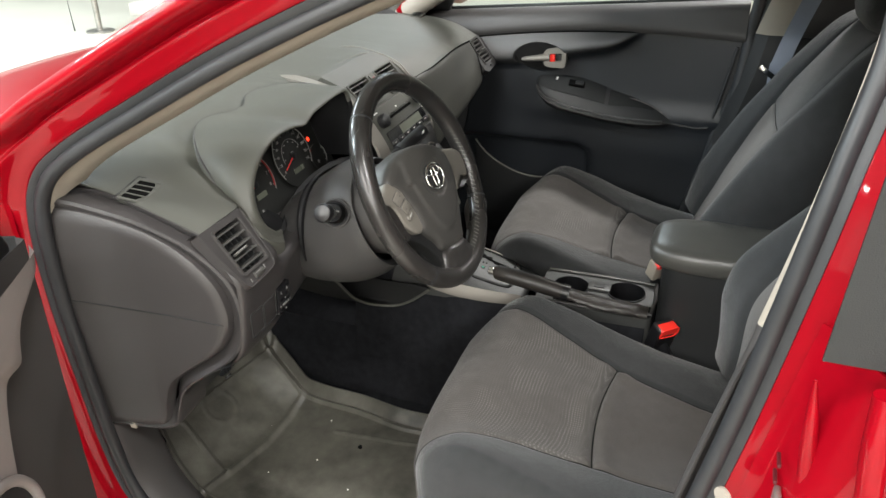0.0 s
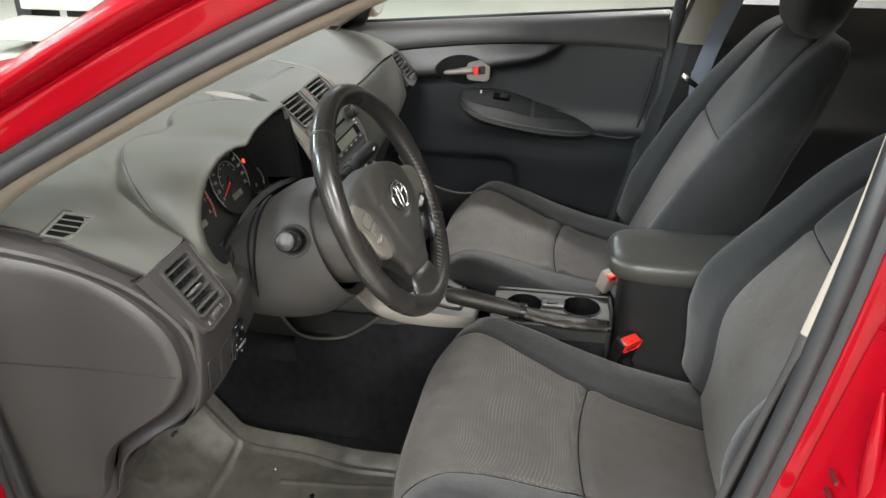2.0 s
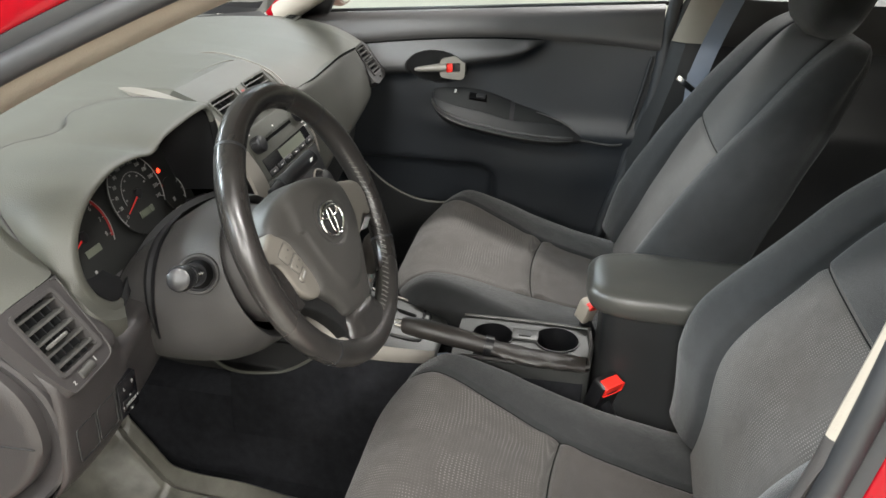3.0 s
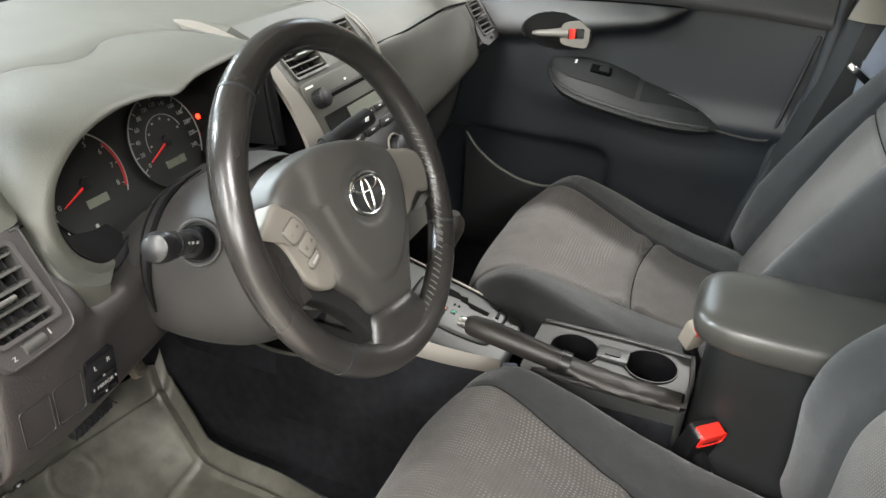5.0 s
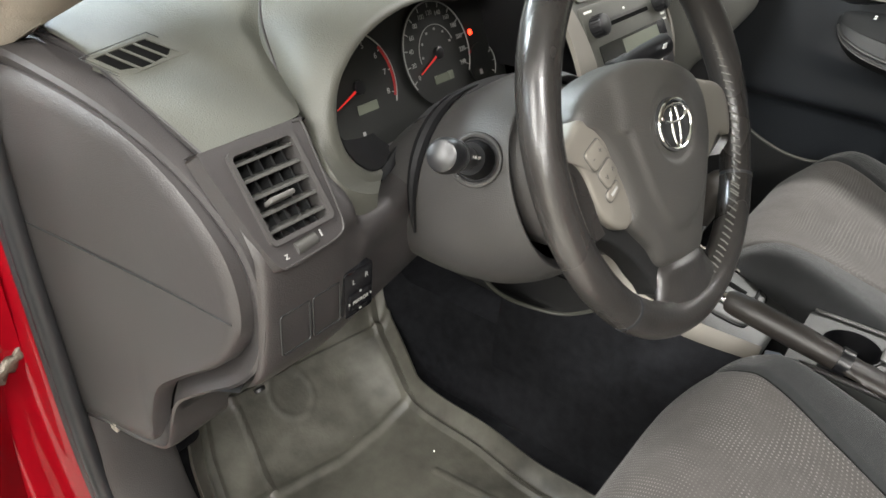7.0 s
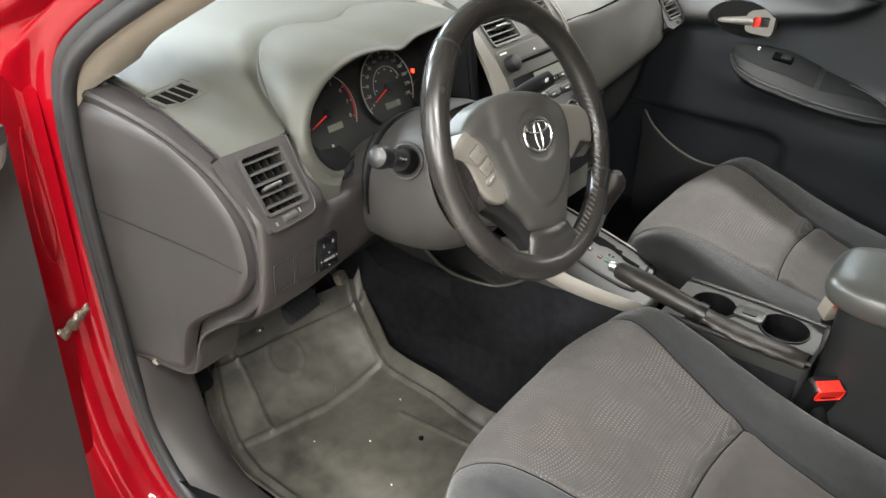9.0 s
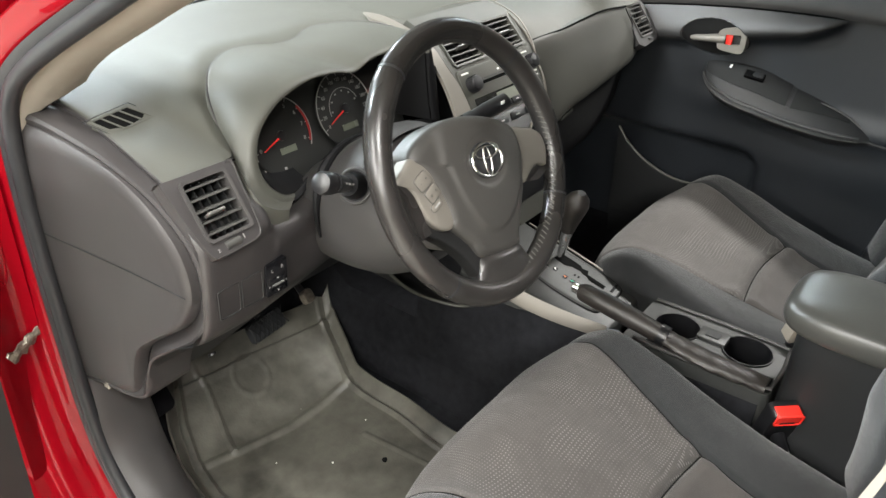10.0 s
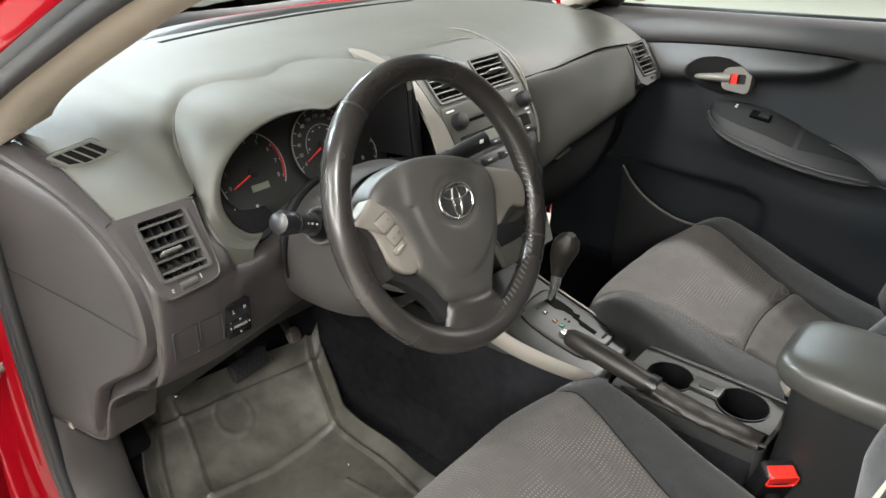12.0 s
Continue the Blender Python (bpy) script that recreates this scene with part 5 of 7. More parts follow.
# ---- console ----
console = thing("centre_console", "charcoal console with cup holders between the seats", "console")
bed = frame_of((0.027, 0.02, 0.568), (1, 0, 0), (0, 1, 0.26))
part("shift_bed", slab([(-0.085, -0.1), (-0.06, -0.108), (0.055, -0.108), (0.073, -0.1), (0.076, 0.0), (0.075, 0.18), (-0.12, 0.18), (-0.112, 0.0)], bed, 0.12, 0.012, 4), CONSM, console, "charcoal shifter surround")
PLATE = spline([(-0.052, 0.066), (-0.03, 0.08), (0.02, 0.086), (0.05, 0.08), (0.056, 0.04), (0.06, -0.03), (0.055, -0.062), (0.036, -0.072), (-0.03, -0.07), (-0.048, -0.06), (-0.056, -0.02), (-0.058, 0.03)], 60, closed=True)
plate = part("shift_plate", slab(PLATE, lambda a, b, c: bed(a, b, c + 0.005), 0.01, 0.0035, 3), CONSM, console, "grey shift gate plate with gear letters")
part("plate_groove", tube([bed(a * 1.03, b * 1.02, 0.0008) for a, b in PLATE], 0.0016, 6, closed=True), BEZELM, plate)
gate = [(0.016, 0.066), (0.04, 0.066), (0.042, 0.042), (0.041, 0.018), (0.036, 0.012), (0.04, 0.0), (0.029, -0.004), (0.0285, -0.045), (0.0175, -0.045), (0.0165, -0.013), (0.0225, -0.006), (0.0225, 0.006), (0.026, 0.009), (0.0235, 0.028), (0.015, 0.04)]
part("gate_slot", slab(gate, lambda a, b, c: bed(a, b, c + 0.0058), 0.0006, 0), DEEP, plate, smooth=False)
part("end_slot", tube([bed(0.024, -0.0595, 0.0045), bed(0.051, -0.0575, 0.0045)], 0.003, 8), BEZELM, plate)
for u_, v_ in ((0.006, 0.012), (0.007, 0.004)):
    part("lock_slot", slab(rrect(0.006, 0.0035, 0.001, 3, u_, v_), lambda a, b, c: bed(a, b, c + 0.0058), 0.0006, 0), DEEP, plate)
for t_, u_, v_, m_ in (("P", -0.011, 0.046, WHITE), ("R", -0.0145, 0.0215, mat("orange_ink", (0.45, 0.13, 0.03), 0.5)), ("N", -0.014, 0.006, mat("green_ink", (0.02, 0.33, 0.2), 0.5)), ("D", -0.019, -0.0115, WHITE)):
    part("gear_window", slab(rrect(0.0105, 0.0085, 0.001, 3, u_, v_), lambda a, b, c: bed(a, b, c + 0.0056), 0.0006, 0), BEZELM, plate)
    words(t_, bed, u_, v_, 0.0085, m_, plate, 0.006, -28, name="gear_letter")
part("release_slot", slab(rrect(0.004, 0.003, 0.001, 3, -0.0142, 0.0617), lambda a, b, c: bed(a, b, c + 0.0056), 0.0006, 0), BEZELM, plate)
lever = part("shift_lever", tube([bed(0.029, 0.058, -0.01), bed(0.022, 0.062, 0.05), bed(0.019, 0.064, 0.078)], [0.007, 0.0095, 0.0125], 16), CHROME, console, "chrome shift lever shaft")
part("shift_knob", tube([bed(0.0195 - 0.0009 * i, 0.064 + 0.01 * k, 0.072 + 0.0128 * i) for i, k in enumerate((0, 0.15, 0.3, 0.4, 0.4, 0.3, 0.15, 0.1))], [0.0125, 0.015, 0.0185, 0.0215, 0.0235, 0.024, 0.02, 0.008], 20, up=(0, 1, 0)), GAITER, lever, "black leather shift knob")
for k in range(12):
    p = bed(0.026 - 0.012, 0.068 + 0.004 - 0.016, 0.078 + 0.005 * k)
    part("knob_stitch", box(p.x - 0.005, p.y - 0.002, p.z, 0.004, 0.0012, 0.0014, 0), RUBBER, lever)
part("console_edge", tube([bed(0.072, 0.16, 0.002), bed(0.073, 0.0, 0.002), bed(0.07, -0.095, 0.001)], 0.002, 6), SILVER, console, "thin bright edge")
# tray with two cup wells
cupf = frame_of((0.0, 0.0, 0.553), (1, 0, 0), (0, 1, 0))
CUPS = ((0.03, -0.178, 0.038), (0.038, -0.298, 0.04))
bm = bmesh.new()
ring_o = rrect(0.15, 0.25, 0.014, 8, 0.018, -0.236)
top = [bm.verts.new(cupf(u, v)) for u, v in ring_o]
edges = [bm.edges.new((top[i], top[(i + 1) % len(top)])) for i in range(len(top))]
for cx_, cy_, r_ in CUPS:
    vs_ = [bm.verts.new(cupf(cx_ + r_ * math.cos(2 * math.pi * k / 32), cy_ + r_ * math.sin(2 * math.pi * k / 32))) for k in range(32)]
    edges += [bm.edges.new((vs_[i], vs_[(i + 1) % 32])) for i in range(32)]
bmesh.ops.triangle_fill(bm, use_beauty=True, edges=edges)
side_ = [bm.verts.new(cupf(u * 1.02 - 0.0004, v, -0.16)) for u, v in ring_o]
for i in range(len(top)):
    bm.faces.new((top[i], top[(i + 1) % len(top)], side_[(i + 1) % len(top)], side_[i]))
part("cup_tray", bm, CONSM, console, "charcoal cup holder tray")
for cx_, cy_, r_ in CUPS:
    prof = ((1.06, 0.0005), (1.05, 0.003), (1.0, 0.003), (0.98, -0.003), (0.95, -0.07), (0.0, -0.07))
    part("cup_well", sheet([[cupf(cx_ + r_ * k * math.cos(2 * math.pi * j / 36), cy_ + r_ * k * math.sin(2 * math.pi * j / 36), d) for j in range(36)] for k, d in prof[:-1]] + [[cupf(cx_ + 0.001 * math.cos(2 * math.pi * j / 36), cy_ + 0.001 * math.sin(2 * math.pi * j / 36), -0.07) for j in range(36)]], wrap=True), BLACK, console, "round black cup well")
part("cup_divider", slab(rrect(0.036, 0.05, 0.004, 3, 0.04, -0.238), lambda a, b, c: cupf(a, b, c + 0.006), 0.01, 0.002), CONSM, console)
bar(cupf, 0.04, -0.238, 0.018, 0.024, TRIM, console, "divider_clip", 0.006, 0.002, r=0.003)
part("tray_rail", tube([cupf(0.088, -0.115, 0.003), cupf(0.09, -0.24, 0.004), cupf(0.088, -0.355, 0.003)], 0.0028, 8), SLATM, console)
part("tray_rail", tube([cupf(-0.05, -0.13, 0.002), cupf(-0.052, -0.3, 0.003), cupf(-0.04, -0.358, 0.003), cupf(0.02, -0.362, 0.004), cupf(0.088, -0.357, 0.004)], 0.004, 8), FASCIA, console)
# side skirt down to the tunnel
for x0, x1 in ((-0.083, -0.108), (0.105, 0.12)):
    part("side_panel", sheet([[(x0 + (0.03 if y < -0.05 and x0 < 0 else 0), y, z), (x1 + (0.015 if y < -0.05 and x0 < 0 else 0), y, 0.40), (x1, y, 0.24)] for y, z in ((0.3, 0.62), (0.18, 0.60), (0.08, 0.57), (0.0, 0.555), (-0.08, 0.54), (-0.35, 0.545))], thick=0.006), CARPET, console, "black carpeted console side")
# storage box and padded lid
part("armrest_box", sheet([[(0.022 + 0.083 * math.copysign(abs(math.cos(a)) ** 0.35, math.cos(a)) * k, -0.53 + 0.165 * math.copysign(abs(math.sin(a)) ** 0.35, math.sin(a)) * k2 + dy, z) for a in np.linspace(0, 2 * math.pi, 48, endpoint=False)] for k, k2, dy, z in ((1.1, 1.0, 0, 0.3), (1.05, 1.0, 0, 0.5), (1.0, 0.98, 0, 0.58), (1.0, 0.99, 0.0, 0.6765))], wrap=True, caps=True), TRIM, console, "charcoal storage box")
lid = []
for k, z in ((0.92, 0.678), (0.955, 0.6785), (0.98, 0.6815), (0.998, 0.688), (1.01, 0.6965), (1.008, 0.704), (0.99, 0.7105), (0.96, 0.716), (0.91, 0.72), (0.8, 0.7235), (0.5, 0.7265), (0.02, 0.7275)):
    lid.append([(0.02 + 0.092 * math.copysign(abs(math.cos(a)) ** 0.45, math.cos(a)) * k, -0.515 + 0.175 * math.copysign(abs(math.sin(a)) ** 0.45, math.sin(a)) * k, z) for a in np.linspace(0, 2 * math.pi, 56, endpoint=False)])
part("armrest_lid", sheet(lid, wrap=True, caps=True), LIDM, console, "grey padded armrest lid")
# parking brake
hb_ = part("brake_lever", tube([(-0.05, -0.022, 0.603), (-0.05, -0.03, 0.604), (-0.049, -0.06, 0.6), (-0.047, -0.12, 0.589), (-0.045, -0.165, 0.58), (-0.044, -0.175, 0.578)], [0.0135, 0.0165, 0.018, 0.018, 0.0165, 0.015], 18), GAITER, console, "black parking brake handle")
part("brake_button", tube([(-0.05, -0.03, 0.604), (-0.05, -0.008, 0.606)], [0.009, 0.0085], 14), CHROME, hb_, "chrome release button")
part("brake_collar", tube([(-0.044, -0.17, 0.579), (-0.043, -0.185, 0.576)], 0.0185, 16), BLACK, hb_)
gait = []
for k, p in enumerate(spline([(-0.043, -0.182, 0.576), (-0.044, -0.215, 0.57), (-0.044, -0.26, 0.565), (-0.04, -0.31, 0.561), (-0.034, -0.352, 0.555)], 30)):
    r_ = 0.0165 + 0.003 * math.sin(k / 29 * math.pi) + 0.0008 * math.sin(k * 1.3)
    gait.append([Vector(p) + Vector((1.15 * math.cos(a), 0, 0.55 * math.sin(a))) * r_ * (1 + 0.1 * noise.noise(Vector((k * 0.35, 2 * math.cos(a), 2 * math.sin(a))))) for a in np.linspace(0, 2 * math.pi, 20, endpoint=False)])
part("brake_gaiter", sheet(gait, wrap=True, caps=True), GAITER, hb_, "creased black gaiter")
part("brake_slot", slab(rrect(0.045, 0.21, 0.01, 3, -0.03, -0.255), lambda a, b, c: cupf(a, b, c + 0.0015), 0.002, 0), DEEP, console)
bar(cupf, -0.08, -0.105, 0.04, 0.022, BELT, console, "console_clip", 0.004, 0.006, 20, r=0.004)

# ---- belts and buckles ----
for x, y, z, lab, s_ in ((-0.083, -0.397, 0.56, "belt buckle with a red release button", 1), (0.112, -0.358, 0.6, "belt buckle with a red release button", 0)):
    bk = thing("belt_buckle", lab, "belt buckle", "front belt buckles")
    f = frame_of((x, y, z), (0.68, -0.73, 0), (-0.2, -0.2, 0.95))
    part("casing", slab(rrect(0.05 if s_ else 0.03, 0.075 if s_ else 0.05, 0.008, 4, 0, -0.035 if s_ else -0.024), lambda a, b, c: f(a, b, c + 0.008), 0.026, 0.004), BLACK if s_ else BEIGE, bk)
    part("release_button", slab(rrect(0.042 if s_ else 0.026, 0.022 if s_ else 0.009, 0.004, 4, 0, -0.008 if s_ else -0.003), lambda a, b, c: f(a, b, c + 0.0095), 0.019 if s_ else 0.012, 0.003), RED_KEY, bk, "red release button")
    part("button_rim", tube([f(a, b, 0.0098) for a, b in rrect(0.042 if s_ else 0.026, 0.022 if s_ else 0.009, 0.004, 4, 0, -0.008 if s_ else -0.003)], 0.0016, 6, closed=True, up=f(0, 0, 1) - f(0, 0, 0)), RED_KEY, bk)
    part("button_groove", slab(rrect(0.024 if s_ else 0.014, 0.0025 if s_ else 0.001, 0.0005, 3, 0, -0.015 if s_ else -0.004), lambda a, b, c: f(a, b, c + 0.0106), 0.001, 0), BLACK, bk)
    part("stalk", tube([f(0, -0.05, 0), (x, y - 0.05, z - 0.16)], 0.012, 10), BLACK, bk)

# ---- seats ----
CUSH = [(-0.02, -0.25), (-0.002, -0.18), (0.012, -0.12), (0.014, -0.075), (0.0, -0.035), (-0.04, -0.006), (-0.09, 0.0), (-0.19, -0.028), (-0.29, -0.06), (-0.40, -0.085), (-0.54, -0.106)]
cp = spline([(0, y, z) for y, z in CUSH], 121)


def insert_edge(y):
    """Half width of the dotted insert: wide at the front, narrowing towards the back."""
    return float(np.interp(y, (-0.5, -0.29, -0.17, -0.06, 0.0), (0.112, 0.138, 0.168, 0.2, 0.212)))


def cushion_at(u, v, seam=0, press=1.0):
    """u across (-1..1), v along from the front's foot to the back; seam 1 spans the insert alone, 2 and 3 the bolsters."""
    k = min(v, 1) * 120
    i = min(int(k), 119)
    _, y, z = cp[i] + (cp[i + 1] - cp[i]) * (k - i)
    e = insert_edge(y)
    x = 0.285 * u if not seam else (e * u if seam == 1 else (e + (0.285 - e) * u) * (1 if seam == 2 else -1))
    a = abs(x)
    back = min(1, max(0, (v - 0.3) / 0.3))
    fore = min(1, max(0, (v - 0.22) / 0.2))
    rise = (0.008 * fore + 0.014 * back) * math.exp(-((a - (e + 0.28) / 2) / (0.04 + 0.3 * (0.285 - e) * back)) ** 2)
    fall = -0.17 * max(0, (a - 0.232) / 0.053) ** 2.6
    y += -0.06 * max(0, (a - 0.08) / 0.2) ** 2.6 * (1 - min(1, max(0, v - 0.35) / 0.5))
    d = (y + 0.275) + 0.018 * (a / 0.16) ** 2
    inside = 1 / (1 + math.exp((a - e + 0.002) / 0.003))
    groove = -0.007 * math.exp(-(d / 0.0045) ** 2) * inside - 0.0055 * math.exp(-((a - e) / 0.0045) ** 2) * min(1, max(0, (v - 0.3) / 0.08)) + 0.006 * math.exp(-((abs(d) - 0.02) / 0.014) ** 2) * inside
    puff = 0.008 * math.cos(min(1, a / e) * math.pi / 2)
    soft = 0.003 * noise.noise(Vector((x * 9, y * 9, 1.7))) + 0.0012 * noise.noise(Vector((x * 26, y * 26, 4.1)))
    return Vector((x, y, z + rise + fall + groove * press + puff + soft))


def cross_v(u):
    """Where the cross seam runs, as a place along the cushion."""
    lo, hi = 0.5, 0.95
    for _ in range(24):
        mid = (lo + hi) / 2
        q = cushion_at(u, mid, 1)
        if (q.y + 0.275) + 0.018 * (abs(q.x) / 0.16) ** 2 > 0:
            lo = mid
        else:
            hi = mid
    return lo


def back_ring(v):
    wid = 0.256 - 0.012 * max(0, (v - 0.35) / 0.65) - 0.035 * max(0, (v - 0.68) / 0.32) ** 2
    bol = 0.062 * (1 - 0.85 * min(1, v / 0.95)) * min(1, 0.55 + v * 2.5)
    ins = wid * (0.6 - 0.12 * max(0, v - 0.6))
    th = 0.13 - 0.075 * v + 0.02 * math.sin(math.pi * min(1, v * 1.1))
    return [(-wid + 0.04, -th - 0.01), (-wid + 0.006, -th + 0.012), (-wid - 0.006, -0.035), (-wid + 0.012, bol * 0.72), (-wid + 0.045, bol), (-ins - 0.012, bol * 0.42), (-ins, -0.004), (-ins * 0.85, 0.005), (0, 0.011), (ins * 0.85, 0.005),
            (ins, -0.004), (ins + 0.012, bol * 0.42), (wid - 0.045, bol), (wid - 0.012, bol * 0.72), (wid + 0.006, -0.035), (wid - 0.006, -th + 0.012), (wid - 0.04, -th - 0.01), (0, -th - 0.015)]


def seat(name, label, x0, y0, z0, lean, belly, back):
    s = thing(name, label, "seat", "front seats")
    off = Vector((x0, y0, z0))
    us = np.linspace(-1, 1, 71)
    cv = [cross_v(u) for u in us]
    ease = [0.5 - 0.5 * math.cos(math.pi * j / 70) for j in range(71)]
    part("seat_insert", sheet([[cushion_at(u, 0.3 + (c - 0.3) * f, 1) + off for u, c in zip(us, cv)] for f in ease]), INSERT, s, "dotted grey cloth insert")
    part("rear_panel", sheet([[cushion_at(u, c + (1 - c) * f, 1) + off for u, c in zip(us, cv)] for f in ease]), PANEL, s, "smooth grey cloth panel behind the cross seam")
    for side in (3, 2):
        part("bolster", sheet([[cushion_at(u, 0.3 + 0.7 * j / 120, side) + off for u in np.linspace(0, 1, 31) ** 1.4] for j in range(121)]), CLOTH, s)
        part("seam", tube([cushion_at(0, 0.31 + 0.69 * j / 90, side) + off + Vector((0, 0, 0.0004)) for j in range(91)], 0.0013, 6), SEAMM, s)
    part("cross_seam", tube([cushion_at(u, c, 1) + off + Vector((0, 0, 0.0004)) for u, c in zip(us, cv)], 0.0013, 6), SEAMM, s)
    rows = [[cushion_at(u, 0.3 * j / 36) + off for u in np.linspace(-1, 1, 81)] for j in range(37)]
    part("cushion_front", sheet(rows), CLOTH, s, "plain charcoal cloth front")
    part("front_piping", tube([cushion_at(u, 0.3) + off + Vector((0, 0.0008, 0.0004)) for u in np.linspace(-0.95, 0.95, 60)], 0.0016, 6), PANEL, s)
    part("seat_base", box(x0, y0 - 0.28, z0 - 0.2, 0.46, 0.46, 0.14, 0.02), TRIM, s)
    for sx in (-0.19, 0.19):
        part("seat_rail", box(x0 + sx, y0 - 0.25, 0.285, 0.04, 0.6, 0.06, 0.004), STEEL, s)
    ln = radians(lean)
    ax, fw = Vector((0, -math.sin(ln), math.cos(ln))), Vector((0, math.cos(ln), math.sin(ln)))
    foot = off + Vector((0, back, -0.06))
    N = 108
    rings = []
    for k in range(97):
        v = k / 96
        end = max(0.0, 1 - max(0, (v - 0.86) / 0.14) ** 2.4) ** 0.5
        ring_ = spline([(a, b, 0) for a, b in back_ring(v)], N, closed=True)
        curve_ = 0.035 * math.sin(math.pi * min(1, v * 1.05)) + belly * math.sin(math.pi * min(1, v * 1.02) ** 1.25) + 0.03 * (1 - v) ** 3 + 0.8 * belly * math.exp(-((v - 0.27) / 0.17) ** 2)
        h = 0.645 * v
        seam_v = -0.006 * math.exp(-((v - 0.56) / 0.007) ** 2)
        pts = []
        for j, (a, b, _) in enumerate(ring_):
            ins_zone = 36 <= j <= 60
            pts.append(foot + ax * h + Vector((a * (0.8 + 0.2 * end), 0, 0)) + fw * ((b + 0.05) * (0.25 + 0.75 * end) - 0.05 + curve_ + (seam_v if ins_zone else 0) + 0.002 * noise.noise(Vector((a * 12, v * 8, 2.2)))))
        rings.append(pts)
    part("back_insert", sheet([[r[j] for j in range(36, 61)] for r in rings[:56]]), INSERT, s, "dotted grey cloth back insert")
    part("back_upper", sheet([[r[j] for j in range(36, 61)] for r in rings[55:]]), CLOTH, s)
    part("backrest", sheet([[r[j % N] for j in range(60, 36 + N + 1)] for r in rings]), CLOTH, s, "charcoal cloth backrest")
    for j in (36, 60):
        part("seam", tube([r[j] + fw * 0.0004 for r in rings[2:90]], 0.0013, 6), SEAMM, s)
    part("cross_seam", tube([rings[54][j] + fw * 0.0006 for j in range(36, 61)], 0.0012, 6), SEAMM, s)
    part("backrest_top", sheet([rings[-1], [sum((Vector(p) for p in rings[-1]), Vector()) / N + (Vector(p) - sum((Vector(q) for q in rings[-1]), Vector()) / N) * 0.02 for p in rings[-1]]], wrap=True), CLOTH, s)
    hr = []
    c0 = foot + ax * 0.705 + fw * 0.01
    for k in range(17):
        f = -1 + 2 * k / 16
        w_ = (1 - abs(f) ** 3.2) ** 0.4 if abs(f) < 1 else 0.02
        hr.append([c0 + ax * (0.1 * f) + Vector(((0.135 - 0.02 * f) * max(w_, 0.05) * math.copysign(abs(math.cos(a)) ** 0.6, math.cos(a)), 0, 0)) + fw * ((0.055 + 0.012 * f) * max(w_, 0.05) * math.copysign(abs(math.sin(a)) ** 0.75, math.sin(a)) + 0.012 * f) for a in np.linspace(0, 2 * math.pi, 44, endpoint=False)])
    part("headrest", sheet(hr, wrap=True, caps=True), CLOTH, s, "charcoal cloth headrest")
    for sx in (-0.06, 0.06):
        part("headrest_post", tube([foot + ax * 0.56 - fw * 0.02 + Vector((sx, 0, 0)), foot + ax * 0.68 + Vector((sx, 0, 0))], 0.006, 8), CHROME, s)
    return s


seat("driver_seat", "charcoal cloth driver seat with dotted grey inserts", -0.352, -0.03, 0.578, 26.5, 0.045, -0.522)
seat("passenger_seat", "charcoal cloth passenger seat with dotted grey inserts", 0.352, 0.05, 0.592, 24.5, 0.0, -0.49)

# ---- rear bench ----
bench = thing("rear_seat", "black cloth rear bench seat", "seat")
part("rear_cushion", box(0.0, -1.12, 0.44, 1.2, 0.5, 0.16, 0.05, seg=4), CLOTH, bench)
part("rear_backrest", box(0.0, -1.45, 0.72, 1.2, 0.14, 0.62, 0.05, m=pose(0, 0, 0, 14, 0, 0), seg=4), CLOTH, bench)

# ---- passenger door ----
pdoor = thing("passenger_door", "closed passenger door with black trim and silver handle", "car door")


def sill_z(y):
    return 1.028 - 0.077 * y


def line_z(y):
    return 0.966 - 0.07 * y - 0.16 * y * y


ys = np.linspace(0.5, -0.47, 36)
upper = [[(0.775, y, sill_z(y) - 0.006), (0.75, y, sill_z(y) + 0.003), (0.735, y, sill_z(y)), (0.718, y, sill_z(y) - 0.012), (0.706, y, line_z(y) + 0.03), (0.704, y, line_z(y) + 0.012), (0.71, y, line_z(y))] for y in ys]
part("upper_trim", sheet([spline(r, 16) for r in upper], thick=0.008), FASCIA, pdoor, "grey upper door trim")


def wing_edge(y):
    """The lower edge of the wing that sweeps back from the dashboard."""
    return 0.9 - 0.035 * math.cos(min(1, max(0, (0.25 - y) / 0.5)) * math.pi) + 0.07 * max(0, (-0.1 - y) / 0.13) ** 2


def door_x(y, z):
    """The inner face of the door: a wing swells round the handle, a soft bulge carries the armrest."""
    x = 0.722
    edge = wing_edge(y)
    k = 1 / (1 + math.exp(-(z - edge) / 0.006))
    turn = min(1, max(0, (line_z(y) - z) / max(0.03, line_z(y) - edge)))
    x -= (0.012 + 0.03 * math.sin(turn * math.pi / 2)) * k * (1 / (1 + math.exp(-(y + 0.222) / 0.005)))
    x -= 0.012 * math.exp(-((z - 0.74) / 0.03) ** 2) * (1 / (1 + math.exp((y - 0.05) / 0.03)))
    cup = ((y - 0.068) / 0.072) ** 2 + ((z - 0.892) / 0.04) ** 2
    if cup < 1.15:
        x += 0.034 * max(0, 1 - cup / 1.15) ** 0.6
    x += 0.012 / (1 + math.exp((z - 0.60) / 0.02))
    x += 0.03 / (1 + math.exp((z - 0.63 + 0.02 * max(0, (-0.03 - y) / 0.05) ** 2) / 0.004)) / (1 + math.exp(-(y + 0.082) / 0.005))
    return x


zs = np.concatenate([np.linspace(0.985, 0.83, 64), np.linspace(0.825, 0.28, 90)])
ysf = np.concatenate([np.linspace(0.5, 0.16, 24), np.linspace(0.155, -0.02, 60), np.linspace(-0.03, -0.47, 60)])


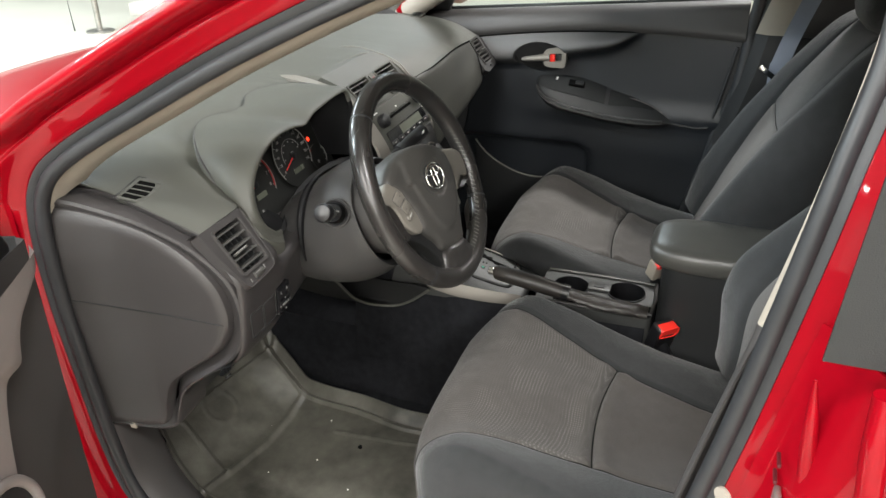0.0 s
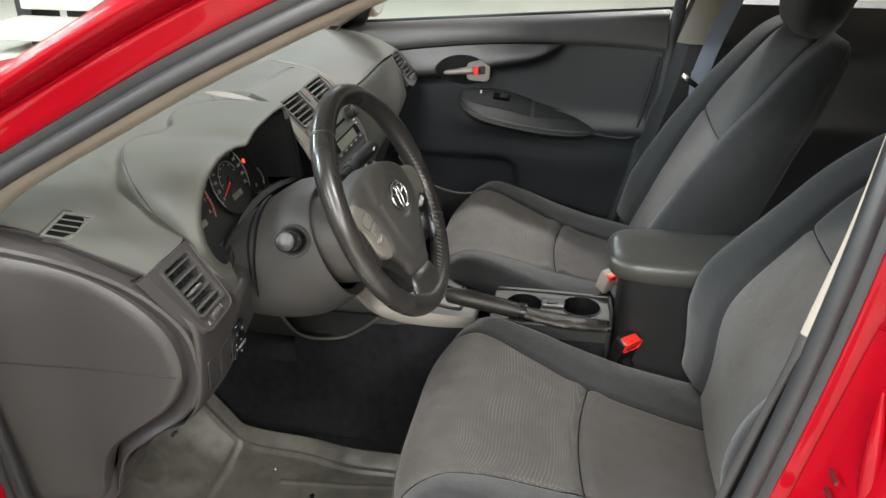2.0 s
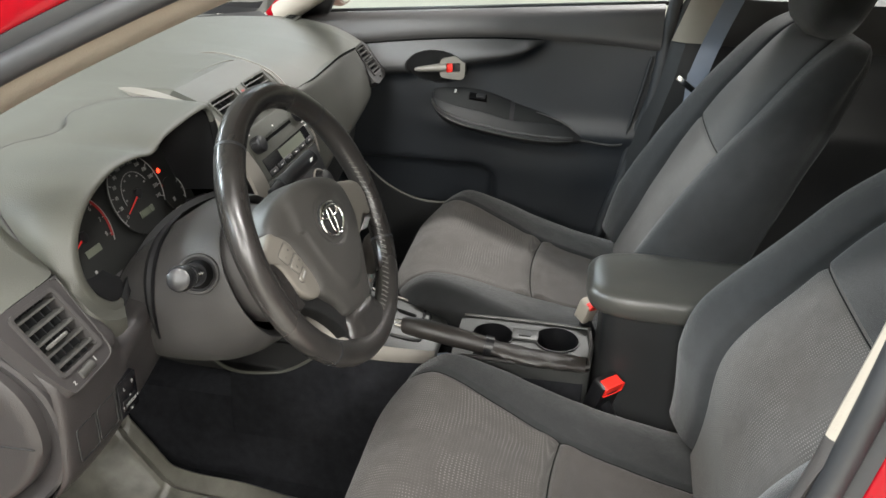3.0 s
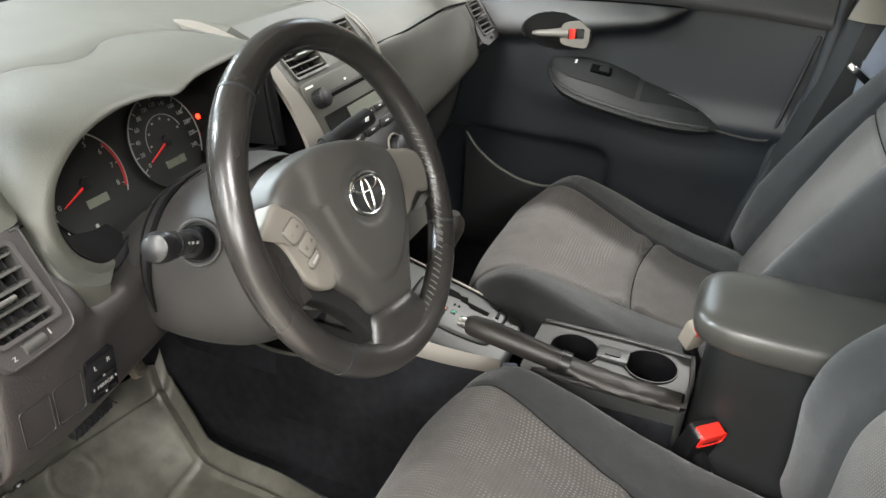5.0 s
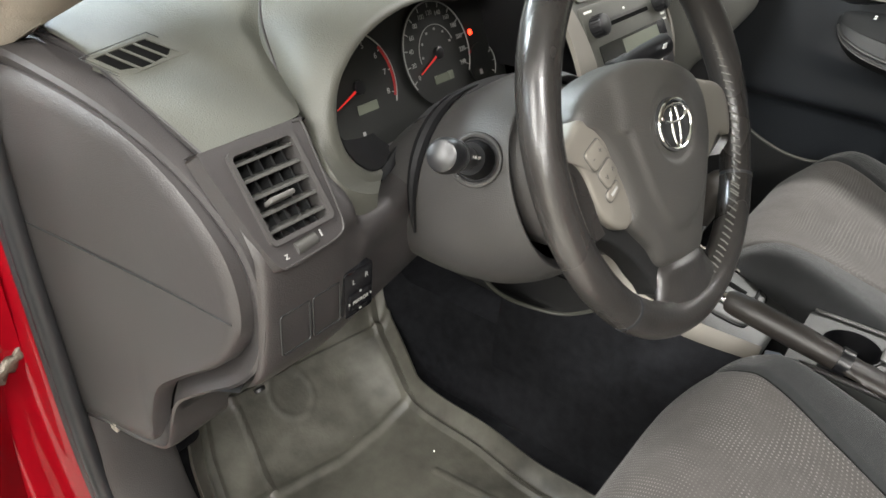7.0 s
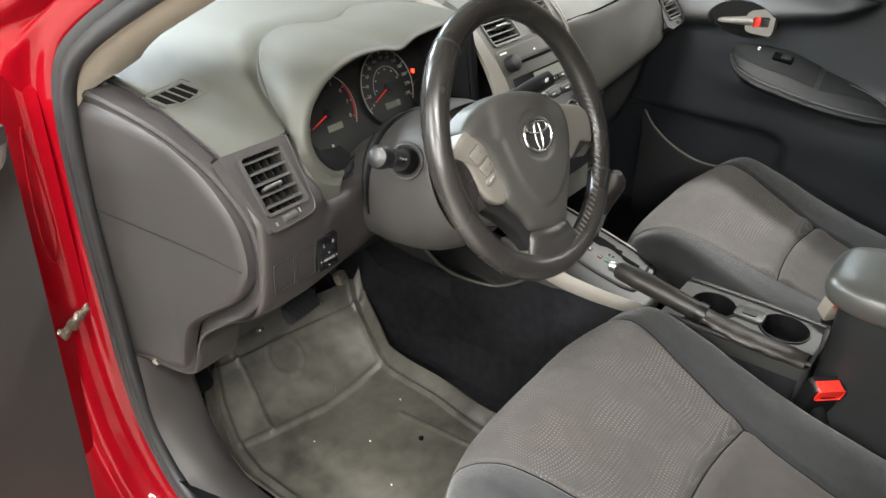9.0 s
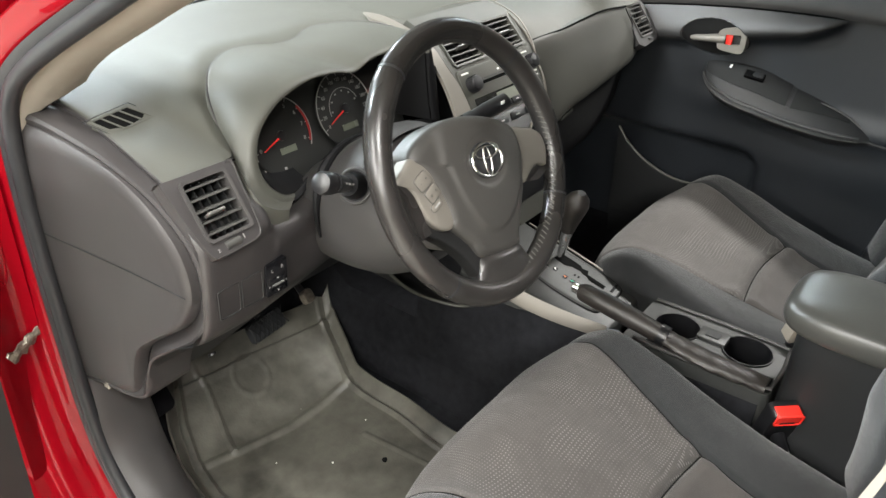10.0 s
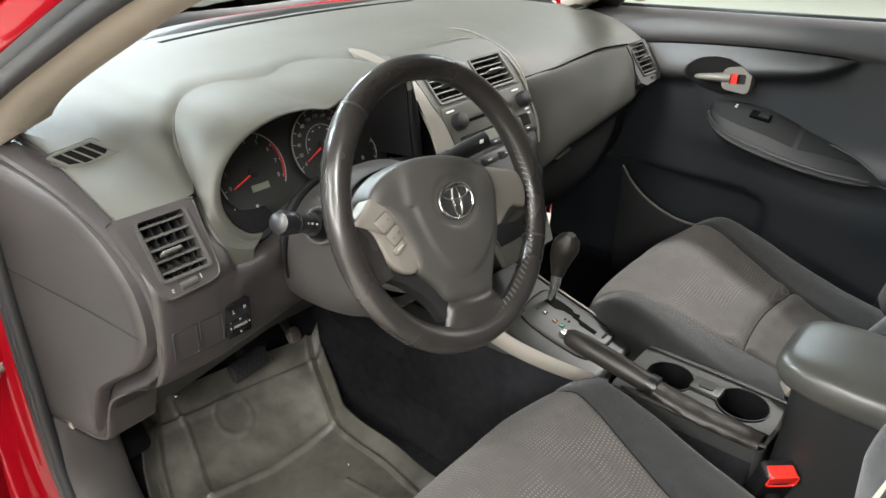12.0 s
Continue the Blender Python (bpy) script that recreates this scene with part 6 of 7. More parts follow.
def rear_cut(y, z):
    """The door's rear edge leans: it comes forward lower down."""
    lim = -0.47 + 0.09 * min(1, max(0, (0.86 - z) / 0.35))
    return max(y, lim) if y > lim else lim + (y - lim) * 0.05


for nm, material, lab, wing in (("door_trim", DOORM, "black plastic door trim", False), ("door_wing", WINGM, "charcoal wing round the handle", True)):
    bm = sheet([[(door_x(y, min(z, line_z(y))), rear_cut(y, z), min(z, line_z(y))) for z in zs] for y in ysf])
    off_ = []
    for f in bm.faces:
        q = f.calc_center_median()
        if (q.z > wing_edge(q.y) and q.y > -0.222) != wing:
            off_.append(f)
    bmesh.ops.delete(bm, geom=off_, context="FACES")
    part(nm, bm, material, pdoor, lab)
part("door_edge_seal", tube(spline([(0.722, -0.5, 1.15), (0.722, -0.49, 1.066), (0.722, -0.481, 0.99), (0.722, -0.473, 0.873), (0.722, -0.449, 0.728), (0.722, -0.395, 0.533), (0.722, -0.37, 0.4)], 40), 0.016, 10), RUBBER, pdoor, "black rubber along the rear edge of the door")
part("trim_gap", tube([(door_x(y, line_z(y)) - 0.001, y, line_z(y) + 0.001) for y in np.linspace(0.3, -0.225, 30)], 0.0022, 6), DEEP, pdoor)
cup = []
for k in range(13):
    f = k / 12 * 1.05
    cup.append([(door_x(0.068 + 0.072 * f * math.cos(a), 0.892 + 0.04 * f * math.sin(a)) - 0.0012, 0.068 + 0.072 * f * math.cos(a), 0.892 + 0.04 * f * math.sin(a)) for a in np.linspace(0, 2 * math.pi, 40, endpoint=False)])
part("handle_cup", sheet(cup[1:], wrap=True, caps=True), SHELF, pdoor, "matt black handle recess")
hd = part("handle_plate", holed([(u, v) for u, v in spline([(-0.004, -0.03), (0.024, -0.03), (0.05, -0.024), (0.056, -0.01), (0.056, 0.01), (0.05, 0.02), (0.024, 0.026), (-0.004, 0.027), (-0.008, 0.0)], 40, closed=True)], [rrect(0.036, 0.023, 0.004, 4, 0.022, -0.002)], lambda p, q, w: Vector((0.688 - w, 0.002 + p, 0.9 + q - 0.1 * p)), 0.03, 0.012), SILVER, pdoor, "silver inner door handle")
part("handle_bar", tube([(0.698, 0.045, 0.894), (0.692, 0.062, 0.893), (0.691, 0.09, 0.889), (0.694, 0.112, 0.8855), (0.697, 0.122, 0.884)], [0.014, 0.0125, 0.01, 0.0085, 0.005], 14, flat=0.8), SILVER, hd)
part("lock_recess", box(0.704, 0.024, 0.8955, 0.01, 0.036, 0.032, 0.001), BLACK, hd)
part("lock_tab", box(0.696, 0.0335, 0.8955, 0.008, 0.015, 0.026, 0.002), RED_KEY, hd, "red lock tab")
# armrest with window switch
ARM = [(0.083, 0.822, 0.814, 0.003), (0.072, 0.831, 0.797, 0.022), (0.045, 0.836, 0.782, 0.038), (0.0, 0.838, 0.768, 0.048), (-0.057, 0.833, 0.758, 0.052), (-0.128, 0.812, 0.747, 0.052), (-0.2, 0.792, 0.74, 0.048), (-0.26, 0.77, 0.737, 0.036), (-0.305, 0.745, 0.733, 0.018)]
arm_line = spline(ARM, 56)


def arm_pt(i, t, lift=0.0):
    """A place on the armrest's sloping top: t from the door (0) to its edge (1)."""
    y, zt, ze, d = arm_line[i]
    return (0.722 - d * t - lift * 0.5, y, zt + (ze - zt) * t ** 1.7 + lift)


rows = []
for i, (y, zt, ze, d) in enumerate(arm_line):
    h = min(1, d / 0.04)
    rows.append(spline([(0.73, y, zt + 0.001), arm_pt(i, 0.15), arm_pt(i, 0.4), arm_pt(i, 0.65), arm_pt(i, 0.85), arm_pt(i, 1.0), (0.722 - d - 0.004 * h, y, ze - 0.007 * h), (0.722 - d * 0.92, y, ze - 0.015 * h), (0.722 - d * 0.5, y, ze - 0.028 * h), (0.73, y, ze - 0.036 * h)], 34))
arm = part("armrest", sheet(rows), TRIM, pdoor, "dark grey door armrest")
# two lighter rods draw the highlights on the armrest's edge and lower lip
part("armrest_edge_highlight", tube([Vector(arm_pt(i, 0.98)) + Vector((-0.001, 0, 0)) for i in range(3, 53)], 0.004, 8), WINGM, arm)
part("armrest_lip_highlight", tube([(0.722 - d - 0.0045 * min(1, d / 0.04), y, ze - 0.0085 * min(1, d / 0.04)) for y, zt, ze, d in arm_line[3:53]], 0.0011, 6), SLATM, arm)
part("switch_bezel", sheet([[arm_pt(i, t, 0.0022) for t in np.linspace(0.0, 0.74, 10)] for i in range(5, 35)], thick=0.002), SHELF, arm, "black switch panel")
part("pull_recess", sheet([[arm_pt(i, t, 0.0014) for t in np.linspace(0.1, 0.74 - 0.3 * (i - 35) / 13, 8)] for i in range(35, 49)], thick=0.001), SHELF, arm, "dark pull pocket")
part("switch_well", box(0.7, -0.04, 0.8235, 0.02, 0.045, 0.008, 0.002, m=pose(0, 0, 0, 8, -30, 0)), DEEP, arm)
part("window_switch", box(0.7, -0.048, 0.825, 0.014, 0.024, 0.01, 0.003, m=pose(0, 0, 0, 4, -30, 0)), TRIM, arm, "black window switch")
for q in (0.0, 0.012):
    part("switch_mark", box(0.706 - 0.5 * q, 0.018, 0.836 - 0.25 * q, 0.004, 0.005, 0.001, 0, m=pose(0, 0, 0, 0, -25, 0)), WHITE, arm)
part("pull_edge", tube(spline([(0.712, -0.16, 0.79), (0.712, -0.2, 0.79), (0.71, -0.25, 0.775), (0.706, -0.285, 0.757)], 16), 0.0022, 8), FASCIA, arm)
part("trim_crease", tube(spline([(0.706, -0.29, 0.732), (0.714, -0.35, 0.722), (0.714, -0.395, 0.722), (0.716, -0.415, 0.74), (0.716, -0.44, 0.86), (0.714, -0.455, 0.95)], 30), 0.0045, 8), TRIM, pdoor)
# map pocket
PK = [(0.25, 0.64), (0.22, 0.605), (0.172, 0.571), (0.114, 0.548), (0.06, 0.541), (0.01, 0.548)]
rows = [[(0.73, y, 0.32), (0.69, y, 0.33), (0.668, y, 0.42), (0.662, y, z - 0.02), (0.66, y, z), (0.664, y, z + 0.002), (0.668, y, z - 0.006), (0.672, y, 0.4)] for y, z in spline(PK, 30)]
part("map_pocket", sheet(rows), TRIM, pdoor, "black map pocket")
# pocket's lip, in pale grey to give it a painted glint
part("pocket_lip_glint", tube([(0.661, y, z) for y, z in spline(PK, 30)], 0.0035, 8), PAD, pdoor)
part("door_shell", sheet([[(0.79, y, sill_z(y) - 0.004), (0.83, y, 0.95), (0.865, y, 0.8), (0.87, y, 0.55), (0.85, y, 0.3)] for y in np.linspace(0.53, -0.466, 14)], thick=0.006), RED, pdoor, "red outer door skin")
part("outer_sweep", box(0.782, 0.0, 1.028, 0.012, 0.98, 0.012, 0.003, m=pose(0, 0, 0, -4.4, 0, 0)), RUBBER, pdoor)
g = part("window_glass", sheet([[(0.765 - 0.0015 * k - 0.01 * (k / 8) ** 2 * 8, y + 0.0 * k, sill_z(y) - 0.01 + (min(1.35, 1.02 + (0.5 - y) * 0.62) - 1.0) * k / 8) for k in range(9)] for y in np.linspace(0.48, -0.5, 14)]), GLASS, pdoor, "clear side window glass")
g.visible_shadow = False
part("mirror_sail", slab([(0.36, 1.0), (0.52, 0.99), (0.30, 1.13)], lambda a, b, c: Vector((0.735 - c, a, b)), 0.02, 0.004), BLACK, pdoor, "black mirror corner cover")
mir = thing("door_mirror", "passenger side mirror in a red housing", "mirror")
part("housing", sheet([[(0.9 + 0.1 * k * math.cos(a), y, 1.07 + 0.075 * k * math.sin(a)) for a in np.linspace(0, 2 * math.pi, 28, endpoint=False)] for k, y in ((0.92, 0.36), (1.0, 0.372), (0.97, 0.42), (0.8, 0.47), (0.4, 0.5))], wrap=True, caps=True), BEIGE, mir)
part("mirror_glass", sheet([[(0.9 + 0.1 * k * math.cos(a), 0.3585, 1.07 + 0.075 * k * math.sin(a)) for a in np.linspace(0, 2 * math.pi, 28, endpoint=False)] for k in (0.84, 0.01)], wrap=True), CHROME, mir)
part("foot", box(0.8, 0.41, 1.03, 0.1, 0.05, 0.03, 0.01), RED, mir)

# right centre pillar with belt, rear door behind it
rp = thing("right_pillar", "centre pillar with beige upper and dark lower cover", "pillar")
part("upper_cover", sheet([[(0.70 - 0.35 * max(0, z - 1.05), y0 - 0.28 * (z - 1.0), z), (0.685 - 0.35 * max(0, z - 1.05), y0 - 0.03 - 0.28 * (z - 1.0), z), (0.69 - 0.35 * max(0, z - 1.05), y0 - 0.075 - 0.28 * (z - 1.0), z), (0.73 - 0.35 * max(0, z - 1.05), y0 - 0.09 - 0.28 * (z - 1.0), z)] for z, y0 in ((0.992, -0.495), (1.1, -0.495), (1.25, -0.495), (1.4, -0.495))], thick=0.004), BEIGE, rp, "beige upper pillar cover")
part("lower_cover", sheet([[(0.74, y0 + 0.015, z), (0.712, y0, z), (0.69, y0 - 0.03, z), (0.695, y0 - 0.09, z), (0.74, y0 - 0.12, z)] for z, y0 in ((0.3, -0.40), (0.5, -0.41), (0.72, -0.435), (0.9, -0.48), (0.992, -0.495))], thick=0.004), TRIM, rp, "black lower pillar cover")
part("door_rubber", tube([(0.722, -0.39, 0.45), (0.722, -0.425, 0.7), (0.722, -0.478, 0.9), (0.72, -0.51, 1.05), (0.66, -0.57, 1.3)], 0.009, 10), RUBBER, rp)
part("red_edge", tube([(0.735, -0.5, 1.02), (0.7, -0.54, 1.15), (0.665, -0.58, 1.3)], 0.005, 8), RED, rp)
belt = thing("seat_belt", "grey seat belt hanging on the pillar with its tongue", "seat belt")
bl = spline([(0.62, -0.66, 1.28), (0.652, -0.615, 1.12), (0.672, -0.58, 1.0), (0.678, -0.562, 0.925), (0.68, -0.56, 0.9), (0.682, -0.56, 0.6), (0.69, -0.52, 0.4)], 30)
part("webbing", sheet([[p + np.array((0.004, 0.022, -0.004)), p + np.array((-0.0, 0.0, 0.0)), p - np.array((0.004, 0.022, -0.004))] for p in bl], thick=0.0015), BELT, belt, "grey webbing")
part("tongue", box(0.672, -0.535, 0.9, 0.005, 0.05, 0.014, 0.002, m=pose(0, 0, 0, 35, 0, 0)), CHROME, belt, "chrome tongue")
rdoor = thing("rear_door", "closed rear passenger door with dark trim", "car door")
part("upper_trim", sheet([[(0.775, y, 1.098), (0.74, y, 1.104), (0.715, y, 1.09), (0.704, y, 1.03), (0.71, y, 0.985)] for y in np.linspace(-0.6, -1.5, 8)], thick=0.006), FASCIA, rdoor)
part("door_trim", sheet([[(0.715, y, 0.985), (0.722, y, 0.9), (0.7, y, 0.8), (0.695, y, 0.77), (0.72, y, 0.72), (0.72, y, 0.3)] for y in np.linspace(-0.58, -1.5, 8)], thick=0.006), TRIM, rdoor)
part("door_shell", sheet([[(0.79, y, 1.05), (0.83, y, 0.95), (0.865, y, 0.8), (0.87, y, 0.55), (0.85, y, 0.3)] for y in np.linspace(-0.51, -1.5, 10)], thick=0.006), RED, rdoor, "red outer door skin")
g = part("window_glass", sheet([[(0.765 - 0.15 * k * k, y, 1.05 + 0.3 * k) for k in np.linspace(0, 1, 7)] for y in np.linspace(-0.58, -1.4, 8)]), GLASS, rdoor, "clear side window glass")
g.visible_shadow = False

# ---- driver's doorway: inner covers ----
sillp = [[(-0.70, y, z0), (-0.685, y, z0 + 0.012), (-0.66, y, z0 + 0.014), (-0.63, y, z0 - 0.002), (-0.61, y, z0 - 0.04), (-0.6, y, 0.25)] for y, z0 in ((0.475, 0.56), (0.455, 0.5), (0.425, 0.42), (0.35, 0.345), (0.2, 0.325), (-0.2, 0.325), (-0.4, 0.345))]
part("sill_cover", sheet(net(sillp, 40, 20), thick=0.004), FASCIA, car, "dark grey sill cover")
bp = [[(-0.70, y0 + 0.004, z), (-0.693, y0 + 0.007, z), (-0.684, y0 - 0.002, z), (-0.675, y0 - 0.03, z), (-0.672, y0 - 0.1, z)] for z, y0 in ((0.33, -0.36), (0.45, -0.405), (0.62, -0.44), (0.8, -0.475), (0.93, -0.503))] + [[(-0.7, -0.513, 0.968), (-0.692, -0.503, 0.968), (-0.684, -0.511, 0.968), (-0.672, -0.535, 0.968), (-0.667, -0.6, 0.968)]]
part("pillar_cover", sheet(net(bp, 36, 16), thick=0.004), FASCIA, car, "black lower cover of the rear pillar")
bp = [[(-0.7 + dx, y0 - 0.006, z), (-0.692 + dx, y0 + 0.004, z), (-0.684 + dx, y0 - 0.004, z), (-0.672 + dx, y0 - 0.03, z), (-0.665 + dx, y0 - 0.1, z)] for z, y0, dx in ((0.966, -0.507, 0), (1.1, -0.535, 0.015), (1.25, -0.565, 0.06), (1.38, -0.58, 0.12))]
part("pillar_cover", sheet(net(bp, 24, 16), thick=0.004), BEIGE, car, "beige upper cover of the rear pillar")
# wide red face of the rear pillar with latch striker
part("rear_pillar", sheet([[(-0.725, y0 - 0.03, z), (-0.74, y0 - 0.05, z), (-0.775, y0 - 0.06, z), (-0.8, y0 - 0.075, z), (-0.82, y0 - 0.11, z), (-0.815, y0 - 0.3, z)] for z, y0 in ((0.28, -0.4), (0.5, -0.44), (0.8, -0.49), (1.0, -0.525))], thick=0.004), RED, car, "red rear pillar")
part("quarter_panel", sheet([[(-0.8, -0.66, z), (-0.86, -0.7, z - 0.02), (-0.872, -1.4, z), (-0.872, -1.98, z), (-0.85, -2.2, z - 0.01), (-0.8, -2.47, z - 0.03)] for z in (0.3, 0.6, 0.85, 0.97)], thick=0.006), RED, car, "red rear door and quarter panel")
part("pillar_tape", sheet([[(-0.816, y - 0.06 * (z - 1.0), z) for y in (-0.545, -0.6, -0.68)] for z in (1.015, 1.1, 1.2, 1.32)], thick=0.003), TRIM, car, "matt black window frame tape")
part("pillar_pressing", tube(spline([(-0.775, -0.5525, 0.965), (-0.775, -0.56, 0.9), (-0.775, -0.566, 0.84), (-0.775, -0.568, 0.76)], 16), [0.002 + 0.007 * math.sin(math.pi * k / 15) for k in range(16)], 10), RED, car)
for z in (0.845, 0.822):
    part("pillar_slot", box(-0.757, -0.541, z, 0.022, 0.004, 0.005, 0.001), DULLRED, car)
part("rear_door_edge", tube(spline([(-0.83, -0.6, 1.0), (-0.835, -0.602, 0.94), (-0.835, -0.61, 0.85), (-0.832, -0.6, 0.7), (-0.83, -0.585, 0.5)], 24), 0.012, 12), RED, car, "rounded red front edge of the rear door")
part("pillar_plug", disc(frame_of((-0.752, -0.497, 0.775), (0.7, 0.7, 0), (0, 0, 1)), 0, 0, 0.011, 0.006, 0.002, 20), BEIGE, car, "pale plug in the rear pillar")
st = part("striker", box(-0.775, -0.545, 0.79, 0.03, 0.008, 0.05, 0.003), STEEL, car, "steel latch striker")
# front hinge pillar
hp = [[(-0.722, 0.515, z), (-0.735, 0.527, z), (-0.75, 0.53, z), (-0.765, 0.527, z), (-0.785, 0.53, z), (-0.80, 0.56, z), (-0.80, 0.64, z)] for z in (1.0, 0.9, 0.75, 0.6, 0.45, 0.3)]
part("hinge_pillar", sheet(hp, thick=0.004), RED, car, "red hinge pillar")
part("pillar_bead", tube([(-0.746 + 0.009 * math.cos(a) * (1 - 0.5 * math.sin(a)), 0.5285, 0.83 + 0.1 * math.sin(a)) for a in np.linspace(0, 2 * math.pi, 40, endpoint=False)], 0.0022, 6, closed=True, up=(0, 1, 0)), RED, car)
strap = []
for k in range(15):
    f = k / 14
    x, z, h = -0.769 + 0.063 * f, 0.614 + 0.04 * f, 0.0075 + 0.0022 * math.sin(k * 1.9) + 0.005 * max(0, f - 0.6)
    ring = []
    for a in np.linspace(0, 2 * math.pi, 14, endpoint=False):
        d = 1 + 0.5 * noise.noise(Vector((k * 0.6, math.cos(a) * 1.5, math.sin(a) * 1.5)))
        ring.append((x - 0.5 * h * d * math.cos(a), 0.521 - 0.006 * d * math.sin(a), z + h * d * math.cos(a)))
    strap.append(ring)
chk = part("check_strap", sheet(strap, wrap=True, caps=True), DULL, car, "scratched steel door check strap")
part("strap_roller", tube([(-0.712, 0.506, 0.63), (-0.707, 0.512, 0.66)], 0.006, 12), DULL, chk)

# ---- driver's door, swung open ----
ddoor = thing("driver_door", "open driver door with dark grey trim", "car door")
hx, hy = -0.832, 0.365
dx_, dy_ = -0.929, -0.37
door_pt = lambda s_, z, n_=0.0: Vector((hx + dx_ * s_ - dy_ * n_, hy + dy_ * s_ + dx_ * n_, z))
EDGE_LINE = spline([(0.0, 0.993), (0.013, 0.974), (0.05, 0.962), (0.092, 0.95), (0.122, 0.928), (0.134, 0.9), (0.151, 0.86), (0.165, 0.812), (0.18, 0.73), (0.19, 0.64), (0.2, 0.5), (0.2, 0.3)], 60)


def door_swell(s_, z):
    """How far the trim stands off the door: a rolled top, an arm rest that rises away from the hinges, a flat pocket below."""
    crease = 0.9 + 0.5 * (s_ - 0.134)
    return 0.012 + 0.028 / (1 + math.exp(-(z - crease) / 0.006)) * math.exp(-max(0, z - crease) / 0.09) + 0.008 * math.sin(min(1, max(0, s_ / 0.3)) * math.pi)


# trim and speaker ring: pale, pinkish colour stands in for light on them
part("door_trim", sheet([[door_pt(e + (1.0 - e) * k, z, door_swell(e + (1.0 - e) * k, z) * min(1, 0.15 + k * 40)) for k in (0, 0.004, 0.01, 0.02, 0.035, 0.06, 0.1, 0.15, 0.2, 0.3, 0.4, 0.7, 1.0)] for e, z in EDGE_LINE]), DOORGREY_LIT, ddoor, "grey door trim, coloured pale as if lit")
part("speaker_ring", tube([door_pt(0.255 + 0.085 * math.cos(2 * math.pi * k / 48), 0.725 + 0.085 * math.sin(2 * math.pi * k / 48), 0.022) for k in range(48)], 0.007, 10, closed=True, up=(0.3, -0.9, 0)), DOORGREY_LIT, ddoor, "raised loudspeaker ring")
part("speaker_grille", tube([door_pt(0.255, 0.725, 0.016), door_pt(0.255, 0.725, 0.021)], 0.08, 32, up=(0, 0, 1)), TRIM, ddoor, "dark loudspeaker grille")
part("door_panel", sheet([[door_pt(s_ - 0.03 * (z - 0.75), z, -0.002 - 0.015 * (s_ < 0.006)) for s_ in (0.0, 0.006, 0.03, 0.25)] for z in np.linspace(1.0, 0.3, 12)]), FASCIA, ddoor, "dark door panel at the hinges")
part("mirror_corner", slab([(0.044, 1.004), (0.042, 1.016), (0.055, 1.041), (0.068, 1.064), (0.1, 1.11), (0.2, 1.13), (0.2, 1.006), (0.1, 1.004)], lambda a, b, c: door_pt(a, b, 0.006 + c), 0.03, 0.008, 4), BEZELM, ddoor, "black mirror corner cover")
part("door_end", sheet([[door_pt(-0.03 * (z - 0.75), z, n_) for n_ in (-0.14, -0.017)] for z in (0.3, 0.6, 1.0)], thick=0.003), TRIM, ddoor, "black door end")
part("door_skin", sheet([[door_pt(s_, z, n_) for z, n_ in ((0.99, -0.08), (0.8, -0.14), (0.55, -0.15), (0.27, -0.1))] for s_ in np.linspace(0.0, 1.08, 8)], thick=0.004), RED, ddoor, "red outer door skin")

# ---- floor mat ----
mat_ob = thing("floor_mat", "dusty grey-green rubber floor mat with raised edges", "floor mat")


def mat_z(u, v):
    """u across 0..1, v along from the seat to the bulkhead 0..1."""
    y = -0.02 + (0.64 - 0.07 * u) * v
    xr = float(np.interp(y, (-0.02, 0.07, 0.213, 0.347, 0.414, 0.479, 0.576, 0.6), (-0.203, -0.197, -0.184, -0.17, -0.163, -0.134, -0.09, -0.082))) + 0.003 * math.sin(y * 31)
    xl = float(np.interp(y, (0.0, 0.37, 0.46, 0.525, 0.6), (-0.6, -0.598, -0.577, -0.55, -0.505)))
    x = xl + (xr - xl) * u
    z = 0.262 + 0.55 * max(0, v - 0.74) ** 1.35
    dl, dr_ = (x - xl), (xr - x)
    for d_ in (dl, dr_, (1 - v) * 0.62):
        z += 0.03 * max(0, 1 - d_ / 0.022) ** 1.5
        z += 0.006 * math.exp(-((d_ - 0.034) / 0.0045) ** 2)
    ridge = float(np.interp(x, (-0.5535, -0.482, -0.368, -0.277, -0.17), (0.4485, 0.428, 0.402, 0.4, 0.41)))
    z += (0.004 * math.exp(-((y - ridge) / 0.006) ** 2) + 0.005 / (1 + math.exp(-(y - ridge) / 0.004))) * (0.06 < u < 0.95)
    z += 0.004 * math.exp(-((x - float(np.interp(y, (0.43, 0.558), (-0.481, -0.4356)))) / 0.004) ** 2) * (y > ridge)
    z += 0.002 * math.exp(-((math.hypot(x + 0.35, y - 0.53) - 0.035) / 0.004) ** 2)
    z += 0.0025 * math.exp(-((x + 0.28 + 0.1 * (y - 0.2)) / 0.004) ** 2) * (y < 0.28) + 0.004 * noise.noise(Vector((x * 7, y * 7, 0.3)))
    return Vector((x, y, z))


part("mat_tray", sheet([[mat_z(i / 150, j / 190) for i in range(151)] for j in range(191)], thick=0.004), MATM, mat_ob, "dusty moulded rubber tray")
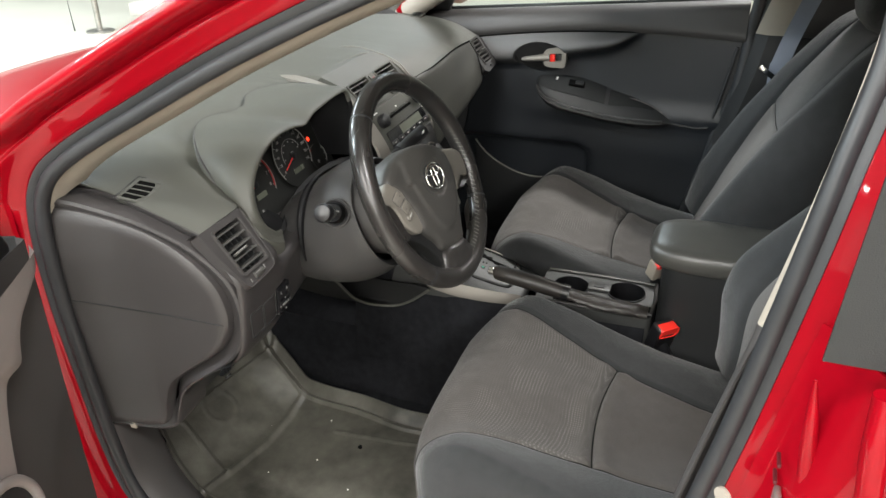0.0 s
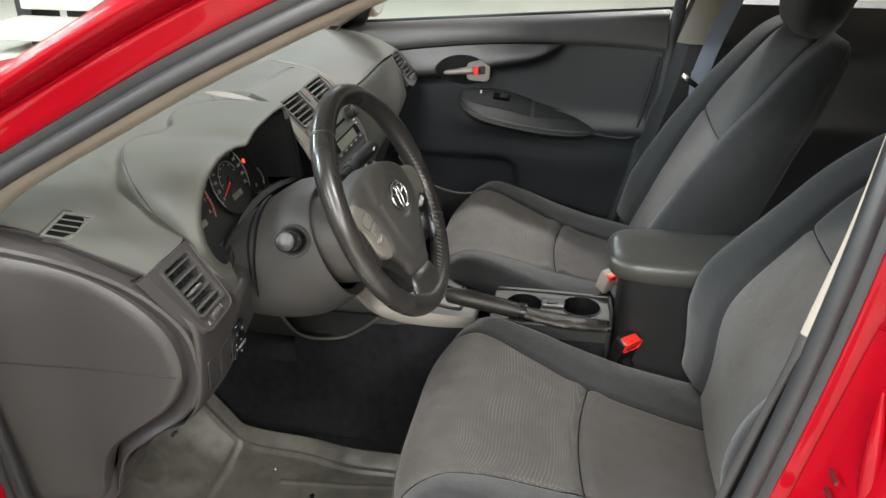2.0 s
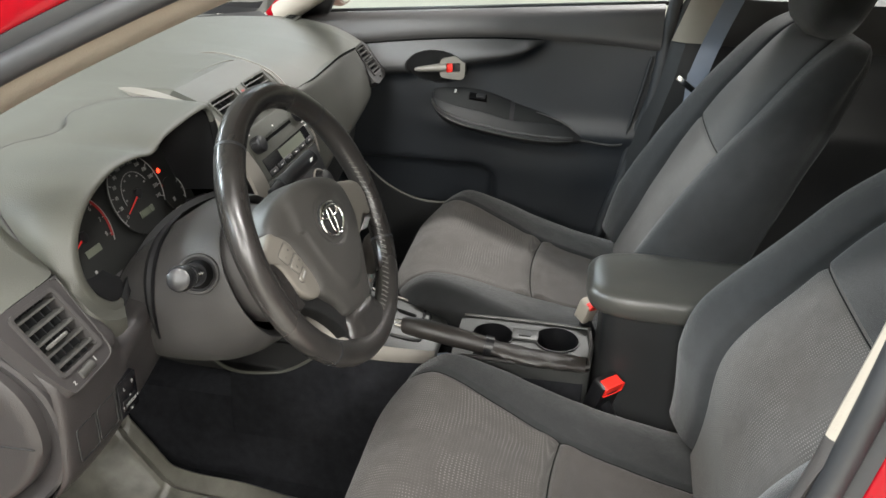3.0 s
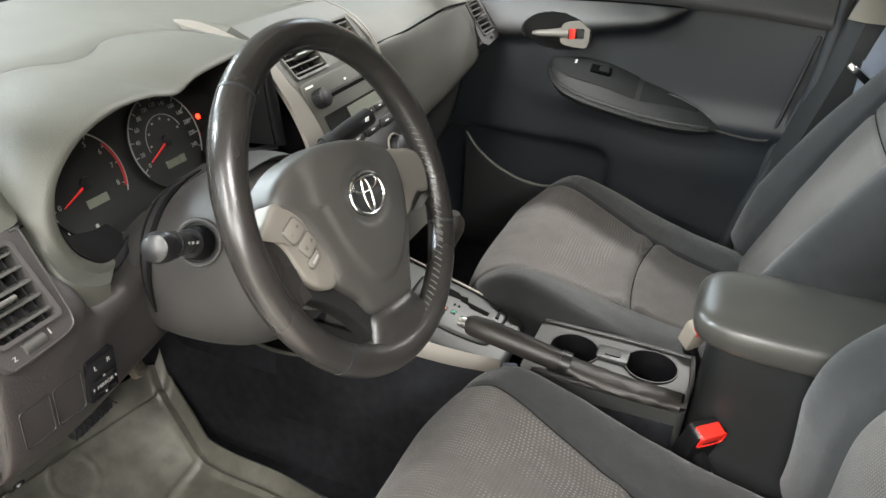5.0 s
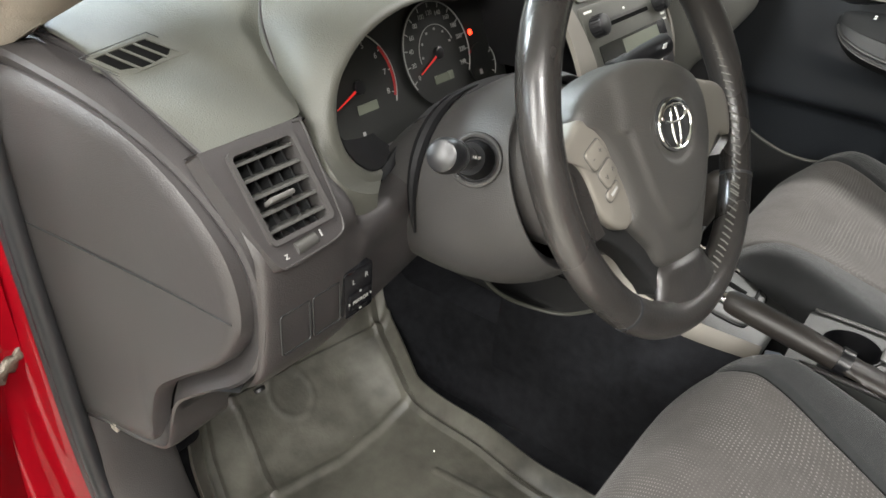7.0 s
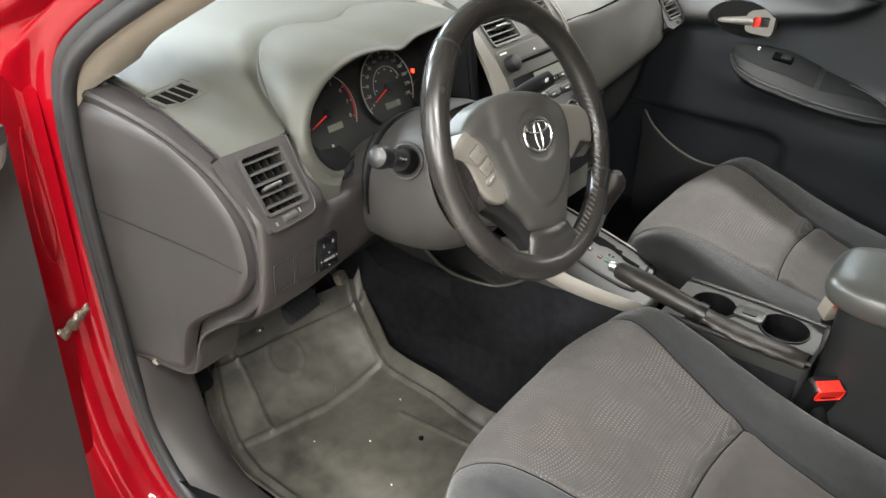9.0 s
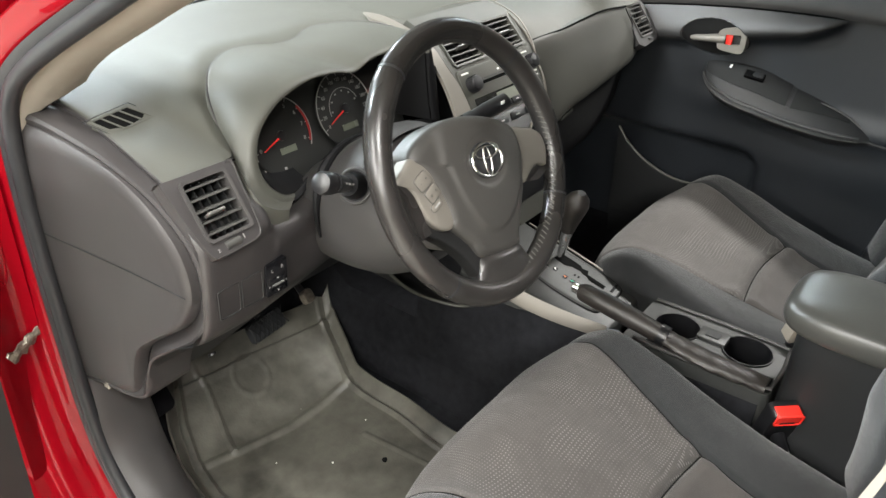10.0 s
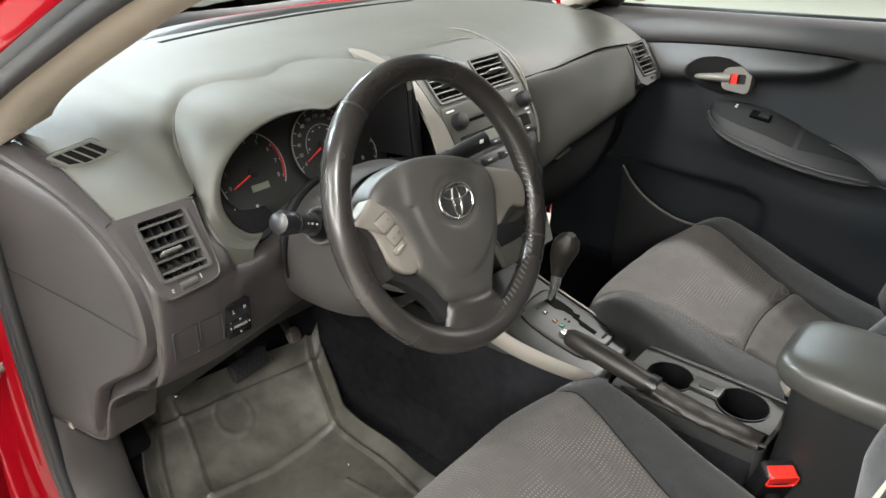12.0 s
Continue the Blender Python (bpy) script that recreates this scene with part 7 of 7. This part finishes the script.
for x, y, r_, m_ in ((-0.318, 0.2, 0.006, DEEP), (-0.384, 0.27, 0.0025, WHITE), (-0.32, 0.42, 0.0022, WHITE), (-0.44, 0.17, 0.0022, WHITE), (-0.45, 0.35, 0.0018, WHITE), (-0.26, 0.3, 0.0018, WHITE)):
    cr = thing("crumb", "small crumb of dirt on the rubber mat", "dirt", "crumbs on the mat")
    bm = bmesh.new()
    bmesh.ops.create_icosphere(bm, subdivisions=2, radius=r_)
    for v_ in bm.verts:
        v_.co *= 0.7 + 0.5 * abs(noise.noise(v_.co * 300 + Vector((x, y, 0)) * 50))
    bmesh.ops.translate(bm, vec=(x, y, 0.268), verts=bm.verts)
    part("grain", bm, m_, cr)

# ---- rest of the car, seen only from outside ----
part("right_fender", sheet([[(-a, b, c) for a, b, c in r] for r in net(fender, 12, 16)], thick=0.006), RED, car)
boot_rows = [[(x, y, z - 0.06 * (abs(x) / 0.7) ** 3) for x in np.linspace(-0.8, 0.8, 25)] for y, z in ((-2.0, 1.06), (-2.04, 1.075), (-2.2, 1.07), (-2.4, 1.05), (-2.47, 1.0), (-2.49, 0.9), (-2.5, 0.7), (-2.53, 0.62), (-2.54, 0.45), (-2.48, 0.27))]
part("boot", sheet(boot_rows, thick=0.006), RED, car, "red boot lid and rear bumper")
glass_rows = [[(x * (0.53 + 0.17 * k), -1.6 - 0.42 * k, 1.362 - 0.3 * k + 0.02 * math.sin(math.pi * k) - 0.03 * abs(x) ** 3) for x in np.linspace(-1, 1, 15)] for k in np.linspace(0, 1, 7)]
g = part("rear_window", sheet(glass_rows), GLASS, car, "clear rear window glass")
g.visible_shadow = False
part("parcel_shelf", sheet([[(x, y, z) for x in np.linspace(-0.7, 0.7, 7)] for y, z in ((-1.5, 0.98), (-1.55, 1.0), (-1.98, 1.02))], thick=0.01), TRIM, car, "dark parcel shelf under the rear window")
part("quarter_panel", sheet([[(0.868, -1.5, z), (0.872, -1.8, z), (0.87, -2.0, z), (0.85, -2.22, z - 0.01), (0.8, -2.47, z - 0.04)] for z in (0.3, 0.6, 0.85, 1.03)], thick=0.006), RED, car)
part("nose", sheet([[(x, y - 0.12 * (abs(x) / 0.8) ** 3, z) for x in np.linspace(-0.82, 0.82, 15)] for y, z in ((1.74, 0.72), (1.82, 0.6), (1.84, 0.45), (1.8, 0.25))], thick=0.006), RED, car)
for sx in (-1, 1):
    part("front_wing", sheet([[(sx * (x - k * (0.035 + 0.01 * (c < 0.8))), 1.295 + 0.46 * k, c - k * max(0, c - 0.45) * 0.32) for x, c in ((0.735, 0.885), (0.8, 0.85), (0.84, 0.8), (0.86, 0.72), (0.87, 0.6), (0.85, 0.3))] for k in np.linspace(0, 1, 9)], thick=0.006), RED, car)
part("underbody", box(0.0, -0.35, 0.2, 1.26, 4.2, 0.07, 0.01), TRIM, car, "dark underbody")
part("right_sill", box(0.8, -0.52, 0.245, 0.1, 2.0, 0.13, 0.02), RED, car)
for sx in (-1, 1):
    part("side_rail", tube([(sx * 0.55, 0.02, 1.37), (sx * 0.585, -0.3, 1.41), (sx * 0.6, -0.7, 1.425), (sx * 0.58, -1.3, 1.4), (sx * 0.55, -1.6, 1.35)], 0.03, 10), RED, car)
    pillar = []
    for k in np.linspace(0, 1, 9):
        ends = [(0.52 + 0.18 * k, -1.6 - 0.43 * k, 1.362 - 0.3 * k), (0.57 + 0.2 * k, -1.55 - 0.4 * k, 1.375 - 0.33 * k - 0.02 * k), (0.6 + 0.22 * k, -1.42 - 0.33 * k, 1.375 - 0.36 * k), (0.6 + 0.245 * k, -1.3 - 0.2 * k, 1.375 - 0.37 * k)]
        pillar.append(spline([(sx * x, y, z) for x, y, z in ends], 12))
    part("back_pillar", sheet(pillar, thick=0.006), RED, car)
    for y in (1.15, -1.6):
        part("wheel_arch", tube([(sx * 0.7, y, 0.31), (sx * 0.876, y, 0.31)], 0.345, 44, up=(0, 0, 1)), DEEP, car, "dark wheel arch")
        wh = part("road_wheel", tube([(sx * 0.68, y, 0.31), (sx * 0.7, y, 0.31), (sx * 0.875, y, 0.31), (sx * 0.89, y, 0.31)], [0.29, 0.31, 0.31, 0.29], 44, up=(0, 0, 1)), RUBBER, car, "black tyre")
        part("wheel_disc", tube([(sx * 0.85, y, 0.31), (sx * 0.893, y, 0.31), (sx * 0.897, y, 0.31)], [0.2, 0.2, 0.185], 36, up=(0, 0, 1)), SILVER, wh)
g = part("side_window", sheet([[(-0.815 + 0.21 * k * k + 0.0 * y, y + 0.0 * k, 0.99 + 0.39 * k) for k in np.linspace(0, 1, 7)] for y in np.linspace(-0.68, -1.34, 8)]), GLASS, car, "clear side window glass")
g.visible_shadow = False
part("right_front_pillar", tube([(0.69, 0.47, 1.0), (0.64, 0.2, 1.17), (0.56, -0.02, 1.35)], 0.03, 10), BEIGE, car)
part("pillar_skin", tube([(0.715, 0.5, 1.0), (0.67, 0.22, 1.185), (0.585, -0.01, 1.375)], 0.03, 10), RED, car)

# ---- things standing in the hall ----
stand = thing("display_bench", "stepped bench of grey weathered planks on dark supports", "bench")
for x, z in ((4.58, 0.175), (5.13, 0.335)):
    part("plank", box(x, 3.8, z, 0.56, 1.85, 0.11, 0.012), STONE, stand)
for y in (3.1, 4.2):
    part("support", box(4.62, y, 0.06, 0.4, 0.3, 0.12, 0.005), TRIM, stand)
    part("support", box(5.15, y, 0.14, 0.4, 0.3, 0.28, 0.005), TRIM, stand)
part("end_post", box(5.25, 4.86, 0.45, 0.4, 0.16, 0.9, 0.01), TRIM, stand, "dark end post")
pole = thing("metal_stand", "slim grey metal pole standing on the hall floor", "stand")
part("pole", tube([(4.126, 4.939, 0.0), (4.13, 4.94, 1.6)], 0.026, 14), STEEL, pole)
part("clamp", tube([(4.07, 4.95, 0.42), (4.12, 4.93, 0.42)], 0.03, 12), BLACK, pole)
part("cable", tube([(4.08, 5.19, 0.0), (4.07, 5.2, 0.6), (4.1, 5.16, 1.5)], 0.006, 8), BLACK, pole)
part("foot", tube([(4.126, 4.939, 0.0), (4.126, 4.939, 0.012)], 0.12, 24, up=(0, 1, 0)), STEEL, pole)
